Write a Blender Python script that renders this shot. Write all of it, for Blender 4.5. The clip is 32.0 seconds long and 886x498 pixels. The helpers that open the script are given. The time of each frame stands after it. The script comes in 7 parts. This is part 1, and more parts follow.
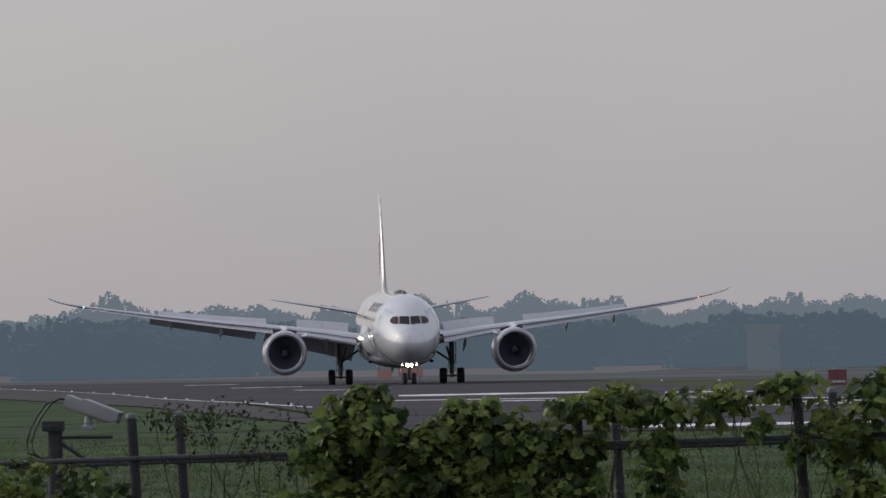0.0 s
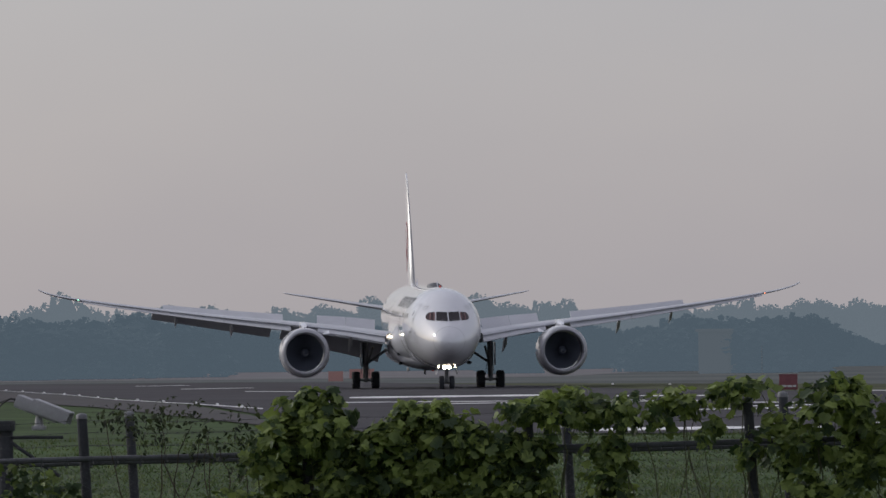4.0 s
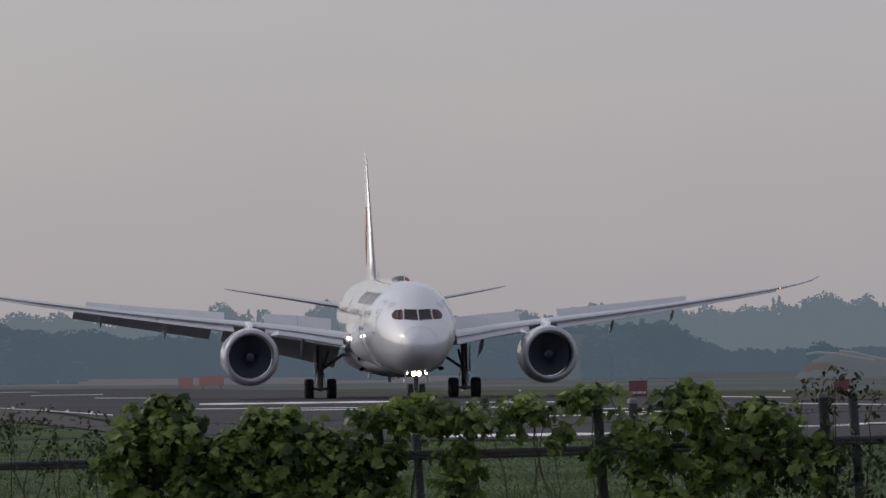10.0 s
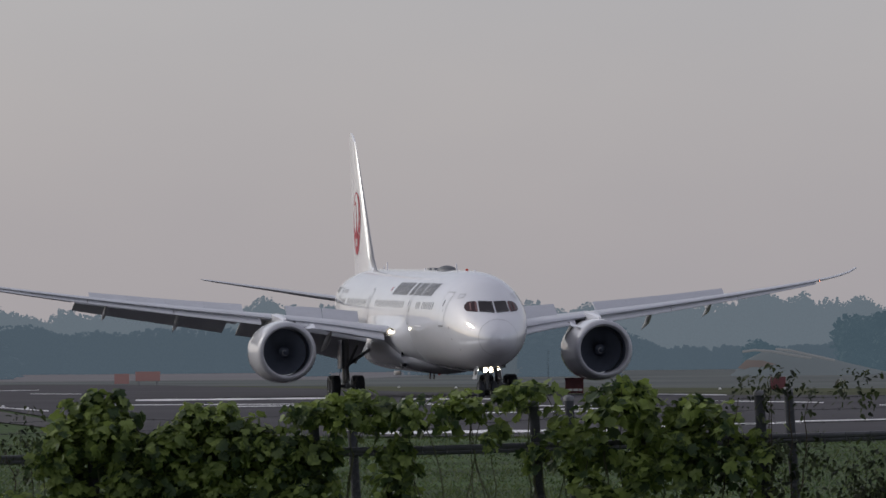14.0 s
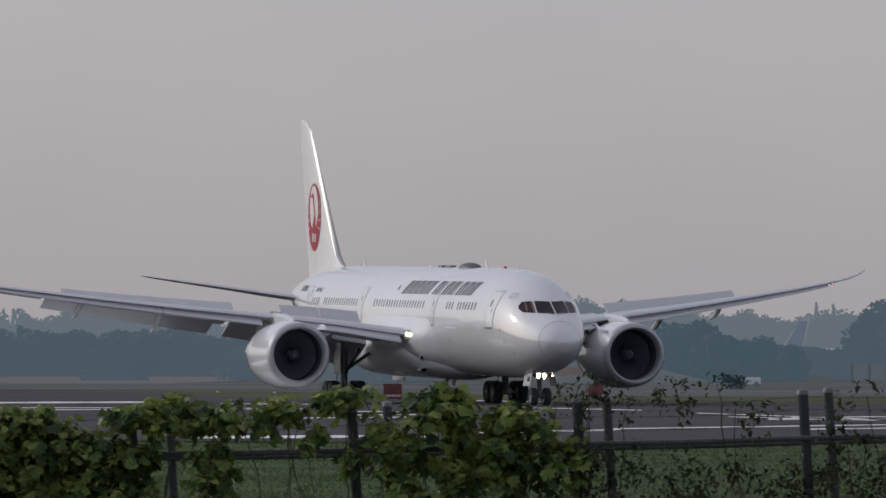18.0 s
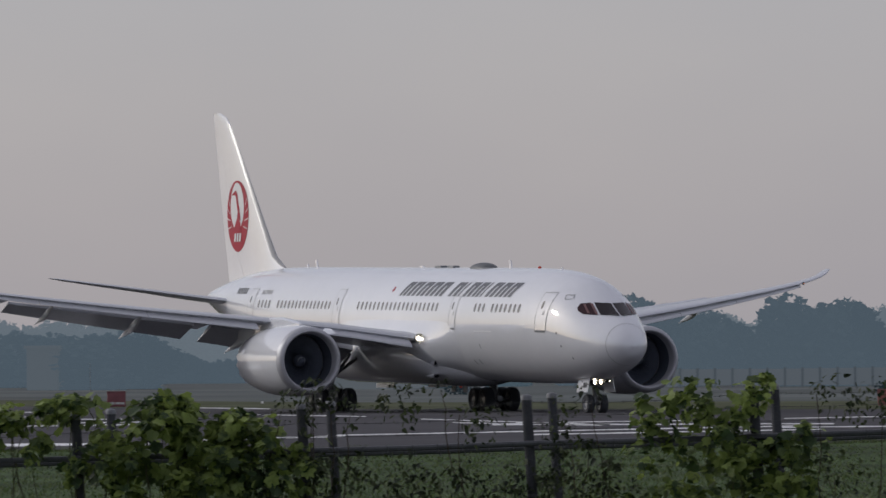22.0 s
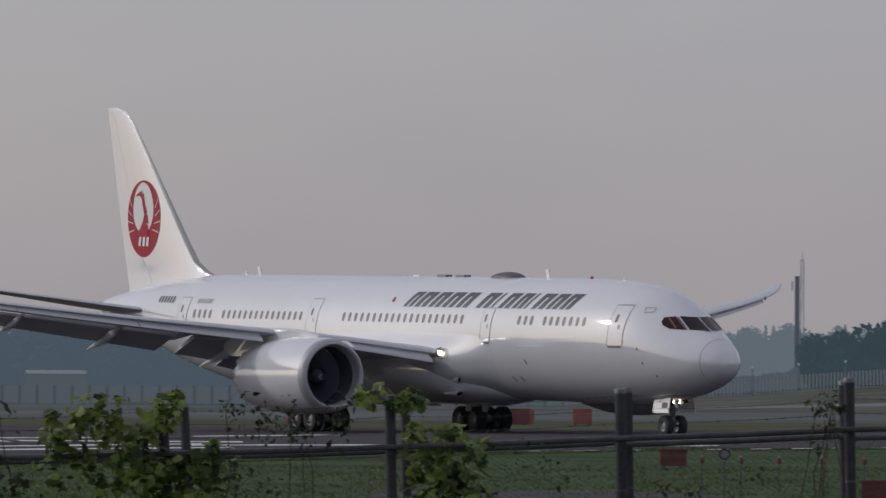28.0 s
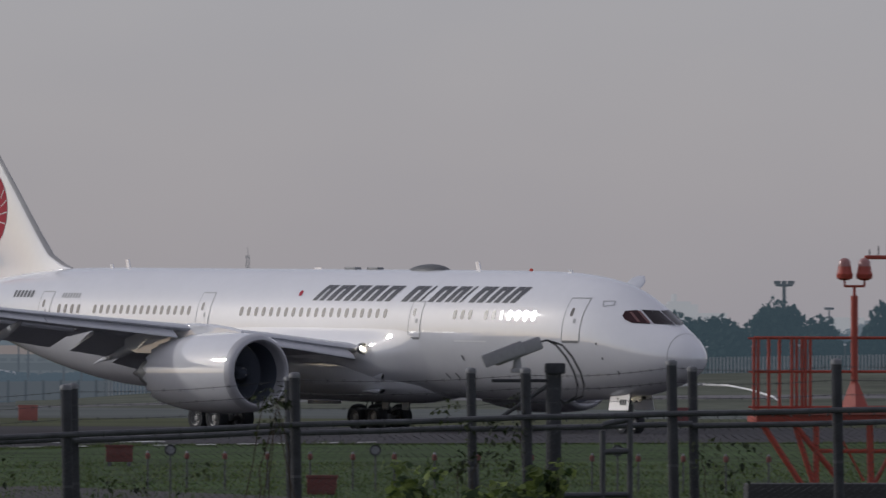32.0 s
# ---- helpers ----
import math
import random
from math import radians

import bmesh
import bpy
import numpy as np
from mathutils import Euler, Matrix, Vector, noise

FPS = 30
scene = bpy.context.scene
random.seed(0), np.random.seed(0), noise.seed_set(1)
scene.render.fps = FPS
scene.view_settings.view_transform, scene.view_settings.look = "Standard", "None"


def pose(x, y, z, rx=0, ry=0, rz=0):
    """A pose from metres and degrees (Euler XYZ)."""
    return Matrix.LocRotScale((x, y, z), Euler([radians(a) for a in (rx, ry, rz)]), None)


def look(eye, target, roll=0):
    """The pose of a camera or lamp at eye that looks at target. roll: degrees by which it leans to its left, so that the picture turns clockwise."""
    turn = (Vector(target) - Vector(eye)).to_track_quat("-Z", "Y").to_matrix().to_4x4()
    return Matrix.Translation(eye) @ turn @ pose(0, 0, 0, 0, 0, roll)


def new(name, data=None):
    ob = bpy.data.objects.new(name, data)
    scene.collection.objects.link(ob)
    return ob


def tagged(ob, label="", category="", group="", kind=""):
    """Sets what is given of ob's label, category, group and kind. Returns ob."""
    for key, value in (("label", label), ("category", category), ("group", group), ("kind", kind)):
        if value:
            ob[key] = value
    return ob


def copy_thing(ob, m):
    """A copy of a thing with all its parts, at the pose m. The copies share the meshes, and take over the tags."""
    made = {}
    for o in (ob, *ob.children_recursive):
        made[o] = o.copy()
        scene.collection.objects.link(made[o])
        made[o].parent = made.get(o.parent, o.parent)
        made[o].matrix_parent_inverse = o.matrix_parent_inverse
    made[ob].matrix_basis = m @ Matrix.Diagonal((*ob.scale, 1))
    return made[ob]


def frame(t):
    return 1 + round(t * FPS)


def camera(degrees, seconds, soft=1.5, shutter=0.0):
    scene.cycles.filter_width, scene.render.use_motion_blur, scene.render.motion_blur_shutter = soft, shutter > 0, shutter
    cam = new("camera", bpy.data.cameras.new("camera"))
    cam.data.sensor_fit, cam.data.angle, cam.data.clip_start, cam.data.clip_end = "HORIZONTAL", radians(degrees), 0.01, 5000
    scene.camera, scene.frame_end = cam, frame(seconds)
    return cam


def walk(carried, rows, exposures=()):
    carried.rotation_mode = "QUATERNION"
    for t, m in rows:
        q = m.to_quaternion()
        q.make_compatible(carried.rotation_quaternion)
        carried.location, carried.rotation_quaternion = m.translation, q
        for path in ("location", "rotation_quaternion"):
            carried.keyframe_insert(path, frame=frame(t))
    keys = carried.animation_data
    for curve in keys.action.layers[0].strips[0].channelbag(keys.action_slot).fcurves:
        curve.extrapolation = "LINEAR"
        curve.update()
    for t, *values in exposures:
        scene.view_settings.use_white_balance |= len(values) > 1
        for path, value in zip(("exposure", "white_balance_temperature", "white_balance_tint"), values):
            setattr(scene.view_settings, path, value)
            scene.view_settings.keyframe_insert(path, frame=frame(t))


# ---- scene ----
# ---- camera: a long lens on a tripod beside the perimeter fence, panning with the aircraft ----
EYE = Vector((0.0, 0.0, 2.256))
cam = camera(7.475, 32.0, soft=1.5, shutter=0.5)


def aim(pan, tilt, roll):
    """The camera turned pan degrees clockwise from +y, tilted up, leaning."""
    a, b = radians(pan), radians(tilt)
    way = Vector((math.sin(a) * math.cos(b), math.cos(a) * math.cos(b), math.sin(b)))
    return look(EYE, EYE + 100 * way, -roll)


walk(cam, [(t, aim(p, e, r)) for t, p, e, r in (
    (0, -12.730, 0.915, 0.959), (0.5, -12.729, 0.888, 1.014), (1, -12.645, 0.854, 1.100), (1.5, -12.418, 0.817, 1.153),
    (2, -12.227, 0.810, 1.078), (2.5, -12.157, 0.831, 0.816), (3, -12.247, 0.861, 0.696), (3.5, -12.335, 0.893, 0.621),
    (5.5, -12.141, 1.043, 0.646), (6, -12.009, 1.080, 0.745), (6.5, -11.781, 1.045, 0.706), (7, -11.695, 1.040, 0.392),
    (7.5, -11.748, 1.065, 0.331), (8, -11.643, 1.024, 0.389), (8.5, -11.451, 0.944, 0.559), (9, -11.294, 0.935, 0.701),
    (9.5, -11.171, 0.966, 0.649), (10, -11.055, 0.971, 0.615), (10.5, -10.970, 0.981, 0.566), (11, -10.888, 0.970, 0.541),
    (11.5, -10.825, 0.965, 0.534), (12, -10.906, 0.995, 0.368), (12.5, -11.044, 0.993, 0.270), (13, -10.937, 0.902, 0.252),
    (13.5, -10.699, 0.872, 0.309), (14, -10.520, 0.939, 0.453), (14.5, -10.372, 0.996, 0.503), (15, -10.169, 0.972, 0.425),
    (15.5, -9.933, 0.974, 0.301), (17.5, -9.362, 1.022, 0.170), (18, -8.995, 0.980, 0.006), (18.5, -8.716, 1.017, -0.020),
    (19, -8.480, 1.028, -0.070), (19.5, -8.207, 1.018, 0.049), (20, -7.805, 1.062, 0.188), (20.5, -7.530, 1.134, 0.319),
    (21, -7.278, 1.098, 0.423), (21.5, -7.012, 1.014, 0.332), (22, -6.657, 1.030, 0.297), (22.5, -6.337, 1.117, 0.402),
    (23, -6.097, 1.113, 0.362), (23.5, -5.834, 1.102, 0.146), (24, -5.538, 1.179, 0.123), (24.5, -5.172, 1.205, 0.088),
    (25, -4.718, 1.147, 0.123), (25.5, -4.177, 1.117, -0.183), (26, -3.653, 1.184, -0.247), (26.5, -3.173, 1.206, -0.227),
    (28.5, -1.195, 1.165, -0.316), (29, -0.693, 1.163, -0.347), (29.5, -0.100, 1.221, -0.289), (30, 0.452, 1.250, -0.154),
    (30.5, 1.123, 1.209, -0.253), (31, 1.768, 1.142, -0.400), (31.5, 2.435, 1.152, -0.292), (32, 3.000, 1.153, -0.052))], ((0, 0.06, 6500, 10), (9, -0.01, 6510, 10), (19, -0.01, 6500, 10), (26, -0.12, 6465, 10.4), (32, -0.19, 6435, 10.8)))


# the aircraft's way over the pavement: seconds, x, y, heading
TAXI = (
    (0, -133.83, 573.09, -74.39), (0.5, -131.17, 565.35, -74.47), (1, -128.46, 557.61, -74.47), (1.5, -125.87, 549.87, -74.43), (2, -123.32, 542.19, -74.51),
    (2.5, -120.78, 534.66, -74.53), (3, -118.20, 527.30, -74.54), (3.5, -115.75, 520.13, -74.45), (5.5, -106.63, 493.67, -74.60), (6, -104.38, 487.48, -74.90),
    (6.5, -102.43, 481.37, -74.96), (7, -100.51, 475.44, -75.06), (7.5, -98.63, 469.80, -75.22), (8, -96.86, 464.49, -75.36), (8.5, -95.24, 459.48, -75.43),
    (9, -93.64, 454.69, -75.37), (9.5, -92.14, 450.08, -75.28), (10, -90.66, 445.72, -75.12), (10.5, -89.22, 441.64, -74.91), (11, -87.87, 437.88, -74.63),
    (11.5, -86.56, 434.37, -74.27), (12, -85.26, 431.12, -73.78), (12.5, -83.82, 428.05, -73.01), (13, -82.40, 424.98, -72.06), (13.5, -80.82, 421.89, -71.26),
    (14, -79.20, 418.66, -70.60), (14.5, -77.38, 415.28, -69.97), (15, -75.55, 411.77, -69.38), (15.5, -73.56, 408.18, -68.89), (17.5, -64.96, 392.99, -66.84),
    (18, -62.82, 389.56, -66.61), (18.5, -60.66, 386.47, -66.09), (19, -58.60, 383.78, -65.58), (19.5, -56.50, 381.46, -64.95), (20, -54.24, 379.35, -64.21),
    (20.5, -52.13, 377.28, -63.47), (21, -49.77, 375.23, -62.66), (21.5, -47.55, 373.17, -61.98), (22, -45.17, 371.13, -61.35), (22.5, -42.69, 369.12, -60.83),
    (23, -40.20, 367.09, -60.27), (23.5, -37.63, 365.06, -59.89), (24, -35.01, 362.94, -59.45), (24.5, -32.33, 360.79, -59.12), (25, -29.57, 358.67, -58.74),
    (25.5, -26.86, 356.62, -58.52), (26, -24.05, 354.65, -58.18), (26.5, -21.26, 352.68, -57.88), (28.5, -9.63, 344.66, -57.00), (29, -6.85, 342.92, -56.79),
    (29.5, -3.92, 341.24, -56.56), (30, -1.18, 339.58, -56.33), (30.5, 1.92, 337.91, -56.09), (31, 4.61, 336.21, -55.82), (31.5, 7.41, 334.45, -55.39),
    (32, 10.23, 332.69, -55.19))
# ---- light: a hazy, overcast evening sky ----
world = bpy.data.worlds.new("world")
scene.world = world
world.use_nodes = True
wn, wl = world.node_tree.nodes, world.node_tree.links
wn.clear()
SUN_EL, SUN_AZ = radians(24), radians(-72.5)   # azimuth clockwise from +y
sky = wn.new("ShaderNodeTexSky")
sky.sky_type, sky.sun_disc = "NISHITA", False
sky.sun_elevation, sky.sun_rotation = SUN_EL, SUN_AZ
sky.dust_density, sky.air_density, sky.ozone_density = 2.5, 1.1, 4.0
sky_bg = wn.new("ShaderNodeBackground")
sky_bg.inputs["Strength"].default_value = 0.04
haze_bg = wn.new("ShaderNodeBackground")
haze_bg.inputs["Strength"].default_value = 0.72
# faint unevenness of the overcast
wco = wn.new("ShaderNodeTexCoord")
wmap = wn.new("ShaderNodeMapping")
wmap.inputs["Scale"].default_value = (1.0, 1.0, 2.2)
cloud = wn.new("ShaderNodeTexNoise")
cloud.inputs["Scale"].default_value, cloud.inputs["Detail"].default_value = 16.0, 3.0
veil = wn.new("ShaderNodeValToRGB")
veil.color_ramp.elements[0].position, veil.color_ramp.elements[0].color = 0.3, (0.438, 0.415, 0.458, 1)
veil.color_ramp.elements[1].position, veil.color_ramp.elements[1].color = 0.7, (0.470, 0.441, 0.474, 1)
wl.new(wco.outputs["Generated"], wmap.inputs["Vector"])
wl.new(wmap.outputs["Vector"], cloud.inputs["Vector"])
wl.new(cloud.outputs["Fac"], veil.inputs["Fac"])
wl.new(veil.outputs["Color"], haze_bg.inputs["Color"])
both = wn.new("ShaderNodeAddShader")
wout = wn.new("ShaderNodeOutputWorld")
wl.new(sky.outputs["Color"], sky_bg.inputs["Color"])
wl.new(sky_bg.outputs[0], both.inputs[0])
wl.new(haze_bg.outputs[0], both.inputs[1])
wl.new(both.outputs[0], wout.inputs["Surface"])

sun_data = bpy.data.lights.new("sun", "SUN")
sun_data.energy, sun_data.angle, sun_data.color = 1.03, radians(3.5), (1.0, 0.98, 0.96)
sun = new("sun", sun_data)
_way = Vector((math.sin(SUN_AZ) * math.cos(SUN_EL), math.cos(SUN_AZ) * math.cos(SUN_EL), math.sin(SUN_EL)))
sun.matrix_world = look(Vector((0, 0, 80)) + 100 * _way, (0, 0, 80))

# ---- materials ----


def material(name, color, rough=0.5, metal=0.0, vary=0.12, scale=3.0, fine=40.0, bump=0.0, coat=0.0, emit=0.0, per_object=0.0, spec=0.5, coat_ior=1.5, coat_rough=0.07):
    """A surface with a base colour that varies at two scales (noise of `scale` and `fine` per metre) and fine relief."""
    m = bpy.data.materials.new(name)
    m.use_nodes = True
    n, l = m.node_tree.nodes, m.node_tree.links
    b = n["Principled BSDF"]
    b.inputs["Roughness"].default_value, b.inputs["Metallic"].default_value = rough, metal
    b.inputs["Coat Weight"].default_value, b.inputs["Specular IOR Level"].default_value = coat, spec
    b.inputs["Coat Roughness"].default_value, b.inputs["Coat IOR"].default_value = coat_rough, coat_ior
    co = n.new("ShaderNodeTexCoord")
    big, small = n.new("ShaderNodeTexNoise"), n.new("ShaderNodeTexNoise")
    big.inputs["Scale"].default_value, small.inputs["Scale"].default_value = scale, fine
    big.inputs["Detail"].default_value = 4
    mixn = n.new("ShaderNodeMath")
    mixn.operation = "ADD"
    half = n.new("ShaderNodeMath")
    half.operation, half.inputs[1].default_value = "MULTIPLY", 0.5
    l.new(co.outputs["Object"], big.inputs["Vector"]), l.new(co.outputs["Object"], small.inputs["Vector"])
    l.new(small.outputs["Fac"], half.inputs[0])
    l.new(big.outputs["Fac"], mixn.inputs[0]), l.new(half.outputs[0], mixn.inputs[1])
    ramp = n.new("ShaderNodeMapRange")
    ramp.inputs["From Min"].default_value, ramp.inputs["From Max"].default_value = 0.4, 1.1
    ramp.inputs["To Min"].default_value, ramp.inputs["To Max"].default_value = 1 - vary, 1 + vary
    last = mixn.outputs[0]
    if per_object:
        info = n.new("ShaderNodeObjectInfo")
        k = n.new("ShaderNodeMath")
        k.operation, k.inputs[1].default_value = "MULTIPLY_ADD", per_object
        l.new(info.outputs["Random"], k.inputs[0]), l.new(last, k.inputs[2])
        last = k.outputs[0]
    l.new(last, ramp.inputs["Value"])
    tint = n.new("ShaderNodeVectorMath")
    tint.operation, tint.inputs[0].default_value = "SCALE", color
    l.new(ramp.outputs[0], tint.inputs["Scale"])
    l.new(tint.outputs[0], b.inputs["Base Color"])
    if bump:
        bu = n.new("ShaderNodeBump")
        bu.inputs["Strength"].default_value, bu.inputs["Distance"].default_value = bump, 0.02
        l.new(mixn.outputs[0], bu.inputs["Height"])
        l.new(bu.outputs[0], b.inputs["Normal"])
    if emit:
        b.inputs["Emission Color"].default_value, b.inputs["Emission Strength"].default_value = (*color, 1), emit
    return m


def leaf_material(name, color, young, rough=0.55):
    """Foliage whose leaves differ one from another, and let some light through."""
    m = bpy.data.materials.new(name)
    m.use_nodes = True
    n, l = m.node_tree.nodes, m.node_tree.links
    b = n["Principled BSDF"]
    b.inputs["Roughness"].default_value = rough
    b.inputs["Specular IOR Level"].default_value = 0.35
    geo = n.new("ShaderNodeNewGeometry")
    co = n.new("ShaderNodeTexCoord")
    no = n.new("ShaderNodeTexNoise")
    no.inputs["Scale"].default_value = 2.2
    l.new(co.outputs["Object"], no.inputs["Vector"])
    add = n.new("ShaderNodeMath")
    add.operation = "MULTIPLY_ADD"
    add.inputs[1].default_value = 0.6
    l.new(geo.outputs["Random Per Island"], add.inputs[0]), l.new(no.outputs["Fac"], add.inputs[2])
    ramp = n.new("ShaderNodeValToRGB")
    e = ramp.color_ramp.elements
    e[0].position, e[0].color = 0.58, (*color, 1)
    e[1].position, e[1].color = 1.05, (*young, 1)
    l.new(add.outputs[0], ramp.inputs["Fac"])
    l.new(ramp.outputs["Color"], b.inputs["Base Color"])
    tr = n.new("ShaderNodeBsdfTranslucent")
    l.new(ramp.outputs["Color"], tr.inputs["Color"])
    mx = n.new("ShaderNodeMixShader")
    mx.inputs["Fac"].default_value = 0.36
    l.new(b.outputs[0], mx.inputs[1]), l.new(tr.outputs[0], mx.inputs[2])
    l.new(mx.outputs[0], n["Material Output"].inputs["Surface"])
    return m


def glowing(name, color, strength):
    m = bpy.data.materials.new(name)
    m.use_nodes = True
    b = m.node_tree.nodes["Principled BSDF"]
    b.inputs["Base Color"].default_value = (*color, 1)
    b.inputs["Emission Color"].default_value, b.inputs["Emission Strength"].default_value = (*color, 1), strength
    return m


def haze_glow(name, color, air, strength):
    """Something far off: the haze before it is put in as a glow of the colour air."""
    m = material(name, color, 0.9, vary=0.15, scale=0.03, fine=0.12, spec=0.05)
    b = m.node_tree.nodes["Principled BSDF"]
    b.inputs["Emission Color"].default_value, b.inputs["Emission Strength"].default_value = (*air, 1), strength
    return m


M = {}
M["paint"] = material("white_aircraft_paint", (0.79, 0.80, 0.825), 0.5, vary=0.035, scale=0.35, fine=2.5, coat=1.0, coat_ior=2.45, spec=0.06, coat_rough=0.04, bump=0.12)
M["grey_paint"] = material("grey_wing_paint", (0.52, 0.535, 0.57), 0.34, vary=0.08, scale=0.6, fine=5, coat=0.2)
M["slat"] = material("pale_slat_metal", (0.56, 0.57, 0.60), 0.32, 0.15, vary=0.06, scale=0.7, fine=6, coat=0.3)
M["dark_grey_paint"] = material("dark_grey_paint", (0.20, 0.21, 0.22), 0.45, vary=0.1, scale=0.8, fine=8)
M["dome_grey"] = material("dark_dome_paint", (0.11, 0.115, 0.12), 0.5, vary=0.15, scale=0.9, fine=8)
M["lip"] = material("polished_inlet_lip", (0.46, 0.465, 0.49), 0.5, 0.3, vary=0.06, scale=1.5, fine=12)
# fan and duct colours are raised and blued to include haze
M["fan"] = material("hazed_titanium_fan", (0.105, 0.122, 0.158), 0.6, 0.0, vary=0.15, scale=3, fine=20)
M["duct"] = material("hazed_duct_lining", (0.078, 0.092, 0.122), 0.75, vary=0.1, scale=3, fine=30)
M["strut"] = material("gear_steel", (0.16, 0.165, 0.17), 0.4, 0.5, vary=0.25, scale=4, fine=30)
# rubber black, lifted slightly bluish for the haze in between
M["tyre"] = material("hazed_tyre_rubber", (0.034, 0.037, 0.043), 0.85, vary=0.25, scale=5, fine=40)
M["rim"] = material("wheel_rim_grey", (0.36, 0.365, 0.375), 0.4, 0.2, vary=0.15, scale=6, fine=40)
M["glass_dark"] = material("cockpit_glass", (0.022, 0.017, 0.019), 0.12, vary=0.3, scale=2, fine=10, spec=0.22)
M["glass_tint"] = material("cockpit_side_glass", (0.042, 0.018, 0.021), 0.12, vary=0.2, scale=2, fine=10, spec=0.2)
M["cabin_glass"] = material("dimmed_cabin_glass", (0.135, 0.125, 0.118), 0.12, coat=0.8, vary=0.15, scale=2, fine=10, per_object=0.3)
M["curtain"] = material("flight_deck_curtain", (0.17, 0.085, 0.085), 0.8, vary=0.2, scale=4, fine=20)
M["seam"] = material("grey_door_seam", (0.40, 0.41, 0.42), 0.5, vary=0.1, scale=3, fine=20)
M["letter"] = material("dark_grey_lettering", (0.055, 0.058, 0.066), 0.4, vary=0.06, scale=2, fine=12, coat=0.3)
M["red"] = material("red_tail_emblem", (0.40, 0.012, 0.038), 0.4, vary=0.06, scale=0.8, fine=6, spec=0.25)
M["fin_edge"] = material("polished_fin_edge", (0.40, 0.395, 0.385), 0.38, 0.4, vary=0.08, scale=0.8, fine=6)
M["white_mark"] = material("white_emblem_paint", (0.82, 0.82, 0.82), 0.32, vary=0.03, scale=1, fine=6)
M["lamp_on"] = glowing("landing_light", (1.0, 0.86, 0.62), 15.0)
M["tip_green"] = glowing("green_wing_tip_light", (0.4, 1.0, 0.7), 3.0)
M["tip_red"] = glowing("red_wing_tip_light", (1.0, 0.30, 0.16), 3.0)
M["lamp_small"] = glowing("wing_light", (1.0, 0.90, 0.72), 14.0)
M["red_glass"] = glowing("red_beacon_glass", (0.45, 0.04, 0.02), 0.12)
# ---- building tools ----


def mesh_of(bm, name, mat, smooth=True):
    me = bpy.data.meshes.new(name)
    bm.to_mesh(me)
    bm.free()
    if mat is not None:
        me.materials.append(mat)
    if smooth:
        for p in me.polygons:
            p.use_smooth = True
        me.set_sharp_from_angle(angle=radians(38))
    return me


def part(name, bm, mat, parent=None, label="", smooth=True):
    """Link a bmesh as one mesh object, under a thing or a part of it."""
    ob = new(name, mesh_of(bm, name, mat, smooth))
    if parent is not None:
        ob.parent = parent
    return tagged(ob, label) if label else ob


def thing(name, label, category, m=None, group="", kind=""):
    ob = new(name)
    ob.empty_display_size = 0.3
    if m is not None:
        ob.matrix_basis = m
    return tagged(ob, label, category, group, kind)


def add_faces(bm, verts, faces):
    vs = [bm.verts.new(v) for v in verts]
    for f in faces:
        try:
            bm.faces.new([vs[i] for i in f])
        except ValueError:
            pass
    return vs


def loft(bm, rings, close=True, cap0=True, cap1=True):
    """Skin over rings of equal length."""
    n = len(rings[0])
    rows = [[bm.verts.new(p) for p in r] for r in rings]
    for a, b in zip(rows, rows[1:]):
        for i in range(n if close else n - 1):
            j = (i + 1) % n
            bm.faces.new((a[i], a[j], b[j], b[i]))
    if close and cap0:
        bm.faces.new(list(reversed(rows[0])))
    if close and cap1:
        bm.faces.new(rows[-1])
    return rows


def box(bm, x0, x1, y0, y1, z0, z1, bevel=0.0):
    vs = [(x, y, z) for x in (x0, x1) for y in (y0, y1) for z in (z0, z1)]
    before = set(bm.verts)
    add_faces(bm, vs, ((0, 1, 3, 2), (4, 6, 7, 5), (0, 4, 5, 1), (2, 3, 7, 6), (0, 2, 6, 4), (1, 5, 7, 3)))
    if bevel:
        fresh = [v for v in bm.verts if v not in before]
        es = {e for v in fresh for e in v.link_edges}
        bmesh.ops.bevel(bm, geom=list(es), offset=bevel, segments=2, affect="EDGES", profile=0.6)


def tube(bm, a, b, r0, r1=None, n=8, caps=True):
    """A round bar from a to b."""
    a, b = Vector(a), Vector(b)
    r1 = r0 if r1 is None else r1
    d = (b - a).normalized()
    u = d.orthogonal().normalized()
    w = d.cross(u)
    ring = [(math.cos(2 * math.pi * k / n), math.sin(2 * math.pi * k / n)) for k in range(n)]
    loft(bm, [[a + r0 * (c * u + s * w) for c, s in ring], [b + r1 * (c * u + s * w) for c, s in ring]], True, caps, caps)


def spin(bm, profile, n=32, axis="x", cap=False):
    """Turn a profile of (along, radius) round an axis."""
    rings = []
    for x, r in profile:
        ring = []
        for k in range(n):
            a = 2 * math.pi * k / n
            c, s = r * math.cos(a), r * math.sin(a)
            ring.append((x, c, s) if axis == "x" else (c, x, s) if axis == "y" else (c, s, x))
        rings.append(ring)
    loft(bm, rings, True, cap, cap)
    bmesh.ops.recalc_face_normals(bm, faces=bm.faces)


def polytube(bm, pts, r, n=6):
    pts = [Vector(p) for p in pts]
    rings = []
    for i, p in enumerate(pts):
        d = (pts[min(i + 1, len(pts) - 1)] - pts[max(i - 1, 0)]).normalized()
        u = d.cross(Vector((0.13, 0.21, 0.97))).normalized()
        w = d.cross(u)
        rr = r[i] if isinstance(r, (list, tuple)) else r
        rings.append([p + rr * (math.cos(2 * math.pi * k / n) * u + math.sin(2 * math.pi * k / n) * w) for k in range(n)])
    loft(bm, rings)


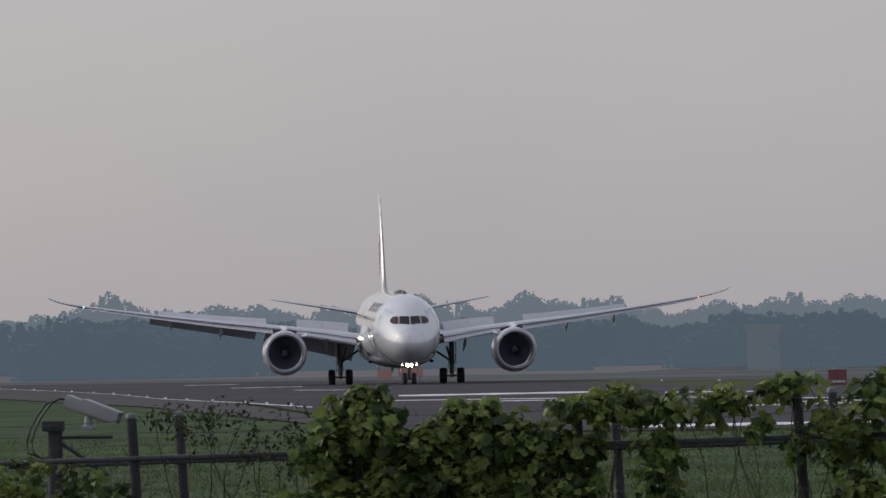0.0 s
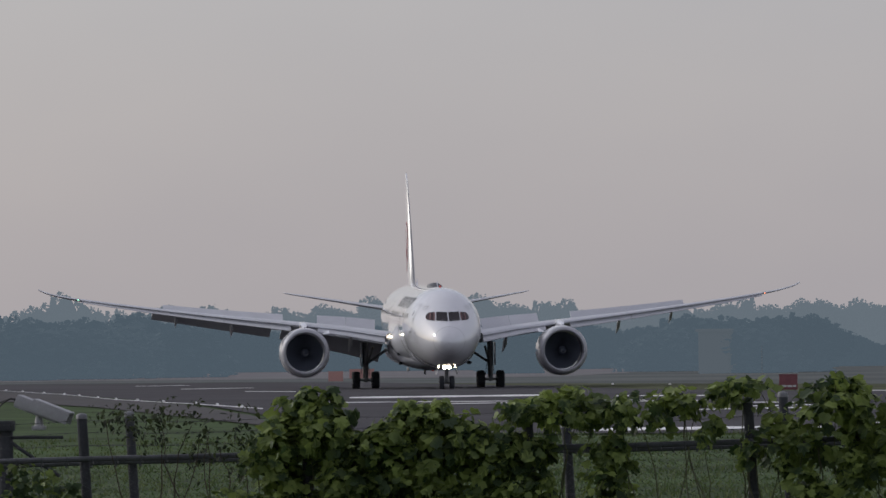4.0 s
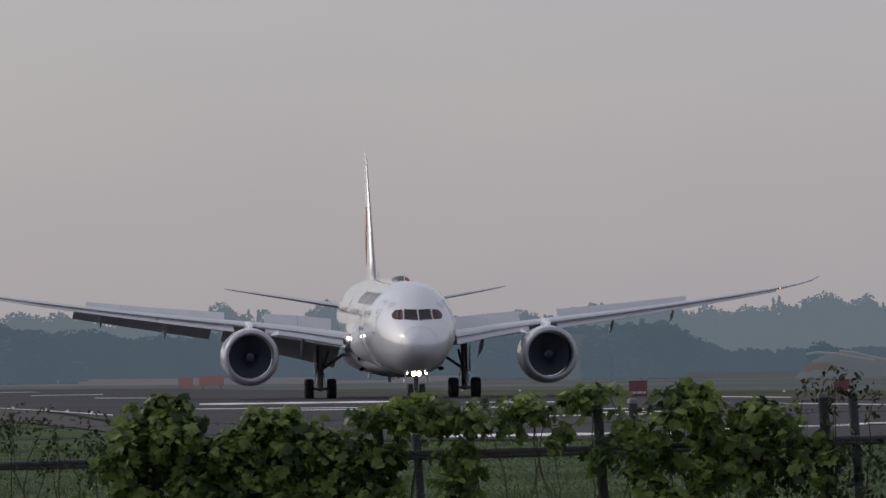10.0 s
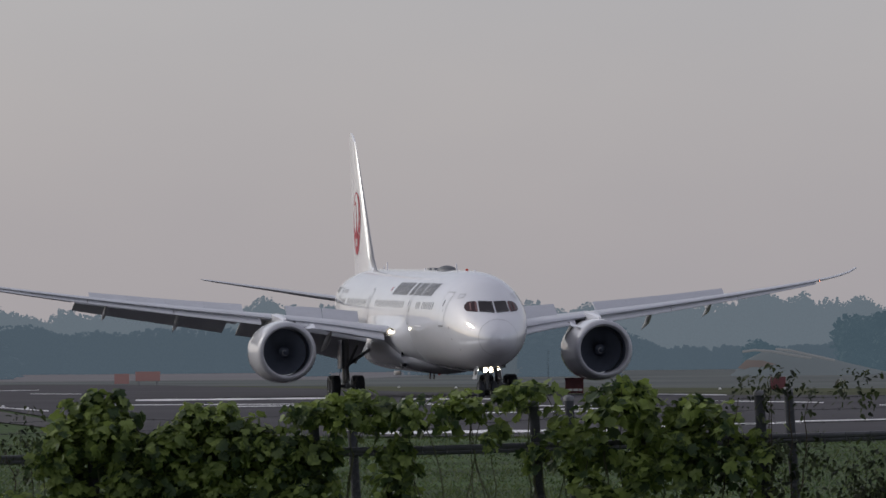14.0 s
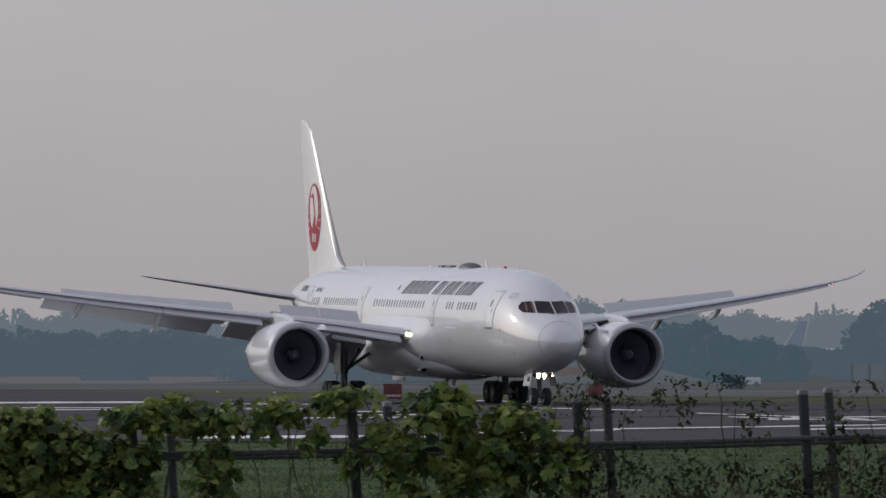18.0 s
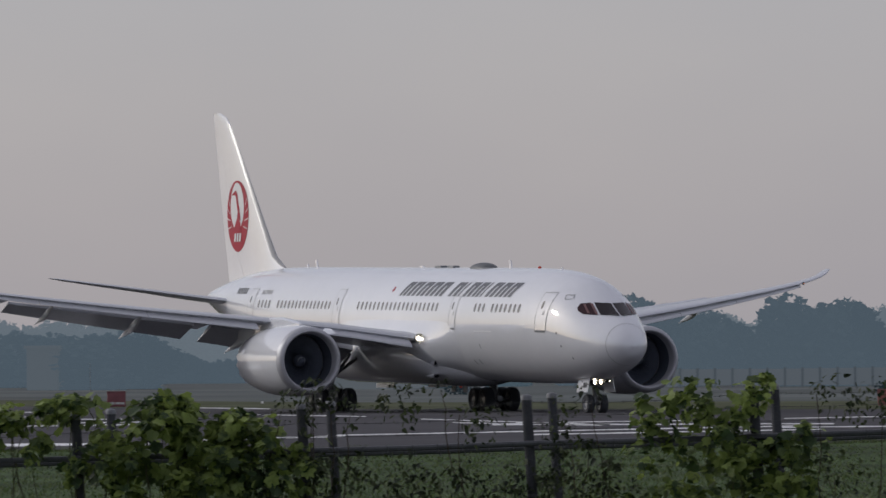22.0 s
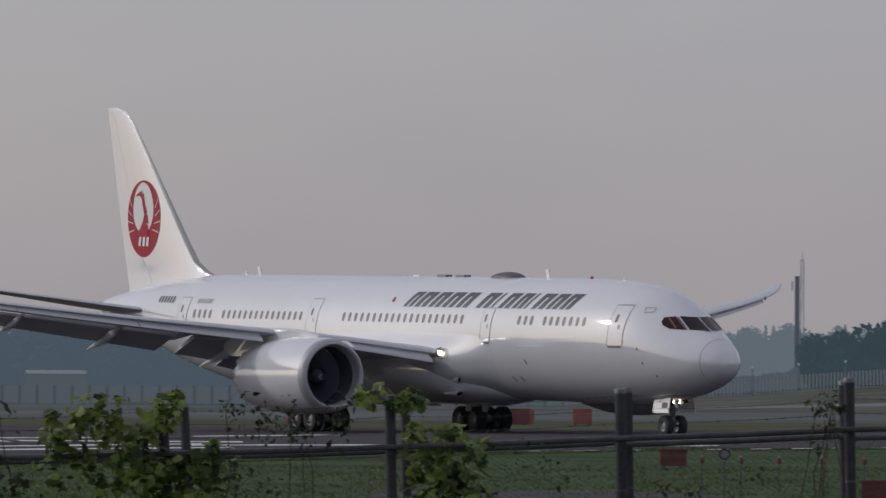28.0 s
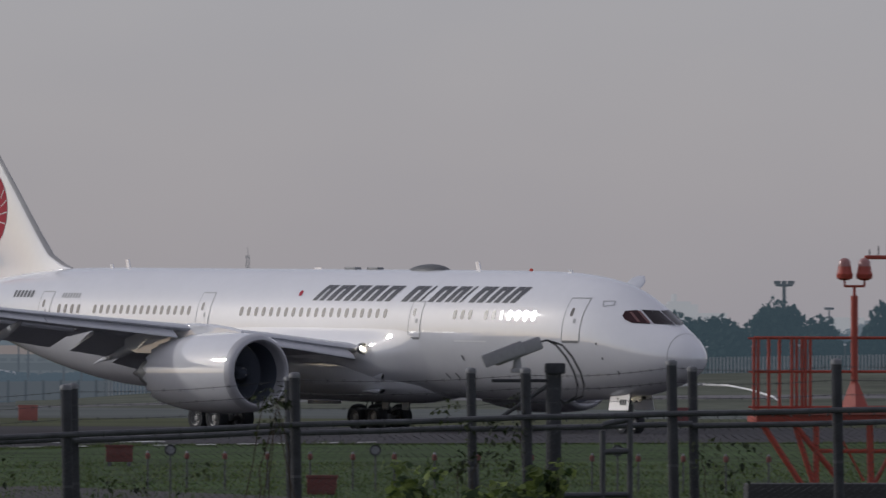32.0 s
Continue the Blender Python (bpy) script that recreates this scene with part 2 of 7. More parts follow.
def spot(az, dist, z=0.0):
    """The place at a bearing (degrees clockwise from +y) and distance from the camera's foot."""
    a = radians(az)
    return Vector((dist * math.sin(a), dist * math.cos(a), z))


def curve_of(table):
    """A smooth function through rows (x, values...), by monotone x."""
    xs = np.array([r[0] for r in table], float)
    ys = np.array([r[1:] for r in table], float)
    order = np.argsort(xs)
    xs, ys = xs[order], ys[order]
    slope = np.zeros_like(ys)
    d = (ys[1:] - ys[:-1]) / (xs[1:] - xs[:-1])[:, None]
    slope[1:-1] = np.where(d[1:] * d[:-1] > 0, 2 * d[1:] * d[:-1] / (d[1:] + d[:-1] + 1e-12), 0)
    slope[0], slope[-1] = d[0], d[-1]

    def f(x):
        i = int(np.clip(np.searchsorted(xs, x) - 1, 0, len(xs) - 2))
        h = xs[i + 1] - xs[i]
        t = min(1.0, max(0.0, (x - xs[i]) / h))
        return (2 * t**3 - 3 * t**2 + 1) * ys[i] + (t**3 - 2 * t**2 + t) * h * slope[i] + (3 * t**2 - 2 * t**3) * ys[i + 1] + (t**3 - t**2) * h * slope[i + 1]
    return f
# ---- ground ----
M["grass"] = material("mown_grass", (0.047, 0.078, 0.026), 0.9, vary=0.75, scale=0.16, fine=2.2, bump=0.4, spec=0.1)
# haze over the far field is mixed into this paler, bluer green
M["far_grass"] = material("hazed_far_grass", (0.106, 0.119, 0.114), 0.9, vary=0.45, scale=0.012, fine=0.08, bump=0.2, spec=0.1)
M["strip_grass"] = material("olive_verge_grass", (0.070, 0.078, 0.038), 0.9, vary=0.4, scale=0.04, fine=0.4, bump=0.3, spec=0.1)
M["asphalt"] = material("weathered_asphalt", (0.053, 0.051, 0.057), 0.9, vary=0.35, scale=0.045, fine=0.5, bump=0.2, spec=0.15)
M["shoulder"] = material("dark_shoulder_asphalt", (0.040, 0.036, 0.035), 0.75, vary=0.3, scale=0.06, fine=0.6, bump=0.2, spec=0.3)
# haze over the far ground is put into this pale grey
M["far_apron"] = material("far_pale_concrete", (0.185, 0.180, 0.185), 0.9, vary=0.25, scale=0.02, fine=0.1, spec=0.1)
M["line"] = material("white_marking_paint", (0.74, 0.74, 0.73), 0.6, vary=0.22, scale=0.25, fine=2.0)
M["dirt"] = material("bare_earth", (0.032, 0.029, 0.029), 0.95, vary=0.3, scale=0.3, fine=2, bump=0.3)


def sheet(name, pts, z, mat, label, category, kind="structure"):
    bm = bmesh.new()
    add_faces(bm, [(x, y, z) for x, y in pts], [tuple(range(len(pts)))])
    bmesh.ops.triangulate(bm, faces=bm.faces)
    for f in bm.faces:
        f.normal_update()
        if f.normal.z < 0:
            f.normal_flip()
    return tagged(part(name, bm, mat, smooth=False), label, category, kind=kind)


sheet("ground", ((-4500, -300), (4500, -300), (4500, 4900), (-4500, 4900)), 0.0, M["grass"], "flat mown green grass of the airfield", "grass")
sheet("far_field", ((-1500, 560), (-330, 560), (-150, 470), (-60, 400), (30, 370), (400, 340), (1500, 400), (2600, 4600), (-2600, 4600)), 0.02, M["far_grass"], "pale far airfield grass with haze in its colour", "grass")
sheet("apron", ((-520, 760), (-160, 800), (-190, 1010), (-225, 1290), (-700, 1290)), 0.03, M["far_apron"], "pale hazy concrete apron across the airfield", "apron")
sheet("verge", ((-170, 560), (-108, 480), (-85, 410), (-66, 380), (-45, 360), (-20, 340), (10, 330), (60, 320), (150, 310), (150, 432), (30, 450), (-60, 478), (-150, 640)), 0.035, M["strip_grass"], "olive strip of verge grass beyond the taxiway", "grass")
taxiway = sheet("taxiway", ((-212, 690), (-174, 588), (-126, 454), (-87, 339), (-66, 268), (-50, 208), (-42, 196), (-28, 190), (-12, 205), (-6, 228), (2, 255), (60, 275), (150, 300),
                  (150, 343), (60, 351), (10, 361), (-20, 371), (-45, 387), (-66, 412), (-85, 455), (-108, 530), (-150, 650), (-172, 690)), 0.05, M["asphalt"], "weathered grey asphalt taxiway with white lines", "taxiway")
sheet("shoulder", ((-210, 684), (-174, 586), (-126, 452), (-87, 337), (-66, 266), (-50, 206), (-57, 230), (-89, 326), (-128, 430), (-185, 560)), 0.045, M["shoulder"], "dark asphalt shoulder beside the taxiway", "taxiway")
sheet("service_road", ((-4, 118), (12, 118), (3.5, 137), (-1, 150), (-6, 145)), 0.03, M["dirt"], "bare earth track in the grass", "track")


def strip(name, a, b, deep, w=None):
    """A painted mark between two places; deep: how far it reaches away from the eye, in metres."""
    a, b = Vector((*a, 0.062)), Vector((*b, 0.062))
    da, db = a.normalized() * deep / 2, b.normalized() * deep / 2
    bm = bmesh.new()
    n = 6
    lo, hi = [], []
    for k in range(n + 1):
        p = a.lerp(b, k / n)
        d = da.lerp(db, k / n) * (1 + 0.25 * math.sin(3.1 * k + a.x))
        lo.append(bm.verts.new((p.x - d.x, p.y - d.y, 0.062)))
        hi.append(bm.verts.new((p.x + d.x, p.y + d.y, 0.062)))
    for k in range(n):
        bm.faces.new((lo[k], lo[k + 1], hi[k + 1], hi[k]))
    for f in bm.faces:
        f.normal_update()
        if f.normal.z < 0:
            f.normal_flip()
    part(name, bm, M["line"], taxiway, smooth=False)


# the long edge line of the taxiway, and its marks
EDGE = ((-174, 588), (-150, 523), (-126, 454), (-105, 389), (-87, 339), (-75, 304))
for a, b in zip(EDGE, EDGE[1:]):
    strip("edge_line", a, b, 5.0)
strip("dash", (-160, 600), (-158, 612), 6)
strip("dash", (-137, 528), (-134, 540), 6)
strip("dash", (-119, 477), (-113, 468), 6)
strip("broad_mark", (-90, 386), (-80, 394), 16)
strip("mark", (-82, 343), (-64, 341), 5)
strip("mark", (-72, 326), (-60, 334), 5)
strip("mark", (-73, 380), (-64, 372), 7)
strip("mark", (-65, 417), (-57, 399), 8)
strip("mark", (-50, 345), (-42, 327), 5)
strip("mark", (-37, 308), (-25, 272), 4)
strip("mark", (-33, 286), (-25, 268), 3.5)
strip("mark", (-51, 292), (-48, 298), 5)
strip("broad_mark", (-40, 203), (-33, 206), 8)
strip("mark", (-34, 216), (-30, 228), 5)
strip("mark", (-31, 231), (-17, 262), 4)
strip("mark", (-30, 274), (-16, 272), 5)
strip("mark", (-30, 283), (-22, 294), 4)
strip("mark", (-20, 302), (-14, 316), 4)
strip("mark", (-24, 231), (-15, 247), 4)
strip("mark", (-17, 256), (-8, 262), 4)
strip("mark", (-9, 252), (3, 266), 4)
strip("mark", (-56, 318), (-48, 312), 5)
strip("mark", (-50, 276), (-45, 285), 5)
for k in range(9):
    strip("edge_dash", (-12.4 + 0.8 * k, 209 + 3.4 * k), (-11.9 + 0.8 * k, 211 + 3.4 * k), 2.4)
for k in range(10):
    strip("edge_dash", (-4 + 1.6 * k, 238 + 2.6 * k), (-3.2 + 1.6 * k, 239.3 + 2.6 * k), 2.0)

# white edge markers along the edge line
marker = thing("edge_marker", "small white taxiway edge marker on the asphalt", "marker", group="taxiway edge markers")
bm = bmesh.new()
spin(bm, ((0.0, 0.11), (0.03, 0.11), (0.05, 0.075), (0.10, 0.07), (0.125, 0.04), (0.13, 0.005)), 10, "z")
part("marker_body", bm, M["line"], marker)
places = []
for a, b in zip(EDGE, EDGE[1:]):
    for k in range(3):
        t = (k + 0.17 * math.sin(5 * a[0] + k)) / 3
        places.append((a[0] + (b[0] - a[0]) * t, a[1] + (b[1] - a[1]) * t))
places += [(-104 + 7.2 * k, 540 - 13.5 * k) for k in range(7)]
marker.matrix_basis = pose(*places[0], 0.05)
for x, y in places[1:]:
    copy_thing(marker, pose(x, y, 0.05))
# ---- the airliner: x forward, y to its left, origin on the ground between the main wheels ----
PITCH = 0.0172        # it stands slightly nose-down
airliner = thing("airliner", "white twin-engined wide-body airliner with red tail emblem taxiing", "airliner")


def apart(name, bm, mat, parent=airliner, label="", smooth=True, level=True):
    """A part of the airframe, leaning with its pitch."""
    if level:
        for v in bm.verts:
            v.co.z -= v.co.x * PITCH
    return part(name, bm, mat, parent, label, smooth)


# stations of the fuselage: x, top, bottom, half width
BODY = curve_of((
    (30.80, 4.03, 3.97, 0.03), (30.68, 4.41, 3.59, 0.46), (30.38, 4.75, 3.29, 0.80), (29.84, 5.14, 3.00, 1.15), (29.15, 5.50, 2.75, 1.47),
    (28.36, 5.93, 2.54, 1.77), (27.57, 6.39, 2.36, 2.01), (26.68, 6.86, 2.22, 2.23), (25.6, 7.31, 2.11, 2.44), (24.2, 7.64, 2.03, 2.64),
    (22, 7.88, 1.95, 2.80), (19, 7.96, 1.90, 2.88), (14, 7.98, 1.90, 2.885), (-10, 7.98, 1.90, 2.885), (-14, 7.98, 2.06, 2.87),
    (-18, 7.95, 2.62, 2.76), (-21, 7.82, 3.25, 2.52), (-24, 7.56, 4.00, 2.12), (-27, 7.17, 4.75, 1.60), (-29.5, 6.80, 5.33, 1.05),
    (-31, 6.54, 5.68, 0.62), (-31.6, 6.38, 5.90, 0.30)))


def hull(x, z, side, off=0.0):
    """The point on the skin at station x and height z (before the pitch), off metres proud."""
    top, bot, w = BODY(x)
    c, hh = (top + bot) / 2, (top - bot) / 2
    s = max(-0.999, min(0.999, (z - c) / hh))
    y = w * math.sqrt(1 - s * s)
    nz, ny = s / hh, y / (w * w)
    ln = math.hypot(ny, nz)
    return Vector((x, side * (y + off * ny / ln), z + off * nz / ln))


def ring(x, n=48):
    top, bot, w = BODY(x)
    c, hh = (top + bot) / 2, (top - bot) / 2
    return [(x, w * math.sin(2 * math.pi * k / n), c + hh * math.cos(2 * math.pi * k / n)) for k in range(n)]


bm = bmesh.new()
xs = [29.85, 29.6, 29.3, 29.0, 28.6, 28.2, 27.8, 27.4, 27, 26.5, 26, 25.4, 24.8, 24, 23, 22, 20.5, 19, 16, 13, 10, 7, 4, 1, -2, -5, -8, -10, -12, -14, -16, -18, -19.5, -21, -22.5, -24, -25.5, -27, -28.3, -29.5, -30.3, -31, -31.6]
loft(bm, [ring(x) for x in xs], True, False, True)
bmesh.ops.recalc_face_normals(bm, faces=bm.faces)
fuselage = apart("fuselage", bm, M["paint"])
bm = bmesh.new()
loft(bm, [ring(x) for x in (30.80, 30.78, 30.74, 30.68, 30.58, 30.44, 30.25, 30.05, 29.85)], True, True, False)
bmesh.ops.recalc_face_normals(bm, faces=bm.faces)
apart("radome", bm, M["paint"])
# the seam between radome and fuselage
bm = bmesh.new()
ra, rb = ring(29.87), ring(29.83)
for r in (ra, rb):
    for i, p in enumerate(r):
        r[i] = (p[0], p[1] * 1.004, (p[2] - 4.07) * 1.004 + 4.07)
loft(bm, [ra, rb], True, False, False)
apart("radome_seam", bm, M["seam"])
# tail cone outlet
bm = bmesh.new()
spin(bm, ((-31.55, 0.30), (-31.9, 0.24), (-31.9, 0.16), (-31.6, 0.14)), 20)
for v in bm.verts:
    v.co.z += 6.14
apart("tail_outlet", bm, M["dark_grey_paint"])


def patch(bm, corners, side, off, nu=4, nv=4, thick=0.0):
    """A plate on the hull, between four corners (x, z)."""
    (a, b, c, d) = corners
    grid = []
    for i in range(nu + 1):
        row = []
        for j in range(nv + 1):
            u, v = i / nu, j / nv
            x = (1 - u) * ((1 - v) * a[0] + v * d[0]) + u * ((1 - v) * b[0] + v * c[0])
            z = (1 - u) * ((1 - v) * a[1] + v * d[1]) + u * ((1 - v) * b[1] + v * c[1])
            row.append(bm.verts.new(hull(x, z, side, off)))
        grid.append(row)
    for i in range(nu):
        for j in range(nv):
            q = (grid[i][j], grid[i + 1][j], grid[i + 1][j + 1], grid[i][j + 1])
            bm.faces.new(q if side < 0 else tuple(reversed(q)))


def outline(bm, corners, side, off, width, steps=6):
    """A thin frame line round four corners (x, z) on the hull."""
    n = 4
    for k in range(n):
        p, q = corners[k], corners[(k + 1) % n]
        dx, dz = q[0] - p[0], q[1] - p[1]
        ln = math.hypot(dx, dz)
        ox, oz = -dz / ln * width / 2, dx / ln * width / 2
        patch(bm, ((p[0] - ox, p[1] - oz), (q[0] - ox, q[1] - oz), (q[0] + ox, q[1] + oz), (p[0] + ox, p[1] + oz)), side, off, steps, 1)


def pill(bm, x, z, w, h, side, off, n=12, slant=0.0):
    """A rounded window on the hull."""
    vs = []
    for k in range(n):
        a = 2 * math.pi * k / n
        c, s = math.cos(a), math.sin(a)
        dx = w / 2 * math.copysign(abs(c) ** 0.6, c)
        dz = h / 2 * math.copysign(abs(s) ** 0.6, s)
        vs.append(bm.verts.new(hull(x + dx + slant * dz, z + dz, side, off)))
    f = bm.faces.new(vs)
    f.normal_update()
    if f.normal.y * side < 0:
        f.normal_flip()


# cabin windows: runs of (first x, last x, count, height)
RUNS = ((-16.55, -14.8, 4, 5.865), (-13.35, -5.2, 15, 5.865), (-0.8, 10.8, 20, 5.865), (16.2, 17.35, 3, 5.865), (18.55, 22.0, 7, 5.865))
for side in (-1, 1):
    for x0, x1, n, z in RUNS:
        for k in range(n):
            x = x0 + (x1 - x0) * k / (n - 1)
            bm = bmesh.new()
            pill(bm, x, z, 0.27, 0.46, side, 0.006)
            apart("cabin_window", bm, M["cabin_glass"])
# doors: x aft, x fore, sill, head, shear of the fore edge
DOORS = ((24.05, 25.15, 4.70, 6.70, 0.0), (12.75, 13.65, 4.72, 6.45, 0.0), (-4.5, -3.45, 4.70, 6.75, 0.0), (-18.45, -17.4, 4.80, 6.72, 0.0))
for side in (-1, 1):
    for i, (xa, xf, z0, z1, sh) in enumerate(DOORS):
        bm = bmesh.new()
        patch(bm, ((xa, z0), (xf, z0), (xf + sh, z1), (xa + sh, z1)), side, 0.008, 2, 8)
        door = apart("cabin_door", bm, M["paint"])
        bm = bmesh.new()
        outline(bm, ((xa, z0), (xf, z0), (xf + sh, z1), (xa + sh, z1)), side, 0.012, 0.055)
        apart("door_seam", bm, M["seam"], door)
        bm = bmesh.new()
        patch(bm, ((xa + 0.05, z0 - 0.06), (xf - 0.05, z0 - 0.06), (xf - 0.05, z0 + 0.05), (xa + 0.05, z0 + 0.05)), side, 0.016, 4, 1)
        apart("door_sill", bm, M["dark_grey_paint"], door)
        bm = bmesh.new()
        pill(bm, (xa + xf) / 2 - 0.12, (z0 + z1) / 2 + 0.35, 0.2, 0.4, side, 0.014)
        apart("door_window", bm, M["cabin_glass"], door)
        bm = bmesh.new()
        pill(bm, (xa + xf) / 2 + 0.15, (z0 + z1) / 2 - 0.05, 0.16, 0.22, side, 0.014)
        apart("door_handle", bm, M["seam"], door)
# the upper hinge line of the forward cargo door
bm = bmesh.new()
patch(bm, ((16.3, 4.60), (18.7, 4.60), (18.7, 4.66), (16.3, 4.66)), -1, 0.012, 6, 1)
apart("cargo_door_hinge", bm, M["white_mark"])
# flight deck windows: a front pane and a side pane on each side, by y and z


def nose_point(y, z, off=0.02):
    """The point of the nose's skin that shows at (y, z) from ahead."""
    lo, hi = 24.0, 30.80
    for _ in range(40):
        x = (lo + hi) / 2
        top, bot, w = BODY(x)
        c, hh = (top + bot) / 2, (top - bot) / 2
        if (y / w) ** 2 + ((z - c) / hh) ** 2 < 1:
            lo = x
        else:
            hi = x
    return Vector((lo + off, y * (1 + off * 0.3), z + off * 0.5))


def pane(bm, corners, n=6):
    a, b, c, d = corners
    grid = []
    for i in range(n + 1):
        row = []
        for j in range(n + 1):
            u, v = i / n, j / n
            y = (1 - u) * ((1 - v) * a[0] + v * b[0]) + u * ((1 - v) * d[0] + v * c[0])
            z = (1 - u) * ((1 - v) * a[1] + v * b[1]) + u * ((1 - v) * d[1] + v * c[1])
            row.append(bm.verts.new(nose_point(y, z)))
        grid.append(row)
    for i in range(n):
        for j in range(n):
            bm.faces.new((grid[i][j], grid[i + 1][j], grid[i + 1][j + 1], grid[i][j + 1]))
    bmesh.ops.recalc_face_normals(bm, faces=bm.faces)
    if sum(f.normal.x for f in bm.faces) < 0:
        for f in bm.faces:
            f.normal_flip()


for side in (-1, 1):
    bm = bmesh.new()
    pane(bm, [(side * y, z) for y, z in ((0.88, 5.57), (0.82, 6.20), (0.045, 6.17), (0.045, 5.54))])
    apart("windscreen_pane", bm, M["glass_dark"])
    # the side pane runs to a blunt point aft
    bm = bmesh.new()
    pane(bm, [(side * y, z) for y, z in ((1.50, 5.60), (1.37, 6.14), (0.96, 6.19), (1.00, 5.56))])
    pane(bm, [(side * y, z) for y, z in ((1.50, 5.60), (1.60, 5.76), (1.56, 5.93), (1.37, 6.14))])
    bmesh.ops.remove_doubles(bm, verts=bm.verts, dist=0.001)
    apart("side_window_pane", bm, M["glass_tint"], label="reddish tinted flight deck side pane")
    # pale sun curtains drawn behind the panes
    for y0, y1, z0, z1 in ((0.95, 1.05, 5.60, 6.15), (1.25, 1.33, 5.64, 6.10)):
        bm = bmesh.new()
        pane(bm, [(side * y, z) for y, z in ((y1, z0), (y1 - 0.05, z1), (y0 - 0.05, z1), (y0, z0))], 3)
        bmesh.ops.translate(bm, vec=(0.012, side * 0.012, 0), verts=bm.verts)
        apart("curtain_fold", bm, M["curtain"])
    bm = bmesh.new()
    tube(bm, nose_point(side * 0.08, 5.50, 0.05), nose_point(side * 0.5, 5.59, 0.05), 0.02, n=5)
    apart("wiper", bm, M["strut"])
    bm = bmesh.new()
    outline(bm, ((26.0, 6.34), (26.45, 6.40), (26.35, 6.58), (25.85, 6.58)), side, 0.012, 0.035, 2)
    apart("crew_hatch_seam", bm, M["seam"])
    for px, pz in ((26.2, 4.62), (26.5, 3.95), (27.2, 3.35)):
        bm = bmesh.new()
        pill(bm, px, pz, 0.12, 0.12, side, 0.02)
        apart("probe", bm, M["dark_grey_paint"])
    for px, pz in ((15.0, 2.98), (15.75, 3.0), (16.75, 3.85)):
        bm = bmesh.new()
        pill(bm, px, pz, 0.17, 0.26, side, 0.012, slant=-0.5)
        apart("drain_vent", bm, M["dark_grey_paint"])

# wing-to-body fairing
FAIR = curve_of(((13.2, 0.6, 2.6, 2.5), (12.3, 1.7, 2.5, 1.05), (10.8, 2.55, 2.75, 0.70), (8.5, 3.12, 3.0, 0.48), (5, 3.35, 3.1, 0.40), (0, 3.35, 3.1, 0.40),
                 (-4, 3.2, 2.9, 0.46), (-7, 2.7, 2.6, 0.62), (-9.5, 1.6, 2.4, 1.1), (-10.6, 0.5, 2.4, 2.2)))
bm = bmesh.new()
rings = []
for k in range(25):
    x = 13.15 - (13.15 + 10.55) * k / 24
    w, c, b = FAIR(x)
    low = 1.55 if -7 < x < 10 else 1.55 + 0.35 * (x - 10) / 3 if x >= 10 else 1.55 + 0.4 * (-7 - x) / 3.5
    up = c + 0.62 * w
    rings.append([(x, w * math.sin(2 * math.pi * i / 32), (up + low) / 2 + (up - low) / 2 * math.copysign(abs(math.cos(2 * math.pi * i / 32)) ** 0.8, math.cos(2 * math.pi * i / 32))) for i in range(32)])
loft(bm, rings)
bmesh.ops.recalc_face_normals(bm, faces=bm.faces)
apart("belly_fairing", bm, M["paint"])

# ---- wings ----
# y, leading edge x, chord, leading edge z, thickness
WING = curve_of(((1.5, 10.7, 13.2, 4.00, 1.55), (3.2, 9.7, 12.2, 4.12, 1.45), (6.5, 7.6, 10.2, 4.62, 1.15), (9.75, 5.5, 8.3, 5.00, 0.95), (15, 1.8, 6.4, 5.55, 0.72), (21, -2.4, 4.6, 6.26, 0.52),
                 (26.5, -6.2, 2.95, 7.00, 0.36), (28.3, -7.7, 2.1, 7.30, 0.29), (29.5, -8.85, 1.55, 7.60, 0.26), (30.1, -9.6, 1.05, 7.86, 0.20)))


def section(u, y):
    """The height above and below the chord line at part u of the chord, as shares of the thickness."""
    a = 2.0 * (0.2969 * math.sqrt(max(u, 0)) - 0.126 * u - 0.3516 * u**2 + 0.2843 * u**3 - 0.1036 * u**4) / 0.2
    return 0.56 * a * 0.5 + 0.02 * u, -0.44 * a * 0.5


def wing_point(u, y, up, side, lift=0.0):
    lx, ch, lz, th = WING(y)
    a, b = section(u, y)
    z = lz - 0.055 * u * ch + th * (a if up else b) + 0.02 * ch * math.sin(math.pi * u) + lift
    return Vector((lx - u * ch, side * y, z))


def slab(bm, y0, y1, u0, u1, side, ny=4, nu=5, thick=None, lift=0.0):
    """A closed piece of the wing between spans y0..y1 and chord shares u0..u1."""
    rings = []
    for k in range(ny + 1):
        y = y0 + (y1 - y0) * k / ny
        us = [u0 + (u1 - u0) * i / nu for i in range(nu + 1)]
        top = [wing_point(u, y, True, side, lift) for u in us]
        low = [wing_point(u, y, False, side, lift) for u in reversed(us)]
        if thick is not None:
            low = [p - Vector((0, 0, thick)) for p in reversed(top)]
        rings.append(top + low)
    loft(bm, rings)
    bmesh.ops.recalc_face_normals(bm, faces=bm.faces)


def hinge(bm, side, y0, y1, u, up, degrees, shift=(0, 0, 0)):
    """Turn a piece about the line across the wing at chord share u."""
    a, b = wing_point(u, y0, up, side), wing_point(u, y1, up, side)
    r = Matrix.Rotation(radians(degrees) * side, 4, (b - a).normalized() * side)
    m = Matrix.Translation(a + Vector(shift)) @ r @ Matrix.Translation(-a)
    bmesh.ops.transform(bm, matrix=m, verts=bm.verts)


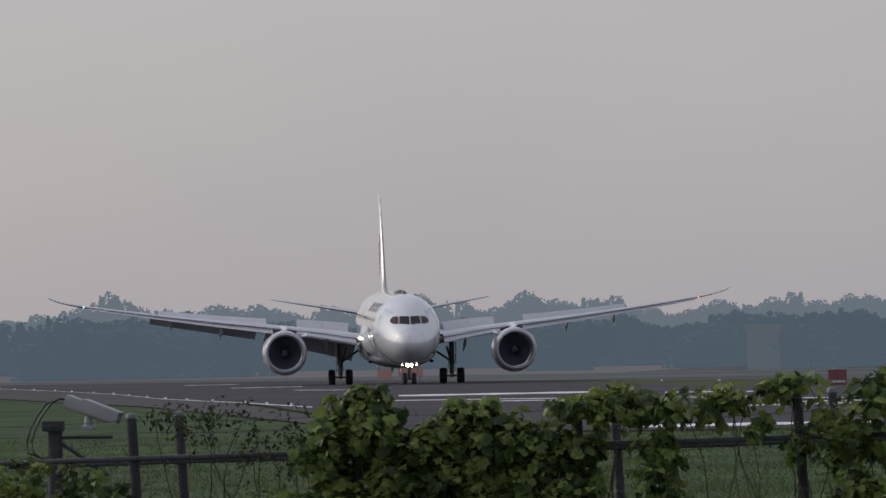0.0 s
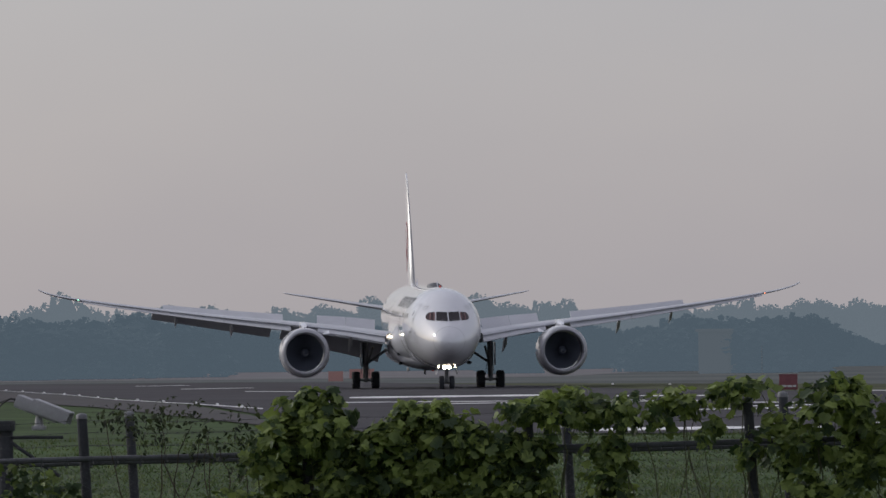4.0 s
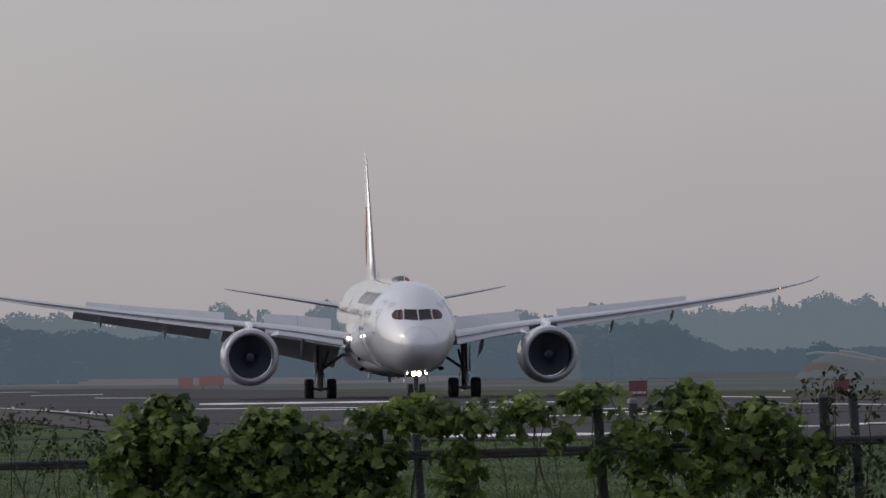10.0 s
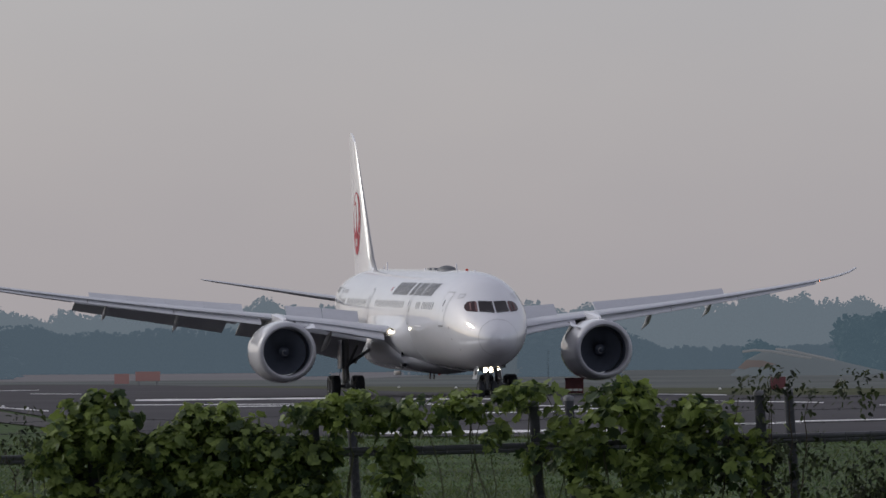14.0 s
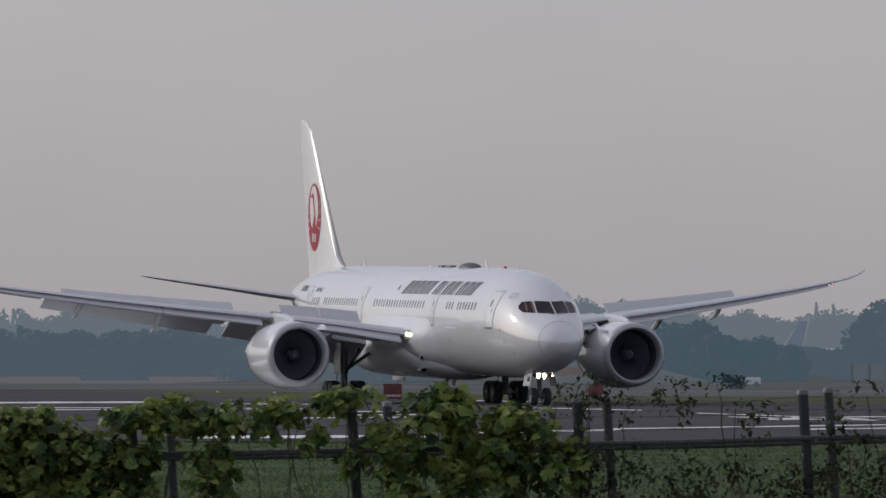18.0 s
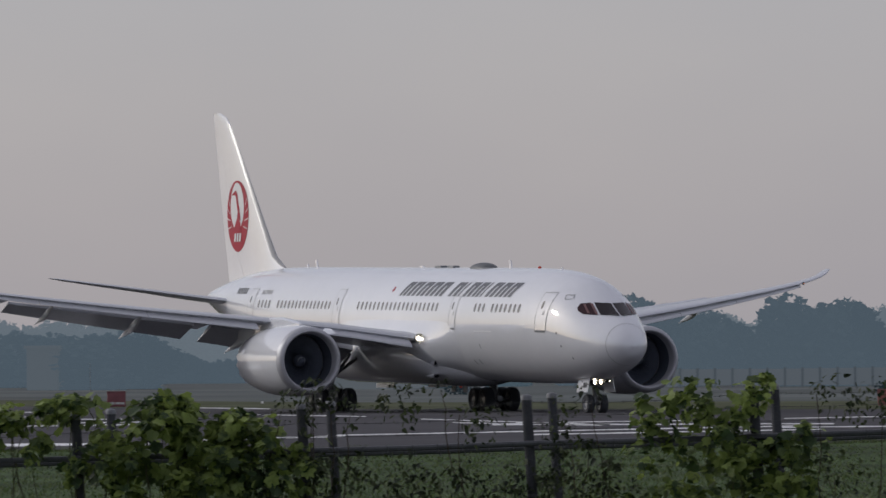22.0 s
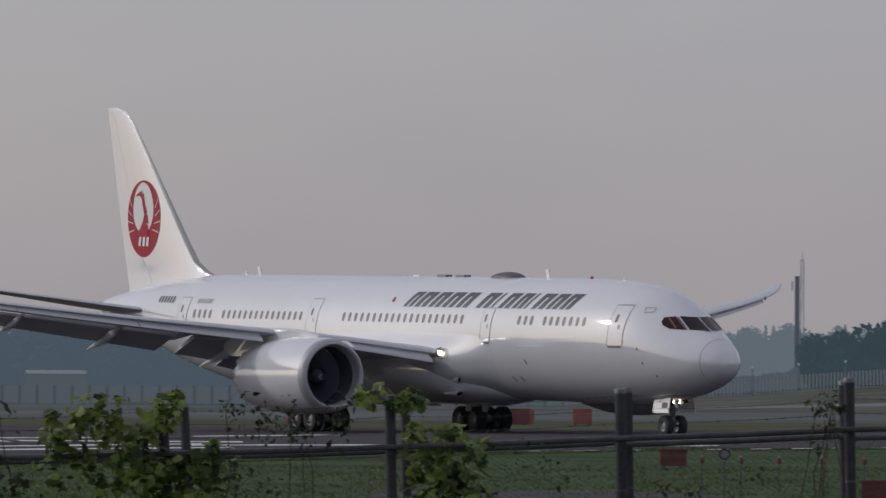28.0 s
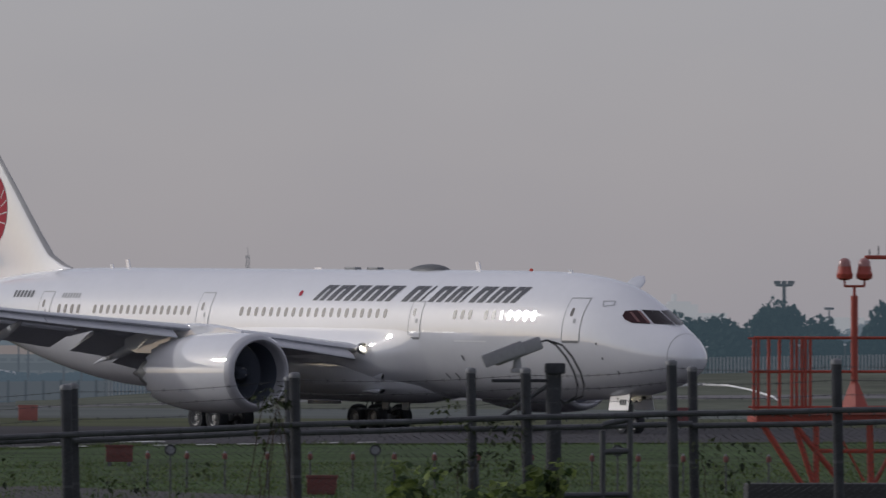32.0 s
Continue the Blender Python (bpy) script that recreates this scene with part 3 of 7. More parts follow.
SPOILERS = []
for side in (-1, 1):
    bm = bmesh.new()
    rings = []
    for y in (1.5, 3.2, 5, 6.5, 8, 9.75, 12, 15, 18, 21, 24, 26.5, 27.5, 28.3, 29, 29.5, 29.85, 30.1):
        cut = 0.74 if y < 26 else 1.0
        us = [cut * (i / 12) ** 1.6 for i in range(13)]
        rings.append([wing_point(u, y, True, side) for u in us] + [wing_point(u, y, False, side) for u in reversed(us[1:])])
    loft(bm, rings)
    bmesh.ops.recalc_face_normals(bm, faces=bm.faces)
    wing = apart("wing", bm, M["grey_paint"], label="long upswept pale grey wing")
    # flaps down, flaperon between them, aileron outboard
    for name, y0, y1, turn, drop in (("flap", 3.5, 8.9, 24, -0.25), ("flaperon", 9.05, 11.25, 22, -0.18), ("flap_filler", 11.3, 11.95, 6, 0.0), ("flap", 12.0, 21.2, 22, -0.18), ("aileron", 21.3, 25.9, 4, 0.0)):
        bm = bmesh.new()
        slab(bm, y0, y1, 0.735, 1.0, side, 4, 5)
        hinge(bm, side, y0, y1, 0.74, False, turn, (-0.35 if name == "flap" else 0, 0, drop))
        apart(name, bm, M["grey_paint"], wing)
    # broad slats, run out and drooped ahead of the leading edge
    for y0, y1 in ((3.75, 8.75), (10.75, 15.75), (15.79, 20.75), (20.79, 26.7)):
        bm = bmesh.new()
        rings = []
        for k in range(6):
            y = y0 + (y1 - y0) * k / 5
            ch = WING(y)[1]
            deep = 0.105 if y < 9 else 0.14
            us = [deep * (1 - i / 7) ** 1.7 for i in range(8)]
            top = [wing_point(u, y, True, side) for u in us]
            low = [wing_point(u, y, False, side) for u in (0.006, 0.016, 0.03)]
            inner = [wing_point(u, y, True, side) - Vector((0, 0, 0.10 * min(1.0, u / deep) + 0.04)) for u in (0.03, 0.06, 0.10)]
            pin = top[0]
            turn = Matrix.Rotation(radians(17 if y < 9 else 22), 3, "Y")
            shift = Vector((0.045 * ch, 0, -0.012 * ch))
            rings.append([pin + turn @ (p - pin) + shift for p in top + low + inner])
        loft(bm, rings)
        bmesh.ops.recalc_face_normals(bm, faces=bm.faces)
        apart("slat", bm, M["slat"], wing, "drooped pale grey leading edge slat")
    # spoilers, which lie back in the wing once the aircraft has slowed
    for y0, y1 in ((4.2, 6.39), (6.40, 8.6), (11.2, 13.495), (13.505, 15.795), (15.805, 18.095), (18.105, 20.4)):
        a, b = wing_point(0.60, y0, True, side, 0.03), wing_point(0.60, y1, True, side, 0.03)
        for p in (a, b):
            p.z -= p.x * PITCH
        axis_y = (b - a).normalized() * side
        axis_x = (Vector((1, 0, 0)) - axis_y * axis_y.x).normalized()
        rest = Matrix((axis_x, axis_y, axis_x.cross(axis_y))).transposed().to_4x4()
        rest.translation = a
        bm = bmesh.new()
        slab(bm, y0, y1, 0.60, 0.775, side, 2, 3, 0.05, 0.03)
        for v in bm.verts:
            v.co.z -= v.co.x * PITCH
        bmesh.ops.transform(bm, matrix=rest.inverted(), verts=bm.verts)
        sp = part("spoiler", bm, M["grey_paint"], airliner)
        sp.matrix_basis = rest
        SPOILERS.append((sp, rest))
    # flap track fairings
    for y, ln in ((6.0, 4.4), (9.6, 4.2), (15.1, 3.9), (19.4, 3.3)):
        bm = bmesh.new()
        p = wing_point(0.5, y, False, side)
        q = wing_point(1.0, y, False, side) + Vector((-0.9, 0, -1.25 * ln / 4))
        rings = []
        for k in range(9):
            t = k / 8
            c = p.lerp(q, t) + Vector((0, 0, -0.12 * math.sin(math.pi * min(1, t * 1.15))))
            r = 0.22 * min((t / 0.4) ** 0.6, (1 - t) / 0.6) * (ln / 4) + 0.012
            rings.append([c + Vector((0, r * 0.62 * math.cos(2 * math.pi * i / 12), r * 1.25 * math.sin(2 * math.pi * i / 12))) for i in range(12)])
        loft(bm, rings)
        bmesh.ops.recalc_face_normals(bm, faces=bm.faces)
        apart("flap_track_fairing", bm, M["grey_paint"], wing)
    # lights in the wing root and, facing outwards and ahead, in the tip
    bm = bmesh.new()
    spin(bm, ((-0.12, 0.10), (-0.10, 0.25), (0.10, 0.28), (0.17, 0.26), (0.05, 0.23), (-0.08, 0.2)), 20)
    bmesh.ops.translate(bm, vec=(9.85, side * 3.42, 4.18), verts=bm.verts)
    lamp = apart("root_light_housing", bm, M["strut"])
    bm = bmesh.new()
    spin(bm, ((0.055, 0.001), (0.055, 0.105)), 16)
    bmesh.ops.translate(bm, vec=(9.76, side * 3.42, 4.18), verts=bm.verts)
    apart("root_light", bm, M["lamp_small"] if side < 0 else M["rim"], lamp)
    turn = Matrix.Translation(wing_point(0.0, 26.95, True, side) + Vector((0.02, side * 0.03, 0))) @ Matrix.Rotation(side * radians(48), 4, "Z")
    bm = bmesh.new()
    spin(bm, ((-0.10, 0.02), (-0.06, 0.08), (0.03, 0.09), (0.03, 0.075), (-0.02, 0.07)), 14)
    bmesh.ops.transform(bm, matrix=turn, verts=bm.verts)
    tip_housing = apart("tip_light_housing", bm, M["strut"])
    bm = bmesh.new()
    spin(bm, ((0.0, 0.001), (0.0, 0.068)), 14)
    bmesh.ops.transform(bm, matrix=turn, verts=bm.verts)
    apart("tip_light", bm, M["tip_red"] if side > 0 else M["tip_green"], tip_housing)

# ---- engines ----
FANS = []
for side in (-1, 1):
    ey, ez = side * 9.83, 2.94 - 10.4 * PITCH
    base = Matrix.Translation((0, ey, ez + 0.08)) @ Matrix.Diagonal((1, 1.03, 1.03, 1))

    def engine_part(name, bm, mat, parent=None, label=""):
        bmesh.ops.transform(bm, matrix=base, verts=bm.verts)
        return part(name, bm, mat, parent or airliner, label)

    bm = bmesh.new()
    spin(bm, ((10.0, 1.765), (9.2, 1.83), (8.0, 1.87), (6.6, 1.86), (5.2, 1.77), (4.0, 1.60), (3.25, 1.46), (3.25, 1.42), (4.2, 1.5), (6.0, 1.55)), 48)
    cowl = engine_part("engine_cowl", bm, M["paint"])
    bm = bmesh.new()
    spin(bm, ((9.99, 1.768), (10.2, 1.73), (10.36, 1.67), (10.44, 1.59), (10.46, 1.52), (10.41, 1.455), (10.28, 1.42), (9.75, 1.402)), 48)
    engine_part("inlet_lip", bm, M["lip"], cowl, "bare metal inlet lip")
    bm = bmesh.new()
    spin(bm, ((9.76, 1.402), (9.5, 1.40), (8.9, 1.42), (8.4, 1.43)), 48)
    bmesh.ops.reverse_faces(bm, faces=bm.faces)
    engine_part("inlet_duct", bm, M["duct"], cowl)
    # saw-toothed rear edge of the cowl
    bm = bmesh.new()
    teeth = 18
    for k in range(teeth):
        a0, a1 = 2 * math.pi * k / teeth, 2 * math.pi * (k + 1) / teeth
        am = (a0 + a1) / 2
        for r in (1.46, 1.42):
            pts = [(3.26, r * math.cos(a), r * math.sin(a)) for a in (a0, am, a1)] + [(2.85, (r - 0.05) * math.cos(am), (r - 0.05) * math.sin(am))]
            add_faces(bm, pts, ((0, 1, 3), (1, 2, 3)))
    engine_part("chevrons", bm, M["grey_paint"], cowl)
    bm = bmesh.new()
    spin(bm, ((6.0, 1.0), (4.5, 1.02), (3.3, 0.93), (2.0, 0.70), (1.3, 0.56), (1.3, 0.50), (2.0, 0.5)), 32)
    engine_part("core_cowl", bm, M["dark_grey_paint"], cowl)
    bm = bmesh.new()
    spin(bm, ((1.9, 0.42), (1.2, 0.34), (0.4, 0.16), (0.05, 0.02)), 20)
    engine_part("exhaust_plug", bm, M["dark_grey_paint"], cowl)
    # the fan turns: its own origin on the shaft
    bm = bmesh.new()
    spin(bm, ((0.0, 1.41), (0.0, 0.30)), 36)
    blades = []
    for k in range(20):
        a = 2 * math.pi * k / 20
        rows = []
        for i in range(6):
            r = 0.34 + (1.395 - 0.34) * i / 5
            tw = a + 0.25 * (i / 5) ** 2
            half = 0.085 + 0.06 * (i / 5)
            rows.append([(0.30 - 0.10 * i / 5, r * math.cos(tw - half), r * math.sin(tw - half)), (0.04, r * math.cos(tw + half), r * math.sin(tw + half))])
        bb = bmesh.new()
        for p, q in zip(rows, rows[1:]):
            add_faces(bb, p + q, ((0, 1, 3, 2),))
        blades.append(bb)
    fan = part("fan", bm, M["duct"], airliner)
    fan.location = (8.45, ey, ez + 0.08)
    for bb in blades:
        part("fan_blade", bb, M["fan"], fan)
    bm = bmesh.new()
    spin(bm, ((0.25, 0.33), (0.45, 0.29), (0.68, 0.18), (0.82, 0.05), (0.84, 0.005)), 24)
    part("spinner", bm, M["fan"], fan)
    bm = bmesh.new()
    for k in range(14):
        s0, s1 = k / 14, (k + 1) / 14
        pts = []
        for s in (s0, s1):
            for dr in (0, 0.05):
                a = 4.2 * s
                r = 0.05 + 0.17 * s
                x = 0.84 - 0.16 * s
                pts.append((x - 0.08 * (dr > 0) + 0.035, (r + dr) * math.cos(a), (r + dr) * math.sin(a)))
        add_faces(bm, pts, ((0, 1, 3, 2),))
    part("spinner_swirl", bm, M["seam"], fan, "white swirl painted on the spinner")
    FANS.append((fan, side))
    # pylon
    bm = bmesh.new()
    rings = []
    for x, zb, zt, w in ((9.0, 1.70, 1.92, 0.10), (8.0, 1.6, 2.10, 0.22), (6.5, 1.4, 2.25, 0.28), (5.0, 1.2, 2.3, 0.28), (3.0, 0.9, 2.2, 0.24), (0.5, 0.95, 1.9, 0.14), (-0.6, 1.2, 1.6, 0.04)):
        rings.append([(x, -w, zb), (x, w, zb), (x, w, zt - 0.08), (x, w * 0.5, zt), (x, -w * 0.5, zt), (x, -w, zt - 0.08)])
    loft(bm, rings)
    bmesh.ops.recalc_face_normals(bm, faces=bm.faces)
    engine_part("pylon", bm, M["paint"], cowl)
    bm = bmesh.new()
    rings = [[(x, -side * 1.25 - side * 0.03 + side * e * 0.5 * (h > 0), 1.36 + 0.6 * h) for e, h in ((-0.06, 0), (0.06, 0), (0.06 - 1.0, 0.55 * k), (-0.06 - 1.0, 0.55 * k))] for x, k in ((9.3, 0.12), (8.6, 0.9), (7.9, 1.0), (7.8, 0.9))]
    loft(bm, rings)
    bmesh.ops.recalc_face_normals(bm, faces=bm.faces)
    engine_part("nacelle_strake", bm, M["paint"], cowl)

# ---- tail ----


def fin_ring(z, le, te, th, u0=0.0, u1=1.0, n=10):
    """A level cut through the fin between two shares of its chord."""
    us = [u0 + (u1 - u0) * (i / (n - 1)) ** (1.5 if u0 == 0 else 1.0) for i in range(n)]
    up = [(le - u * (le - te), th * section(u, 0)[0] / 0.56 * 0.5 + 0.004, z) for u in us]
    return up + [(x, -y, zz) for x, y, zz in reversed(up)]


FIN = ((6.6, -17.8, -28.6, 1.0), (7.85, -18.9, -28.95, 0.95), (8.1, -19.8, -29.0, 0.9), (8.55, -20.9, -29.15, 0.88), (9.78, -22.15, -29.5, 0.82), (12.28, -24.5, -30.15, 0.66), (14.78, -26.9, -30.8, 0.46), (16.38, -28.5, -31.2, 0.34), (16.83, -29.2, -31.3, 0.24), (17.06, -30.2, -31.36, 0.12))
bm = bmesh.new()
loft(bm, [fin_ring(*r, 0.0, 0.72) for r in FIN])
bmesh.ops.recalc_face_normals(bm, faces=bm.faces)
fin = apart("tail_fin", bm, M["paint"])
bm = bmesh.new()
loft(bm, [fin_ring(*r, 0.724, 1.0, 5) for r in FIN])
bmesh.ops.recalc_face_normals(bm, faces=bm.faces)
apart("rudder", bm, M["paint"], fin)
def edge_x(z):
    """The fin's leading edge at a height."""
    for p, q in zip(FIN, FIN[1:]):
        if p[0] <= z <= q[0]:
            return p[1] + (q[1] - p[1]) * (z - p[0]) / (q[0] - p[0])
    return FIN[-1][1]


bm = bmesh.new()
rows = []
for z, w in ((7.9, 0.14), (8.1, 0.24), (8.6, 0.30), (9.2, 0.30), (9.8, 0.28), (12.3, 0.22), (14.8, 0.17), (16.4, 0.13)):
    le = edge_x(z)
    rows.append([(le + 0.03, 0, z), (le - 0.12, w * 0.42, z), (le - 0.26, w * 0.62, z), (le - 0.26, -w * 0.62, z), (le - 0.12, -w * 0.42, z)])
loft(bm, rows)
bmesh.ops.recalc_face_normals(bm, faces=bm.faces)
apart("fin_leading_edge", bm, M["fin_edge"], fin, "bare metal fin leading edge")

TAILPLANE = curve_of(((0.8, -22.2, 6.6, 5.84, 0.85), (1.8, -22.9, 6.1, 5.94, 0.78), (5.6, -26.6, 4.0, 6.54, 0.5), (9.4, -30.3, 2.1, 7.14, 0.26), (9.98, -31.0, 1.3, 7.24, 0.14), (10.15, -31.6, 0.5, 7.28, 0.03)))
for side in (-1, 1):
    for name, u0, u1 in (("tailplane", 0.0, 0.70), ("elevator", 0.705, 1.0)):
        bm = bmesh.new()
        rings = []
        for y in (0.8, 1.8, 3.5, 5.6, 7.5, 9.4, 9.8, 10.0, 10.15):
            lx, ch, lz, th = TAILPLANE(y)
            us = [u0 + (u1 - u0) * (i / 8) ** (1.6 if u0 == 0 else 1.0) for i in range(9)]
            top = [(lx - u * ch, side * y, lz + th * section(u, 0)[0]) for u in us]
            low = [(lx - u * ch, side * y, lz + th * section(u, 0)[1]) for u in reversed(us)]
            rings.append(top + low)
        loft(bm, rings)
        bmesh.ops.recalc_face_normals(bm, faces=bm.faces)
        if name == "tailplane":
            stab = apart(name, bm, M["grey_paint"])
        else:
            apart(name, bm, M["grey_paint"], stab)

# the emblem on both faces of the fin: a plain red disc with a pale opening and a white bar


def fin_half(x, z):
    le = float(FINLE(z)[0])
    te = float(FINLE(z)[1])
    u = max(0.0, min(1.0, (le - x) / (le - te)))
    return float(FINLE(z)[2]) * section(u, 0)[0] / 0.56 * 0.5


FINLE = curve_of([(z, le, te, th) for z, le, te, th in FIN])


def decal(bm, pts, side, off):
    """A convex patch on the fin, by (x, z) fanned round its middle."""
    cx, cz = sum(p[0] for p in pts) / len(pts), sum(p[1] for p in pts) / len(pts)
    rings = []
    for s in (0.02, 0.35, 0.7, 1.0):
        rings.append([bm.verts.new((cx + (x - cx) * s, side * (fin_half(cx + (x - cx) * s, cz + (z - cz) * s) + off), cz + (z - cz) * s)) for x, z in pts])
    n = len(pts)
    for a, b in zip(rings, rings[1:]):
        for i in range(n):
            bm.faces.new((a[i], a[(i + 1) % n], b[(i + 1) % n], b[i]))


for side in (-1, 1):
    ex, ez = -26.9, 10.95
    bm = bmesh.new()
    decal(bm, [(ex + 1.95 * math.cos(2 * math.pi * k / 40), ez + 2.1 * math.sin(2 * math.pi * k / 40)) for k in range(40)], side, 0.02)
    emblem = apart("tail_emblem", bm, M["red"], fin, "round red emblem with a pale opening")
    bm = bmesh.new()
    decal(bm, [(ex - 0.02 + 1.20 * math.cos(2 * math.pi * k / 32) * (1 - 0.10 * math.sin(2 * math.pi * k / 32)), ez + 0.60 + 1.38 * math.sin(2 * math.pi * k / 32)) for k in range(32)], side, 0.032)
    apart("emblem_opening", bm, M["white_mark"], emblem)
    # the ring is slit along its flanks
    for sg in (-1, 1):
        for a0, r0 in ((0.35, 1.45), (0.02, 1.38), (-0.30, 1.34), (-0.62, 1.30)):
            bm = bmesh.new()
            p = [(r0 * math.cos(a0), r0 * math.sin(a0)), (1.96 * math.cos(a0 + 0.17), 2.11 * math.sin(a0 + 0.17)), (1.96 * math.cos(a0 + 0.20), 2.11 * math.sin(a0 + 0.20)), (r0 * math.cos(a0 + 0.035), r0 * math.sin(a0 + 0.035))]
            decal(bm, [(ex + sg * x, ez + 0.1 + z * 0.95) for x, z in p], side, 0.034)
            apart("emblem_slit", bm, M["white_mark"], emblem)
    # a bent stroke rising through the opening
    STROKE = ((0.05, -0.9, 0.62), (0.30, -0.25, 0.34), (0.34, 0.25, 0.20), (0.10, 0.72, 0.15), (-0.02, 1.10, 0.15), (-0.12, 1.32, 0.20), (-0.42, 1.36, 0.10), (-0.85, 1.25, 0.03))
    for (xa, za, wa), (xb, zb, wb) in zip(STROKE, STROKE[1:]):
        d = math.hypot(xb - xa, zb - za)
        nx, nz = -(zb - za) / d, (xb - xa) / d
        bm = bmesh.new()
        f = -side
        decal(bm, [(ex + f * (xa + nx * wa), ez + za + nz * wa), (ex + f * (xb + nx * wb), ez + zb + nz * wb), (ex + f * (xb - nx * wb), ez + zb - nz * wb), (ex + f * (xa - nx * wa), ez + za - nz * wa)], side, 0.044)
        apart("emblem_stroke", bm, M["red"], emblem)
    for k in range(3):
        bm = bmesh.new()
        x0 = ex - 0.62 + 0.46 * k
        decal(bm, [(x0 + 0.05, ez - 1.5), (x0 + 0.33, ez - 1.5), (x0 + 0.45, ez - 1.0), (x0 + 0.17, ez - 1.0)], side, 0.056)
        apart("emblem_bar", bm, M["white_mark"], emblem)

# slanted dark title blocks along the cabin roof, two strokes to each block
for side in (-1, 1):
    x = 4.7
    for word in ((1.0, 1.25, 1.2, 1.25, 1.25), (1.3, 0.57, 1.2, 1.04, 0.57, 1.25, 1.1, 1.1)):
        for w in word:
            k = w * 0.972 / 1.2
            x0 = x if side < 0 else 26.2 - x - w
            bars = ((0.0, 0.42), (0.64, 0.42)) if w > 0.9 else ((0.0, 0.38),)
            bm = bmesh.new()
            for b, bw in bars:
                a = x0 + b * k
                sl = 0.62 if side < 0 else -0.62
                patch(bm, ((a, 6.44), (a + bw * k, 6.44), (a + bw * k + sl, 7.19), (a + sl, 7.19)), side, 0.012, 2, 5)
            if w > 0.9:
                sl = 0.62 if side < 0 else -0.62
                patch(bm, ((x0 + 0.36 * k + sl * 0.75, 7.0), (x0 + 0.62 * k + sl * 0.75, 7.0), (x0 + 0.62 * k + sl, 7.19), (x0 + 0.36 * k + sl, 7.19)), side, 0.012, 2, 2)
            apart("title_block", bm, M["letter"])
            x += w * 0.972 + 0.125
        x += 0.60
    # small plain bars further aft
    for x0, x1, z0, z1, n in ((-21.3, -19.2, 6.42, 6.76, 6), (-16.6, -14.9, 6.42, 6.66, 7)):
        for k in range(n):
            w = (x1 - x0) / n
            bm = bmesh.new()
            patch(bm, ((x0 + k * w, z0), (x0 + k * w + 0.62 * w, z0), (x0 + k * w + 0.62 * w, z1), (x0 + k * w, z1)), side, 0.012, 1, 2)
            apart("small_marking_bar", bm, M["letter"] if n == 6 else M["seam"])
    bm = bmesh.new()
    pill(bm, 3.5, 6.78, 0.26, 0.26, side, 0.012)
    apart("red_dot", bm, M["red"])

# ---- roof fittings ----
bm = bmesh.new()
rings = []
for k in range(11):
    t = k / 10
    x = 12.2 - 3.1 * t
    s = math.sin(math.pi * min(0.995, max(0.02, t ** 0.85))) ** 0.5
    rings.append([(x, 0.62 * s * math.cos(math.pi * i / 10), 7.83 + 0.42 * s * math.sin(math.pi * i / 10)) for i in range(11)])
loft(bm, rings)
bmesh.ops.recalc_face_normals(bm, faces=bm.faces)
apart("antenna_dome", bm, M["dome_grey"], label="dark grey rounded antenna dome")
for x, hgt, w in ((14.6, 0.42, 0.3), (-14.2, 0.45, 0.3), (-15.6, 0.2, 0.25), (2.0, 0.1, 0.6), (21.6, 0.06, 0.25)):
    bm = bmesh.new()
    loft(bm, [[(x + w / 2 - sft, 0.03, z), (x + w / 2 - sft, -0.03, z), (x - w / 2 - sft, -0.02, z), (x - w / 2 - sft, 0.02, z)] for z, sft in ((7.7, 0), (7.95 + hgt, 0.2))])
    apart("blade_antenna", bm, M["paint"])
for x in (4.6, 6.4):
    bm = bmesh.new()
    box(bm, x - 0.45, x + 0.45, -0.2, 0.2, 7.85, 8.08, 0.05)
    apart("roof_antenna", bm, M["dark_grey_paint"])
for x, z in ((18.5, 7.97), (7.4, 1.55)):
    bm = bmesh.new()
    bmesh.ops.create_uvsphere(bm, u_segments=12, v_segments=8, radius=0.10)
    bmesh.ops.translate(bm, vec=(x, 0, z), verts=bm.verts)
    apart("beacon", bm, M["red_glass"], label="small red beacon light")
for x, y in ((9.8, -0.7), (8.2, -0.7)):
    bm = bmesh.new()
    loft(bm, [[(x + 0.3, y + 0.04, 1.62), (x + 0.3, y - 0.04, 1.62), (x - 0.3, y - 0.04, 1.62), (x - 0.3, y + 0.04, 1.62)], [(x + 0.15, y + 0.03, 1.25), (x + 0.15, y - 0.03, 1.25), (x - 0.3, y - 0.03, 1.25), (x - 0.3, y + 0.03, 1.25)]])
    bmesh.ops.recalc_face_normals(bm, faces=bm.faces)
    apart("belly_antenna", bm, M["dark_grey_paint"])


def ease(f):
    """A soft step from 0 to 1."""
    f = max(0.0, min(1.0, f))
    return f * f * (3 - 2 * f)


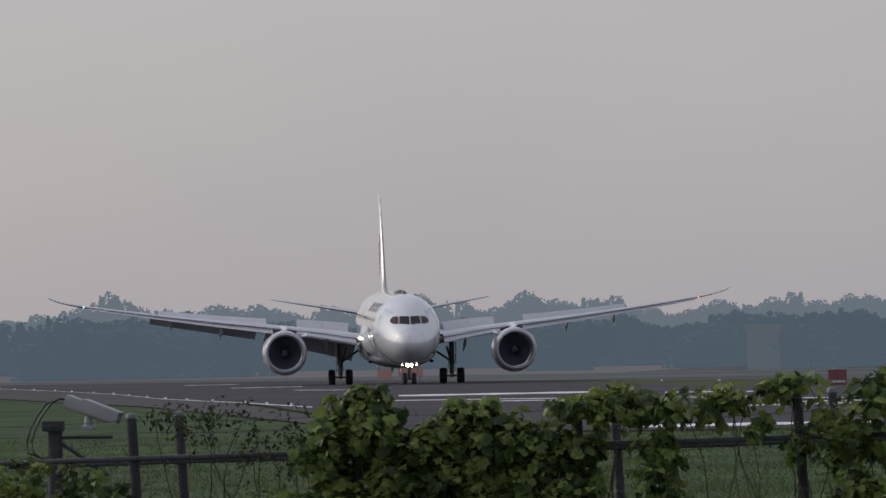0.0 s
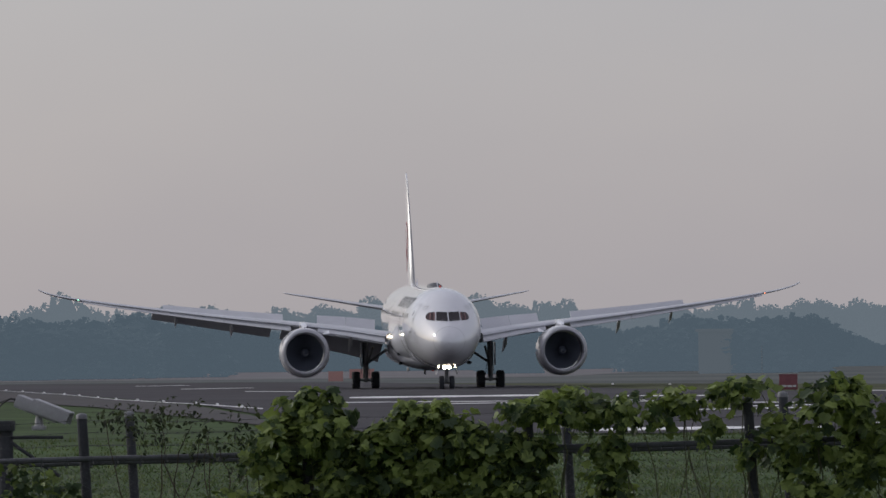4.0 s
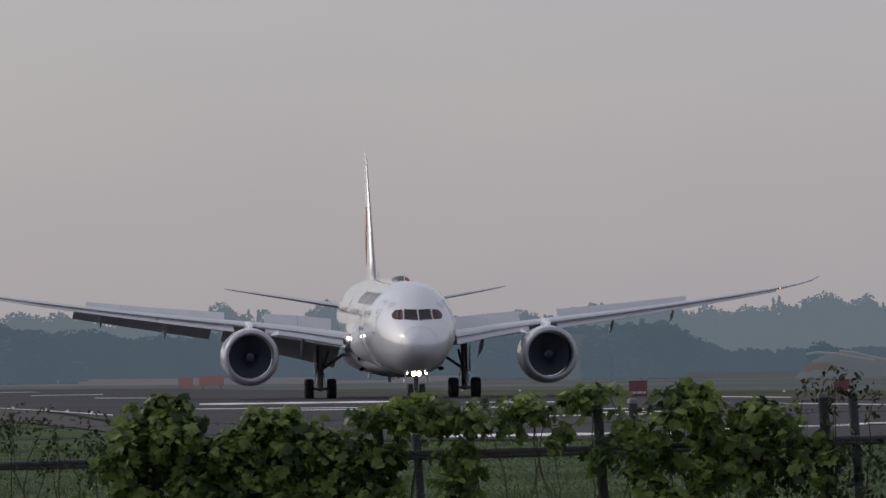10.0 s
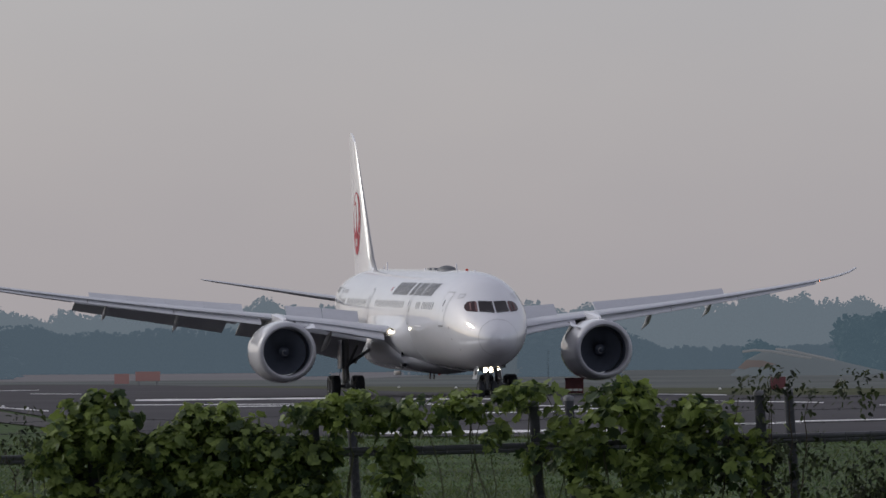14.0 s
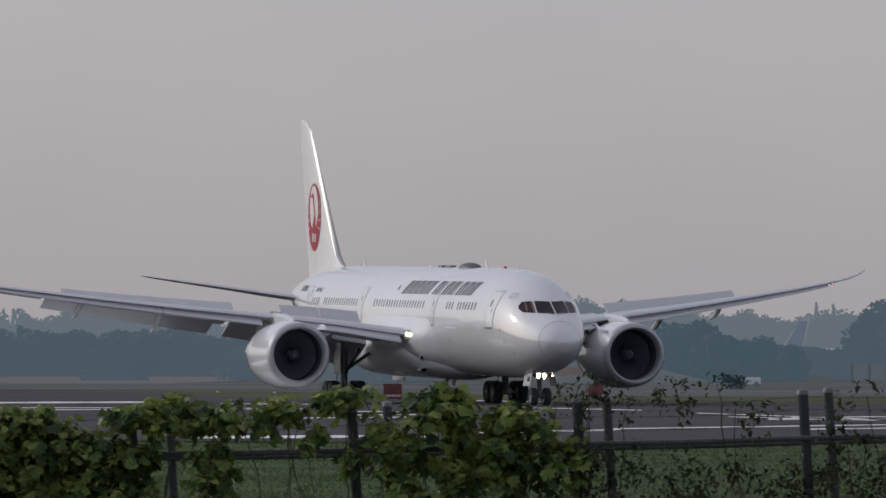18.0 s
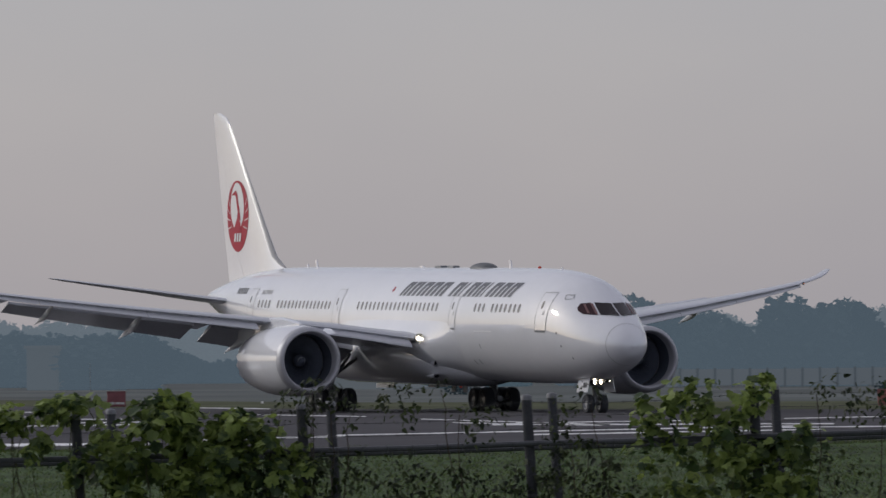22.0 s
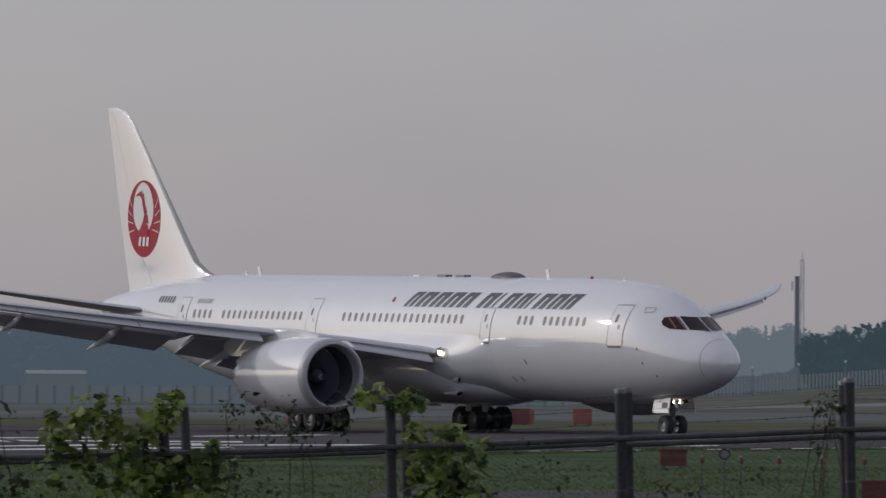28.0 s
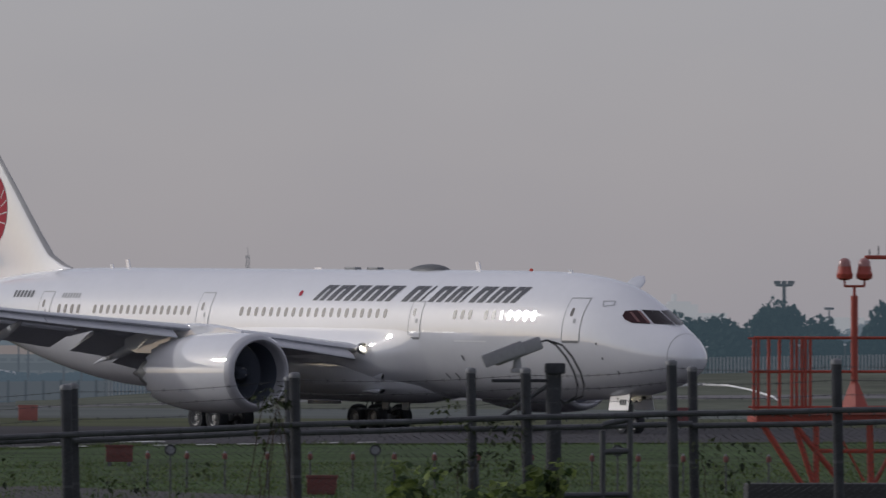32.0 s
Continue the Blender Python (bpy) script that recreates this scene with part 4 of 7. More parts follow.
# ram air scoops low on the front of the fairing: a rounded hood, the shade in its mouth drawn as a dark face
for side in (-1, 1):
    for x0, y0, z0, ln, w, h in ((10.7, 2.76, 2.9, 1.0, 0.13, 0.22), (10.4, 2.60, 2.15, 1.6, 0.20, 0.14)):
        bm = bmesh.new()
        rings = []
        for k in range(7):
            f = k / 6
            g = (1 - f ** 1.6) * 0.94 + 0.06
            rings.append([(x0 - ln * f + 0.12 * math.sin(a), side * (y0 + w * g * math.cos(a)), z0 + h * g * math.sin(a)) for a in (2 * math.pi * i / 14 for i in range(14))])
        loft(bm, rings, True, False, True)
        bmesh.ops.recalc_face_normals(bm, faces=bm.faces)
        scoop = apart("air_scoop", bm, M["grey_paint"])
        bm = bmesh.new()
        mouth = [(x0 + 0.008 + 0.12 * math.sin(a), side * (y0 + 0.66 * w * math.cos(a)), z0 + 0.62 * h * math.sin(a)) for a in (2 * math.pi * i / 14 for i in range(14))]
        add_faces(bm, mouth, [tuple(range(14))])
        apart("scoop_mouth", bm, M["tyre"], scoop)
    # the smooth shoulder where the wing's leading edge runs into the body: a swelling of the skin
    bm = bmesh.new()
    rows = []
    for k in range(49):
        x = 14.2 - 20.2 * k / 48
        swell = 0.66 * ease((14.2 - x) / 4.6) * ease((x + 6.0) / 11.0)
        row = []
        for i in range(33):
            a = 6 - 76 * i / 32
            g = ease((6 - a) / 26) * ease((a + 70) / 42)
            row.append(hull(x, 4.94 + 3.04 * math.sin(radians(a)), side, swell * g - 0.02))
        rows.append(row)
    loft(bm, rows, False)
    if side < 0:
        bmesh.ops.reverse_faces(bm, faces=bm.faces)
    apart("wing_root_shoulder", bm, M["paint"])

# ---- landing gear ----
WHEELS = []


def wheel(parent, x, y, z, r, w):
    """A wheel that turns on its axle: tyre, rim, hub."""
    bm = bmesh.new()
    spin(bm, ((-w / 2, r * 0.55), (-w / 2, r * 0.86), (-w * 0.40, r * 0.95), (-w * 0.25, r * 0.99), (0, r), (w * 0.25, r * 0.99), (w * 0.40, r * 0.95), (w / 2, r * 0.86), (w / 2, r * 0.55)), 28, "y")
    tyre = part("wheel", bm, M["tyre"], parent)
    tyre.location = (x, y, z)
    bm = bmesh.new()
    spin(bm, ((-w * 0.40, 0.02), (-w * 0.36, r * 0.22), (-w * 0.22, r * 0.26), (-w * 0.24, r * 0.46), (-w * 0.45, r * 0.52), (-w * 0.47, r * 0.57), (w * 0.47, r * 0.57), (w * 0.45, r * 0.52), (w * 0.24, r * 0.46), (w * 0.22, r * 0.26), (w * 0.36, r * 0.22), (w * 0.40, 0.02)), 24, "y")
    part("rim", bm, M["rim"], tyre)
    # dark discs drawn for the shade in the rim's holes
    bm = bmesh.new()
    for k in range(8):
        a = 2 * math.pi * k / 8
        for sg in (-1, 1):
            tube(bm, (r * 0.36 * math.cos(a), sg * w * 0.25, r * 0.36 * math.sin(a)), (r * 0.36 * math.cos(a), sg * w * 0.27, r * 0.36 * math.sin(a)), r * 0.055, n=6)
    part("rim_holes", bm, M["tyre"], tyre)
    WHEELS.append((tyre, Vector((x, y, z)), r))
    return tyre


for side in (-1, 1):
    gy = side * 4.84
    bm = bmesh.new()
    tube(bm, (0.35, gy, 0.85), (0.25, gy, 3.6), 0.21, 0.24, 14)
    tube(bm, (0.38, gy, 0.62), (0.36, gy, 1.6), 0.14, 0.14, 12)
    gear = part("main_gear_strut", bm, M["strut"], airliner, "steel main landing gear leg")
    bm = bmesh.new()
    tube(bm, (0.3, gy, 1.9), (0.3, gy - side * 1.75, 3.1), 0.10, n=8)
    tube(bm, (0.3, gy, 1.6), (2.0, gy - side * 0.5, 3.2), 0.09, n=8)
    part("side_brace", bm, M["strut"], gear)
    bm = bmesh.new()
    tube(bm, (-0.45, gy, 1.05), (0.1, gy, 1.75), 0.05, n=6)
    tube(bm, (0.9, gy, 0.95), (0.45, gy, 1.5), 0.05, n=6)
    part("torque_link", bm, M["strut"], gear)
    bm = bmesh.new()
    box(bm, -0.45, 1.25, gy - 0.15, gy + 0.15, 0.52, 0.86, 0.06)
    part("bogie_beam", bm, M["strut"], gear)
    bm = bmesh.new()
    for x in (-0.33, 1.13):
        tube(bm, (x, gy - 0.9, 0.68), (x, gy + 0.9, 0.68), 0.09, n=10)
    part("axles", bm, M["strut"], gear)
    bm = bmesh.new()
    box(bm, -0.6, 1.0, gy + side * 0.32, gy + side * 0.38, 1.75, 3.55, 0.02)
    part("strut_door", bm, M["grey_paint"], gear)
    bm = bmesh.new()
    box(bm, -1.1, 1.6, gy - side * 3.3 - 0.04, gy - side * 3.3 + 0.04, 1.35, 1.62, 0.02)
    part("bay_door", bm, M["grey_paint"], gear)
    bm = bmesh.new()
    for dy in (-0.35, 0.35):
        polytube(bm, [(0.1, gy + dy * 0.5, 2.6), (-0.15, gy + dy * 0.7, 1.8), (-0.3, gy + dy, 1.0)], 0.025, 6)
    part("hydraulic_hoses", bm, M["tyre"], gear)
    for x in (-0.33, 1.13):
        for dy in (-0.755, 0.755):
            wheel(airliner, x, gy + dy, 0.68, 0.68, 0.54)

bm = bmesh.new()
tube(bm, (25.78, 0, 0.55), (25.6, 0, 2.3), 0.13, 0.15, 14)
tube(bm, (25.78, -0.42, 0.51), (25.78, 0.42, 0.51), 0.07, n=10)
nose_gear = part("nose_gear_strut", bm, M["strut"], airliner, "nose landing gear leg with lamps")
bm = bmesh.new()
tube(bm, (25.7, 0, 1.5), (24.2, 0, 2.2), 0.08, n=8)
tube(bm, (25.95, 0, 0.9), (25.95, 0, 1.4), 0.05, n=6)
part("drag_brace", bm, M["strut"], nose_gear)
bm = bmesh.new()
box(bm, 25.7, 25.84, -0.72, 0.72, 1.62, 1.70, 0.02)
part("lamp_bracket", bm, M["strut"], nose_gear)
for y, z, r in ((-0.17, 1.64, 0.15), (0.17, 1.64, 0.15), (-0.60, 1.68, 0.07), (0.60, 1.68, 0.07)):
    # deep round housings, the lens well back in each
    bm = bmesh.new()
    spin(bm, ((25.72, 0.03), (25.75, r * 0.9), (25.82, r), (26.29, r), (26.29, r * 0.955), (25.82, r * 0.955)), 18)
    bmesh.ops.translate(bm, vec=(0, y, z), verts=bm.verts)
    hous = part("taxi_lamp", bm, M["tyre"], nose_gear)
    bm = bmesh.new()
    spin(bm, ((25.95, 0.001), (25.95, r * 0.95)), 18)
    bmesh.ops.translate(bm, vec=(0, y, z), verts=bm.verts)
    part("lamp_lens", bm, M["lamp_on"], hous)
for side in (-1, 1):
    bm = bmesh.new()
    loft(bm, [[(x, side * 0.62, 1.88), (x, side * 0.66, 1.88), (x, side * 0.80, 1.12), (x, side * 0.76, 1.12)] for x in (26.6, 25.2)])
    bmesh.ops.recalc_face_normals(bm, faces=bm.faces)
    door = part("nose_gear_door", bm, M["paint"], nose_gear)
    for k in range(3):
        bm = bmesh.new()
        box(bm, 26.0 + 0.16 * k, 26.1 + 0.16 * k, side * 0.755 - 0.012, side * 0.755 + 0.012, 1.36, 1.62)
        for v in bm.verts:
            v.co.y += side * (1.49 - v.co.z) * 0.18
        part("door_marking_bar", bm, M["letter"], door)
    wheel(airliner, 25.78, side * 0.38, 0.51, 0.51, 0.36)
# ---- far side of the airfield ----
# no lamps here: each material's glow stands for the haze before it
M["wood_far"] = haze_glow("far_wood_in_haze", (0.030, 0.040, 0.042), (0.165, 0.203, 0.240), 0.72)
M["wood_mid"] = haze_glow("dark_wood_in_haze", (0.018, 0.025, 0.024), (0.073, 0.101, 0.129), 0.93)
M["wood_near"] = haze_glow("hazed_dark_trees", (0.018, 0.028, 0.022), (0.050, 0.086, 0.122), 0.17)
M["wood_green"] = haze_glow("hazed_green_trees", (0.018, 0.027, 0.021), (0.036, 0.056, 0.071), 1.0)
# walls, steel and paint below also carry haze as emission
M["far_wall"] = haze_glow("hazed_grey_wall", (0.060, 0.066, 0.072), (0.13, 0.155, 0.18), 0.55)
M["far_mast"] = haze_glow("hazed_mast_steel", (0.03, 0.033, 0.038), (0.075, 0.092, 0.112), 0.85)
M["far_bays"] = haze_glow("far_shaded_bays", (0.04, 0.043, 0.05), (0.115, 0.140, 0.162), 0.78)
M["far_dark"] = haze_glow("hazed_dark_steel", (0.03, 0.035, 0.04), (0.085, 0.105, 0.125), 0.62)
M["far_haze"] = haze_glow("pale_haze_blue", (0.05, 0.055, 0.06), (0.35, 0.362, 0.385), 0.9)
M["far_kerb"] = haze_glow("hazed_pale_kerb", (0.20, 0.20, 0.20), (0.2, 0.21, 0.22), 0.4)
M["far_earth"] = haze_glow("hazed_bare_earth", (0.085, 0.066, 0.060), (0.12, 0.11, 0.11), 0.45)
M["hazy_pane"] = haze_glow("hazy_far_panes", (0.05, 0.055, 0.06), (0.32, 0.335, 0.36), 0.86)
M["hazy_bank"] = haze_glow("hazy_grass_bank", (0.040, 0.048, 0.048), (0.105, 0.122, 0.140), 0.62)
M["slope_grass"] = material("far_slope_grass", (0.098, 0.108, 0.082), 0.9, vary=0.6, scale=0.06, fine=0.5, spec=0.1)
M["hut"] = haze_glow("hazy_pale_hut", (0.035, 0.038, 0.04), (0.095, 0.118, 0.140), 0.85)
M["far_pale"] = haze_glow("hazy_concrete", (0.05, 0.052, 0.055), (0.125, 0.150, 0.172), 0.85)
M["far_roof"] = haze_glow("hazed_tan_roof", (0.17, 0.145, 0.135), (0.24, 0.215, 0.21), 0.75)
M["far_white"] = haze_glow("hazed_white_paint", (0.26, 0.27, 0.29), (0.27, 0.29, 0.32), 0.4)
M["far_blue"] = haze_glow("hazed_blue_paint", (0.04, 0.06, 0.11), (0.16, 0.20, 0.25), 0.6)
M["far_red"] = haze_glow("hazed_red_paint", (0.16, 0.06, 0.06), (0.2, 0.14, 0.14), 0.4)
rng = random.Random(7)


def crown(bm, cx, cz, w, h, n, size, r=rng, pointed=False):
    """A crown of many small leafy shards with an uneven outline, in the tree's own space."""
    verts, faces = [], []
    lobes = [(r.uniform(-0.32, 0.32), r.uniform(-0.3, 0.3), r.uniform(0.12, 0.78), r.uniform(0.20, 0.36)) for _ in range(12)]
    for _ in range(n):
        lx, ly, lz, lr = r.choice(lobes)
        if pointed:
            z = r.random() ** 1.3
            rad = 0.5 * (1 - z) ** 0.8 * r.random() ** 0.5
            a = r.uniform(0, 6.283)
            p = Vector((rad * math.cos(a) * w, rad * math.sin(a) * w, z * h))
        else:
            d = Vector((r.gauss(0, 1), r.gauss(0, 1), r.gauss(0, 1))).normalized() * lr * r.random() ** 0.35
            p = Vector(((lx + d.x) * w, (ly + d.y) * w, max(0.0, lz + d.z) * h * 0.92))
        u = Vector((r.gauss(0, 1), r.gauss(0, 1), r.gauss(0, 1))).normalized()
        v = u.orthogonal().normalized()
        s = size * r.uniform(0.5, 1.3)
        b = len(verts)
        c = Vector((cx, 0, cz)) + p
        verts += [c + s * u, c + s * 0.7 * v, c - s * u * 0.8, c - s * 0.8 * v]
        faces.append((b, b + 1, b + 2, b + 3))
    add_faces(bm, verts, faces)


def tree_thing(name, label, h, w, mat, seed, pointed=False, n=700):
    r = random.Random(seed)
    t = thing(name, label, "tree")
    bm = bmesh.new()
    polytube(bm, [(0, 0, 0), (0.1, 0, h * 0.3), (-0.1, 0.1, h * 0.7)], [0.03 * h, 0.022 * h, 0.008 * h], 6)
    for k in range(5):
        a = 1.3 * k
        polytube(bm, [(0, 0, h * (0.25 + 0.07 * k)), (w * 0.2 * math.cos(a), w * 0.2 * math.sin(a), h * (0.42 + 0.08 * k))], [0.012 * h, 0.004 * h], 5)
    part("trunk", bm, mat, t)
    bm = bmesh.new()
    crown(bm, 0, -0.02 * h, w, h * 1.02, n, 0.048 * h, r, pointed)
    part("crown", bm, mat, t, smooth=False)
    return t


# the far woods, one continuous edge along the horizon
def wood(name, dist, az0, az1, el, rough, mat, label, step, seed, size, dense):
    """Overlapping crowns, mostly rounded, some pointed, whose tops follow an uneven skyline."""
    r = random.Random(seed)
    verts, faces = [], []
    az = az0
    while az < az1:
        swell = noise.noise(Vector((az * 1.9, seed, 0.2))) + 0.6 * noise.noise(Vector((az * 6.1, seed, 4.7)))
        top = 2.256 + dist * math.tan(radians(el(az) * (1 + rough * swell) * r.uniform(0.90, 1.03)))
        peak = r.random() < 0.28
        w = r.uniform(0.7, 1.5) * step * dist * 0.0175 * (1.1 if peak else 1.9)
        c = spot(az, dist + r.uniform(-40, 40))
        for _ in range(dense):
            z = r.random() ** 0.75
            half = w * ((1 - z) ** 0.75 if peak else math.sqrt(max(0.0, 1 - max(0.0, (z - 0.45) / 0.55) ** 2)))
            u = r.uniform(-1, 1)
            p = Vector((c.x + u * half, c.y - 5 * math.sqrt(1 - u * u) + r.uniform(-1, 1), top * z * (1 + 0.03 * r.uniform(-1, 1))))
            s = size * r.uniform(0.5, 1.3)
            t = r.uniform(-0.7, 0.7)
            b = len(verts)
            verts += [(p.x - s, p.y, p.z - t * s), (p.x + t * s, p.y - 0.3 * s, p.z - 0.9 * s), (p.x + s, p.y, p.z + t * s), (p.x - t * s, p.y + 0.5 * s, p.z + s)]
            faces.append((b, b + 1, b + 2, b + 3))
        # the closed heart of the crown
        b = len(verts)
        k = 9
        verts += [(c.x - w * 0.93, c.y + 4, -1), (c.x + w * 0.93, c.y + 4, -1)]
        for i in range(k):
            a = math.pi * i / (k - 1)
            if peak:
                q = i / (k - 1) * 2 - 1
                verts.append((c.x - q * w * 0.9, c.y + 4, top * 0.92 * (1 - abs(q)) ** 1.2))
            else:
                verts.append((c.x + w * 0.93 * math.cos(a), c.y + 4, top * (0.43 + 0.53 * math.sin(a))))
        faces.append(tuple(range(b, b + 2 + k)))
        az += step * r.uniform(0.6, 1.2)
    me = bpy.data.meshes.new(name)
    me.from_pydata([tuple(v) for v in verts], [], faces)
    me.materials.append(mat)
    return tagged(new(name, me), label, "woods", kind="stuff")


far_el = curve_of(((-20, 0.46), (-16, 0.47), (-14, 0.44), (-12, 0.46), (-10, 0.42), (-8.6, 0.48), (-7.6, 0.50), (-6, 0.42), (-4, 0.45), (-2, 0.52), (-0.5, 0.53), (1, 0.5), (3, 0.55), (4.2, 0.58), (5, 0.5), (7, 0.45), (10, 0.4)))
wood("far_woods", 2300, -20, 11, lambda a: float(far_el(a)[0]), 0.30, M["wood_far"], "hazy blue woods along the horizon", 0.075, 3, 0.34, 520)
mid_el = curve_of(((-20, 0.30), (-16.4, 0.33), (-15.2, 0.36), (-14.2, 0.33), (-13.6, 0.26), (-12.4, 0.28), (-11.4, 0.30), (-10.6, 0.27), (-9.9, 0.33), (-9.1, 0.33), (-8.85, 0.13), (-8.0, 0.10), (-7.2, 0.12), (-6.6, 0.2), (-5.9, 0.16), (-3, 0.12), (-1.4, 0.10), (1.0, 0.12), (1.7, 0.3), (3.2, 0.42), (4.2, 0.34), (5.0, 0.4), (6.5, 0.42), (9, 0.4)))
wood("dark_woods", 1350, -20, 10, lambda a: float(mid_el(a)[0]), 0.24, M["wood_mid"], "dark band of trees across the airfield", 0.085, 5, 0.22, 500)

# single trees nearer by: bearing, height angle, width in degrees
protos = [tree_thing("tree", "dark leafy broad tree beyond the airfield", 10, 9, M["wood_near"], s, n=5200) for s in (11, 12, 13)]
# the same trees recoloured, with differing haze put into their glow
HAZIER = []
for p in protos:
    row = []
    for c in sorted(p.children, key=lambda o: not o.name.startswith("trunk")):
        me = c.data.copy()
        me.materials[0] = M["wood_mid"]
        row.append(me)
    HAZIER.append(row)
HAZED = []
M["wood_tree"] = haze_glow("hazy_single_trees", (0.018, 0.026, 0.023), (0.060, 0.092, 0.118), 0.9)
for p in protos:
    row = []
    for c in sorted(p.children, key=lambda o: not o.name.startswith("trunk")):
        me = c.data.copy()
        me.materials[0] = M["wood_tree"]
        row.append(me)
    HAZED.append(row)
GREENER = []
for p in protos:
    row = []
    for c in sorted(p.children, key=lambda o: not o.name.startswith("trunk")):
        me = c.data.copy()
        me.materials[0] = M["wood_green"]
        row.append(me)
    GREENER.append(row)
stand = [(-15.9, 0.37, 0.7), (-15.3, 0.39, 0.7), (-14.7, 0.38, 0.7), (-11.75, 0.33, 0.5), (-10.45, 0.31, 0.5), (-9.75, 0.34, 0.6), (-9.3, 0.37, 0.6), (-7.8, 0.20, 0.24), (-7.0, 0.36, 0.35), (-6.82, 0.42, 0.4), (-6.6, 0.35, 0.36), (-6.4, 0.25, 0.3), (-6.05, 0.20, 0.25),
         (-5.40, 0.55, 0.42), (-5.22, 0.64, 0.5), (-4.95, 0.65, 0.5), (-4.68, 0.58, 0.5), (-4.42, 0.54, 0.5), (-4.2, 0.44, 0.4), (-3.78, 0.52, 0.5), (-3.55, 0.64, 0.55), (-3.30, 0.66, 0.55), (-3.08, 0.54, 0.45), (-2.62, 0.42, 0.25), (-2.45, 0.22, 0.3), (-0.95, 0.14, 0.35), (-0.7, 0.12, 0.3),
         (1.7, 0.55, 0.4), (1.95, 0.66, 0.45), (2.15, 0.68, 0.4), (2.33, 0.77, 0.34), (2.52, 0.72, 0.4), (2.72, 0.60, 0.36), (2.95, 0.56, 0.4), (3.15, 0.60, 0.4), (3.4, 0.52, 0.4), (4.6, 0.55, 0.45), (4.85, 0.56, 0.4), (5.1, 0.63, 0.4), (5.32, 0.66, 0.4), (5.55, 0.64, 0.4), (5.78, 0.76, 0.36), (5.95, 0.74, 0.34), (5.45, 0.66, 0.4), (6.05, 0.60, 0.36), (6.15, 0.50, 0.36), (6.3, 0.46, 0.42), (6.5, 0.45, 0.42), (6.72, 0.78, 0.3), (7.0, 0.78, 0.4)]
for k, (az, el, wide) in enumerate(stand):
    d = 880 + 37 * (k % 5)
    h = 2.256 + d * math.tan(radians(el))
    w = d * radians(wide) * 1.45
    src = protos[k % 3]
    m = Matrix.Translation(spot(az, d)) @ Matrix.Rotation(1.7 * k, 4, "Z")
    if k < 3:
        ob = src
        ob.matrix_basis = m @ Matrix.Diagonal((w / 9, w / 9, h / 10, 1))
    else:
        ob = copy_thing(src, m)
        ob.scale = (w / 9, w / 9, h / 10)
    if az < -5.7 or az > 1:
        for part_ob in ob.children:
            part_ob.data = (HAZIER if az < -8.5 else HAZED if az < 0 else GREENER)[k % 3][0 if part_ob.name.startswith("trunk") else 1]
    tagged(ob, group="trees beyond the airfield")

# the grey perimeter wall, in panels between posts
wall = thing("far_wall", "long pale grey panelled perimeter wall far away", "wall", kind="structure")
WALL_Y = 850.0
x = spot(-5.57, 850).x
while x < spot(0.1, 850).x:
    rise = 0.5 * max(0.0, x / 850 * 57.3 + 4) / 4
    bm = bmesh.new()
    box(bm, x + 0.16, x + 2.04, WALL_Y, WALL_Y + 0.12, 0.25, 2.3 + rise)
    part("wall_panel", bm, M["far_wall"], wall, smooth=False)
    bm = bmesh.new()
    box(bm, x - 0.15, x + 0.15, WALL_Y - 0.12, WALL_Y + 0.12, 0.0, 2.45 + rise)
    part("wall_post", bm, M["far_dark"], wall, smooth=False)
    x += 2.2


def slope_z(az):
    """Height of the grassy slope's crest under the palisade."""
    return 0.3 + 2.7 * min(1.0, max(0.0, (az + 0.4) / 2.6)) + 0.26 * max(0.0, az - 2.2)


# a grassy slope that rises towards the palisade
slope = thing("grass_slope", "long grassy slope below a far palisade", "slope", kind="structure")
bm = bmesh.new()
rings = []
for k in range(30):
    az = -0.6 + 9.6 * k / 29
    x = spot(az, 850).x
    rings.append([(x * 0.72, 610, -0.3), (x * 0.86, 735, slope_z(az) * 0.42), (x, 846, slope_z(az)), (x * 1.02, 870, slope_z(az)), (x * 1.05, 895, -0.3)])
loft(bm, rings)
bmesh.ops.recalc_face_normals(bm, faces=bm.faces)
part("slope_body", bm, M["slope_grass"], slope)
# a pale service track along the foot of the slope
bm = bmesh.new()
rings = []
for k in range(30):
    az = -0.6 + 9.6 * k / 29
    x = spot(az, 850).x
    row = []
    for f in (0.62, 0.80):
        row.append((x * (0.72 + 0.14 * f), 610 + 125 * f, -0.3 + (slope_z(az) * 0.42 + 0.3) * f + 0.03))
    rings.append(row)
loft(bm, rings, False)
bmesh.ops.recalc_face_normals(bm, faces=bm.faces)
part("service_track", bm, M["far_apron"], slope)
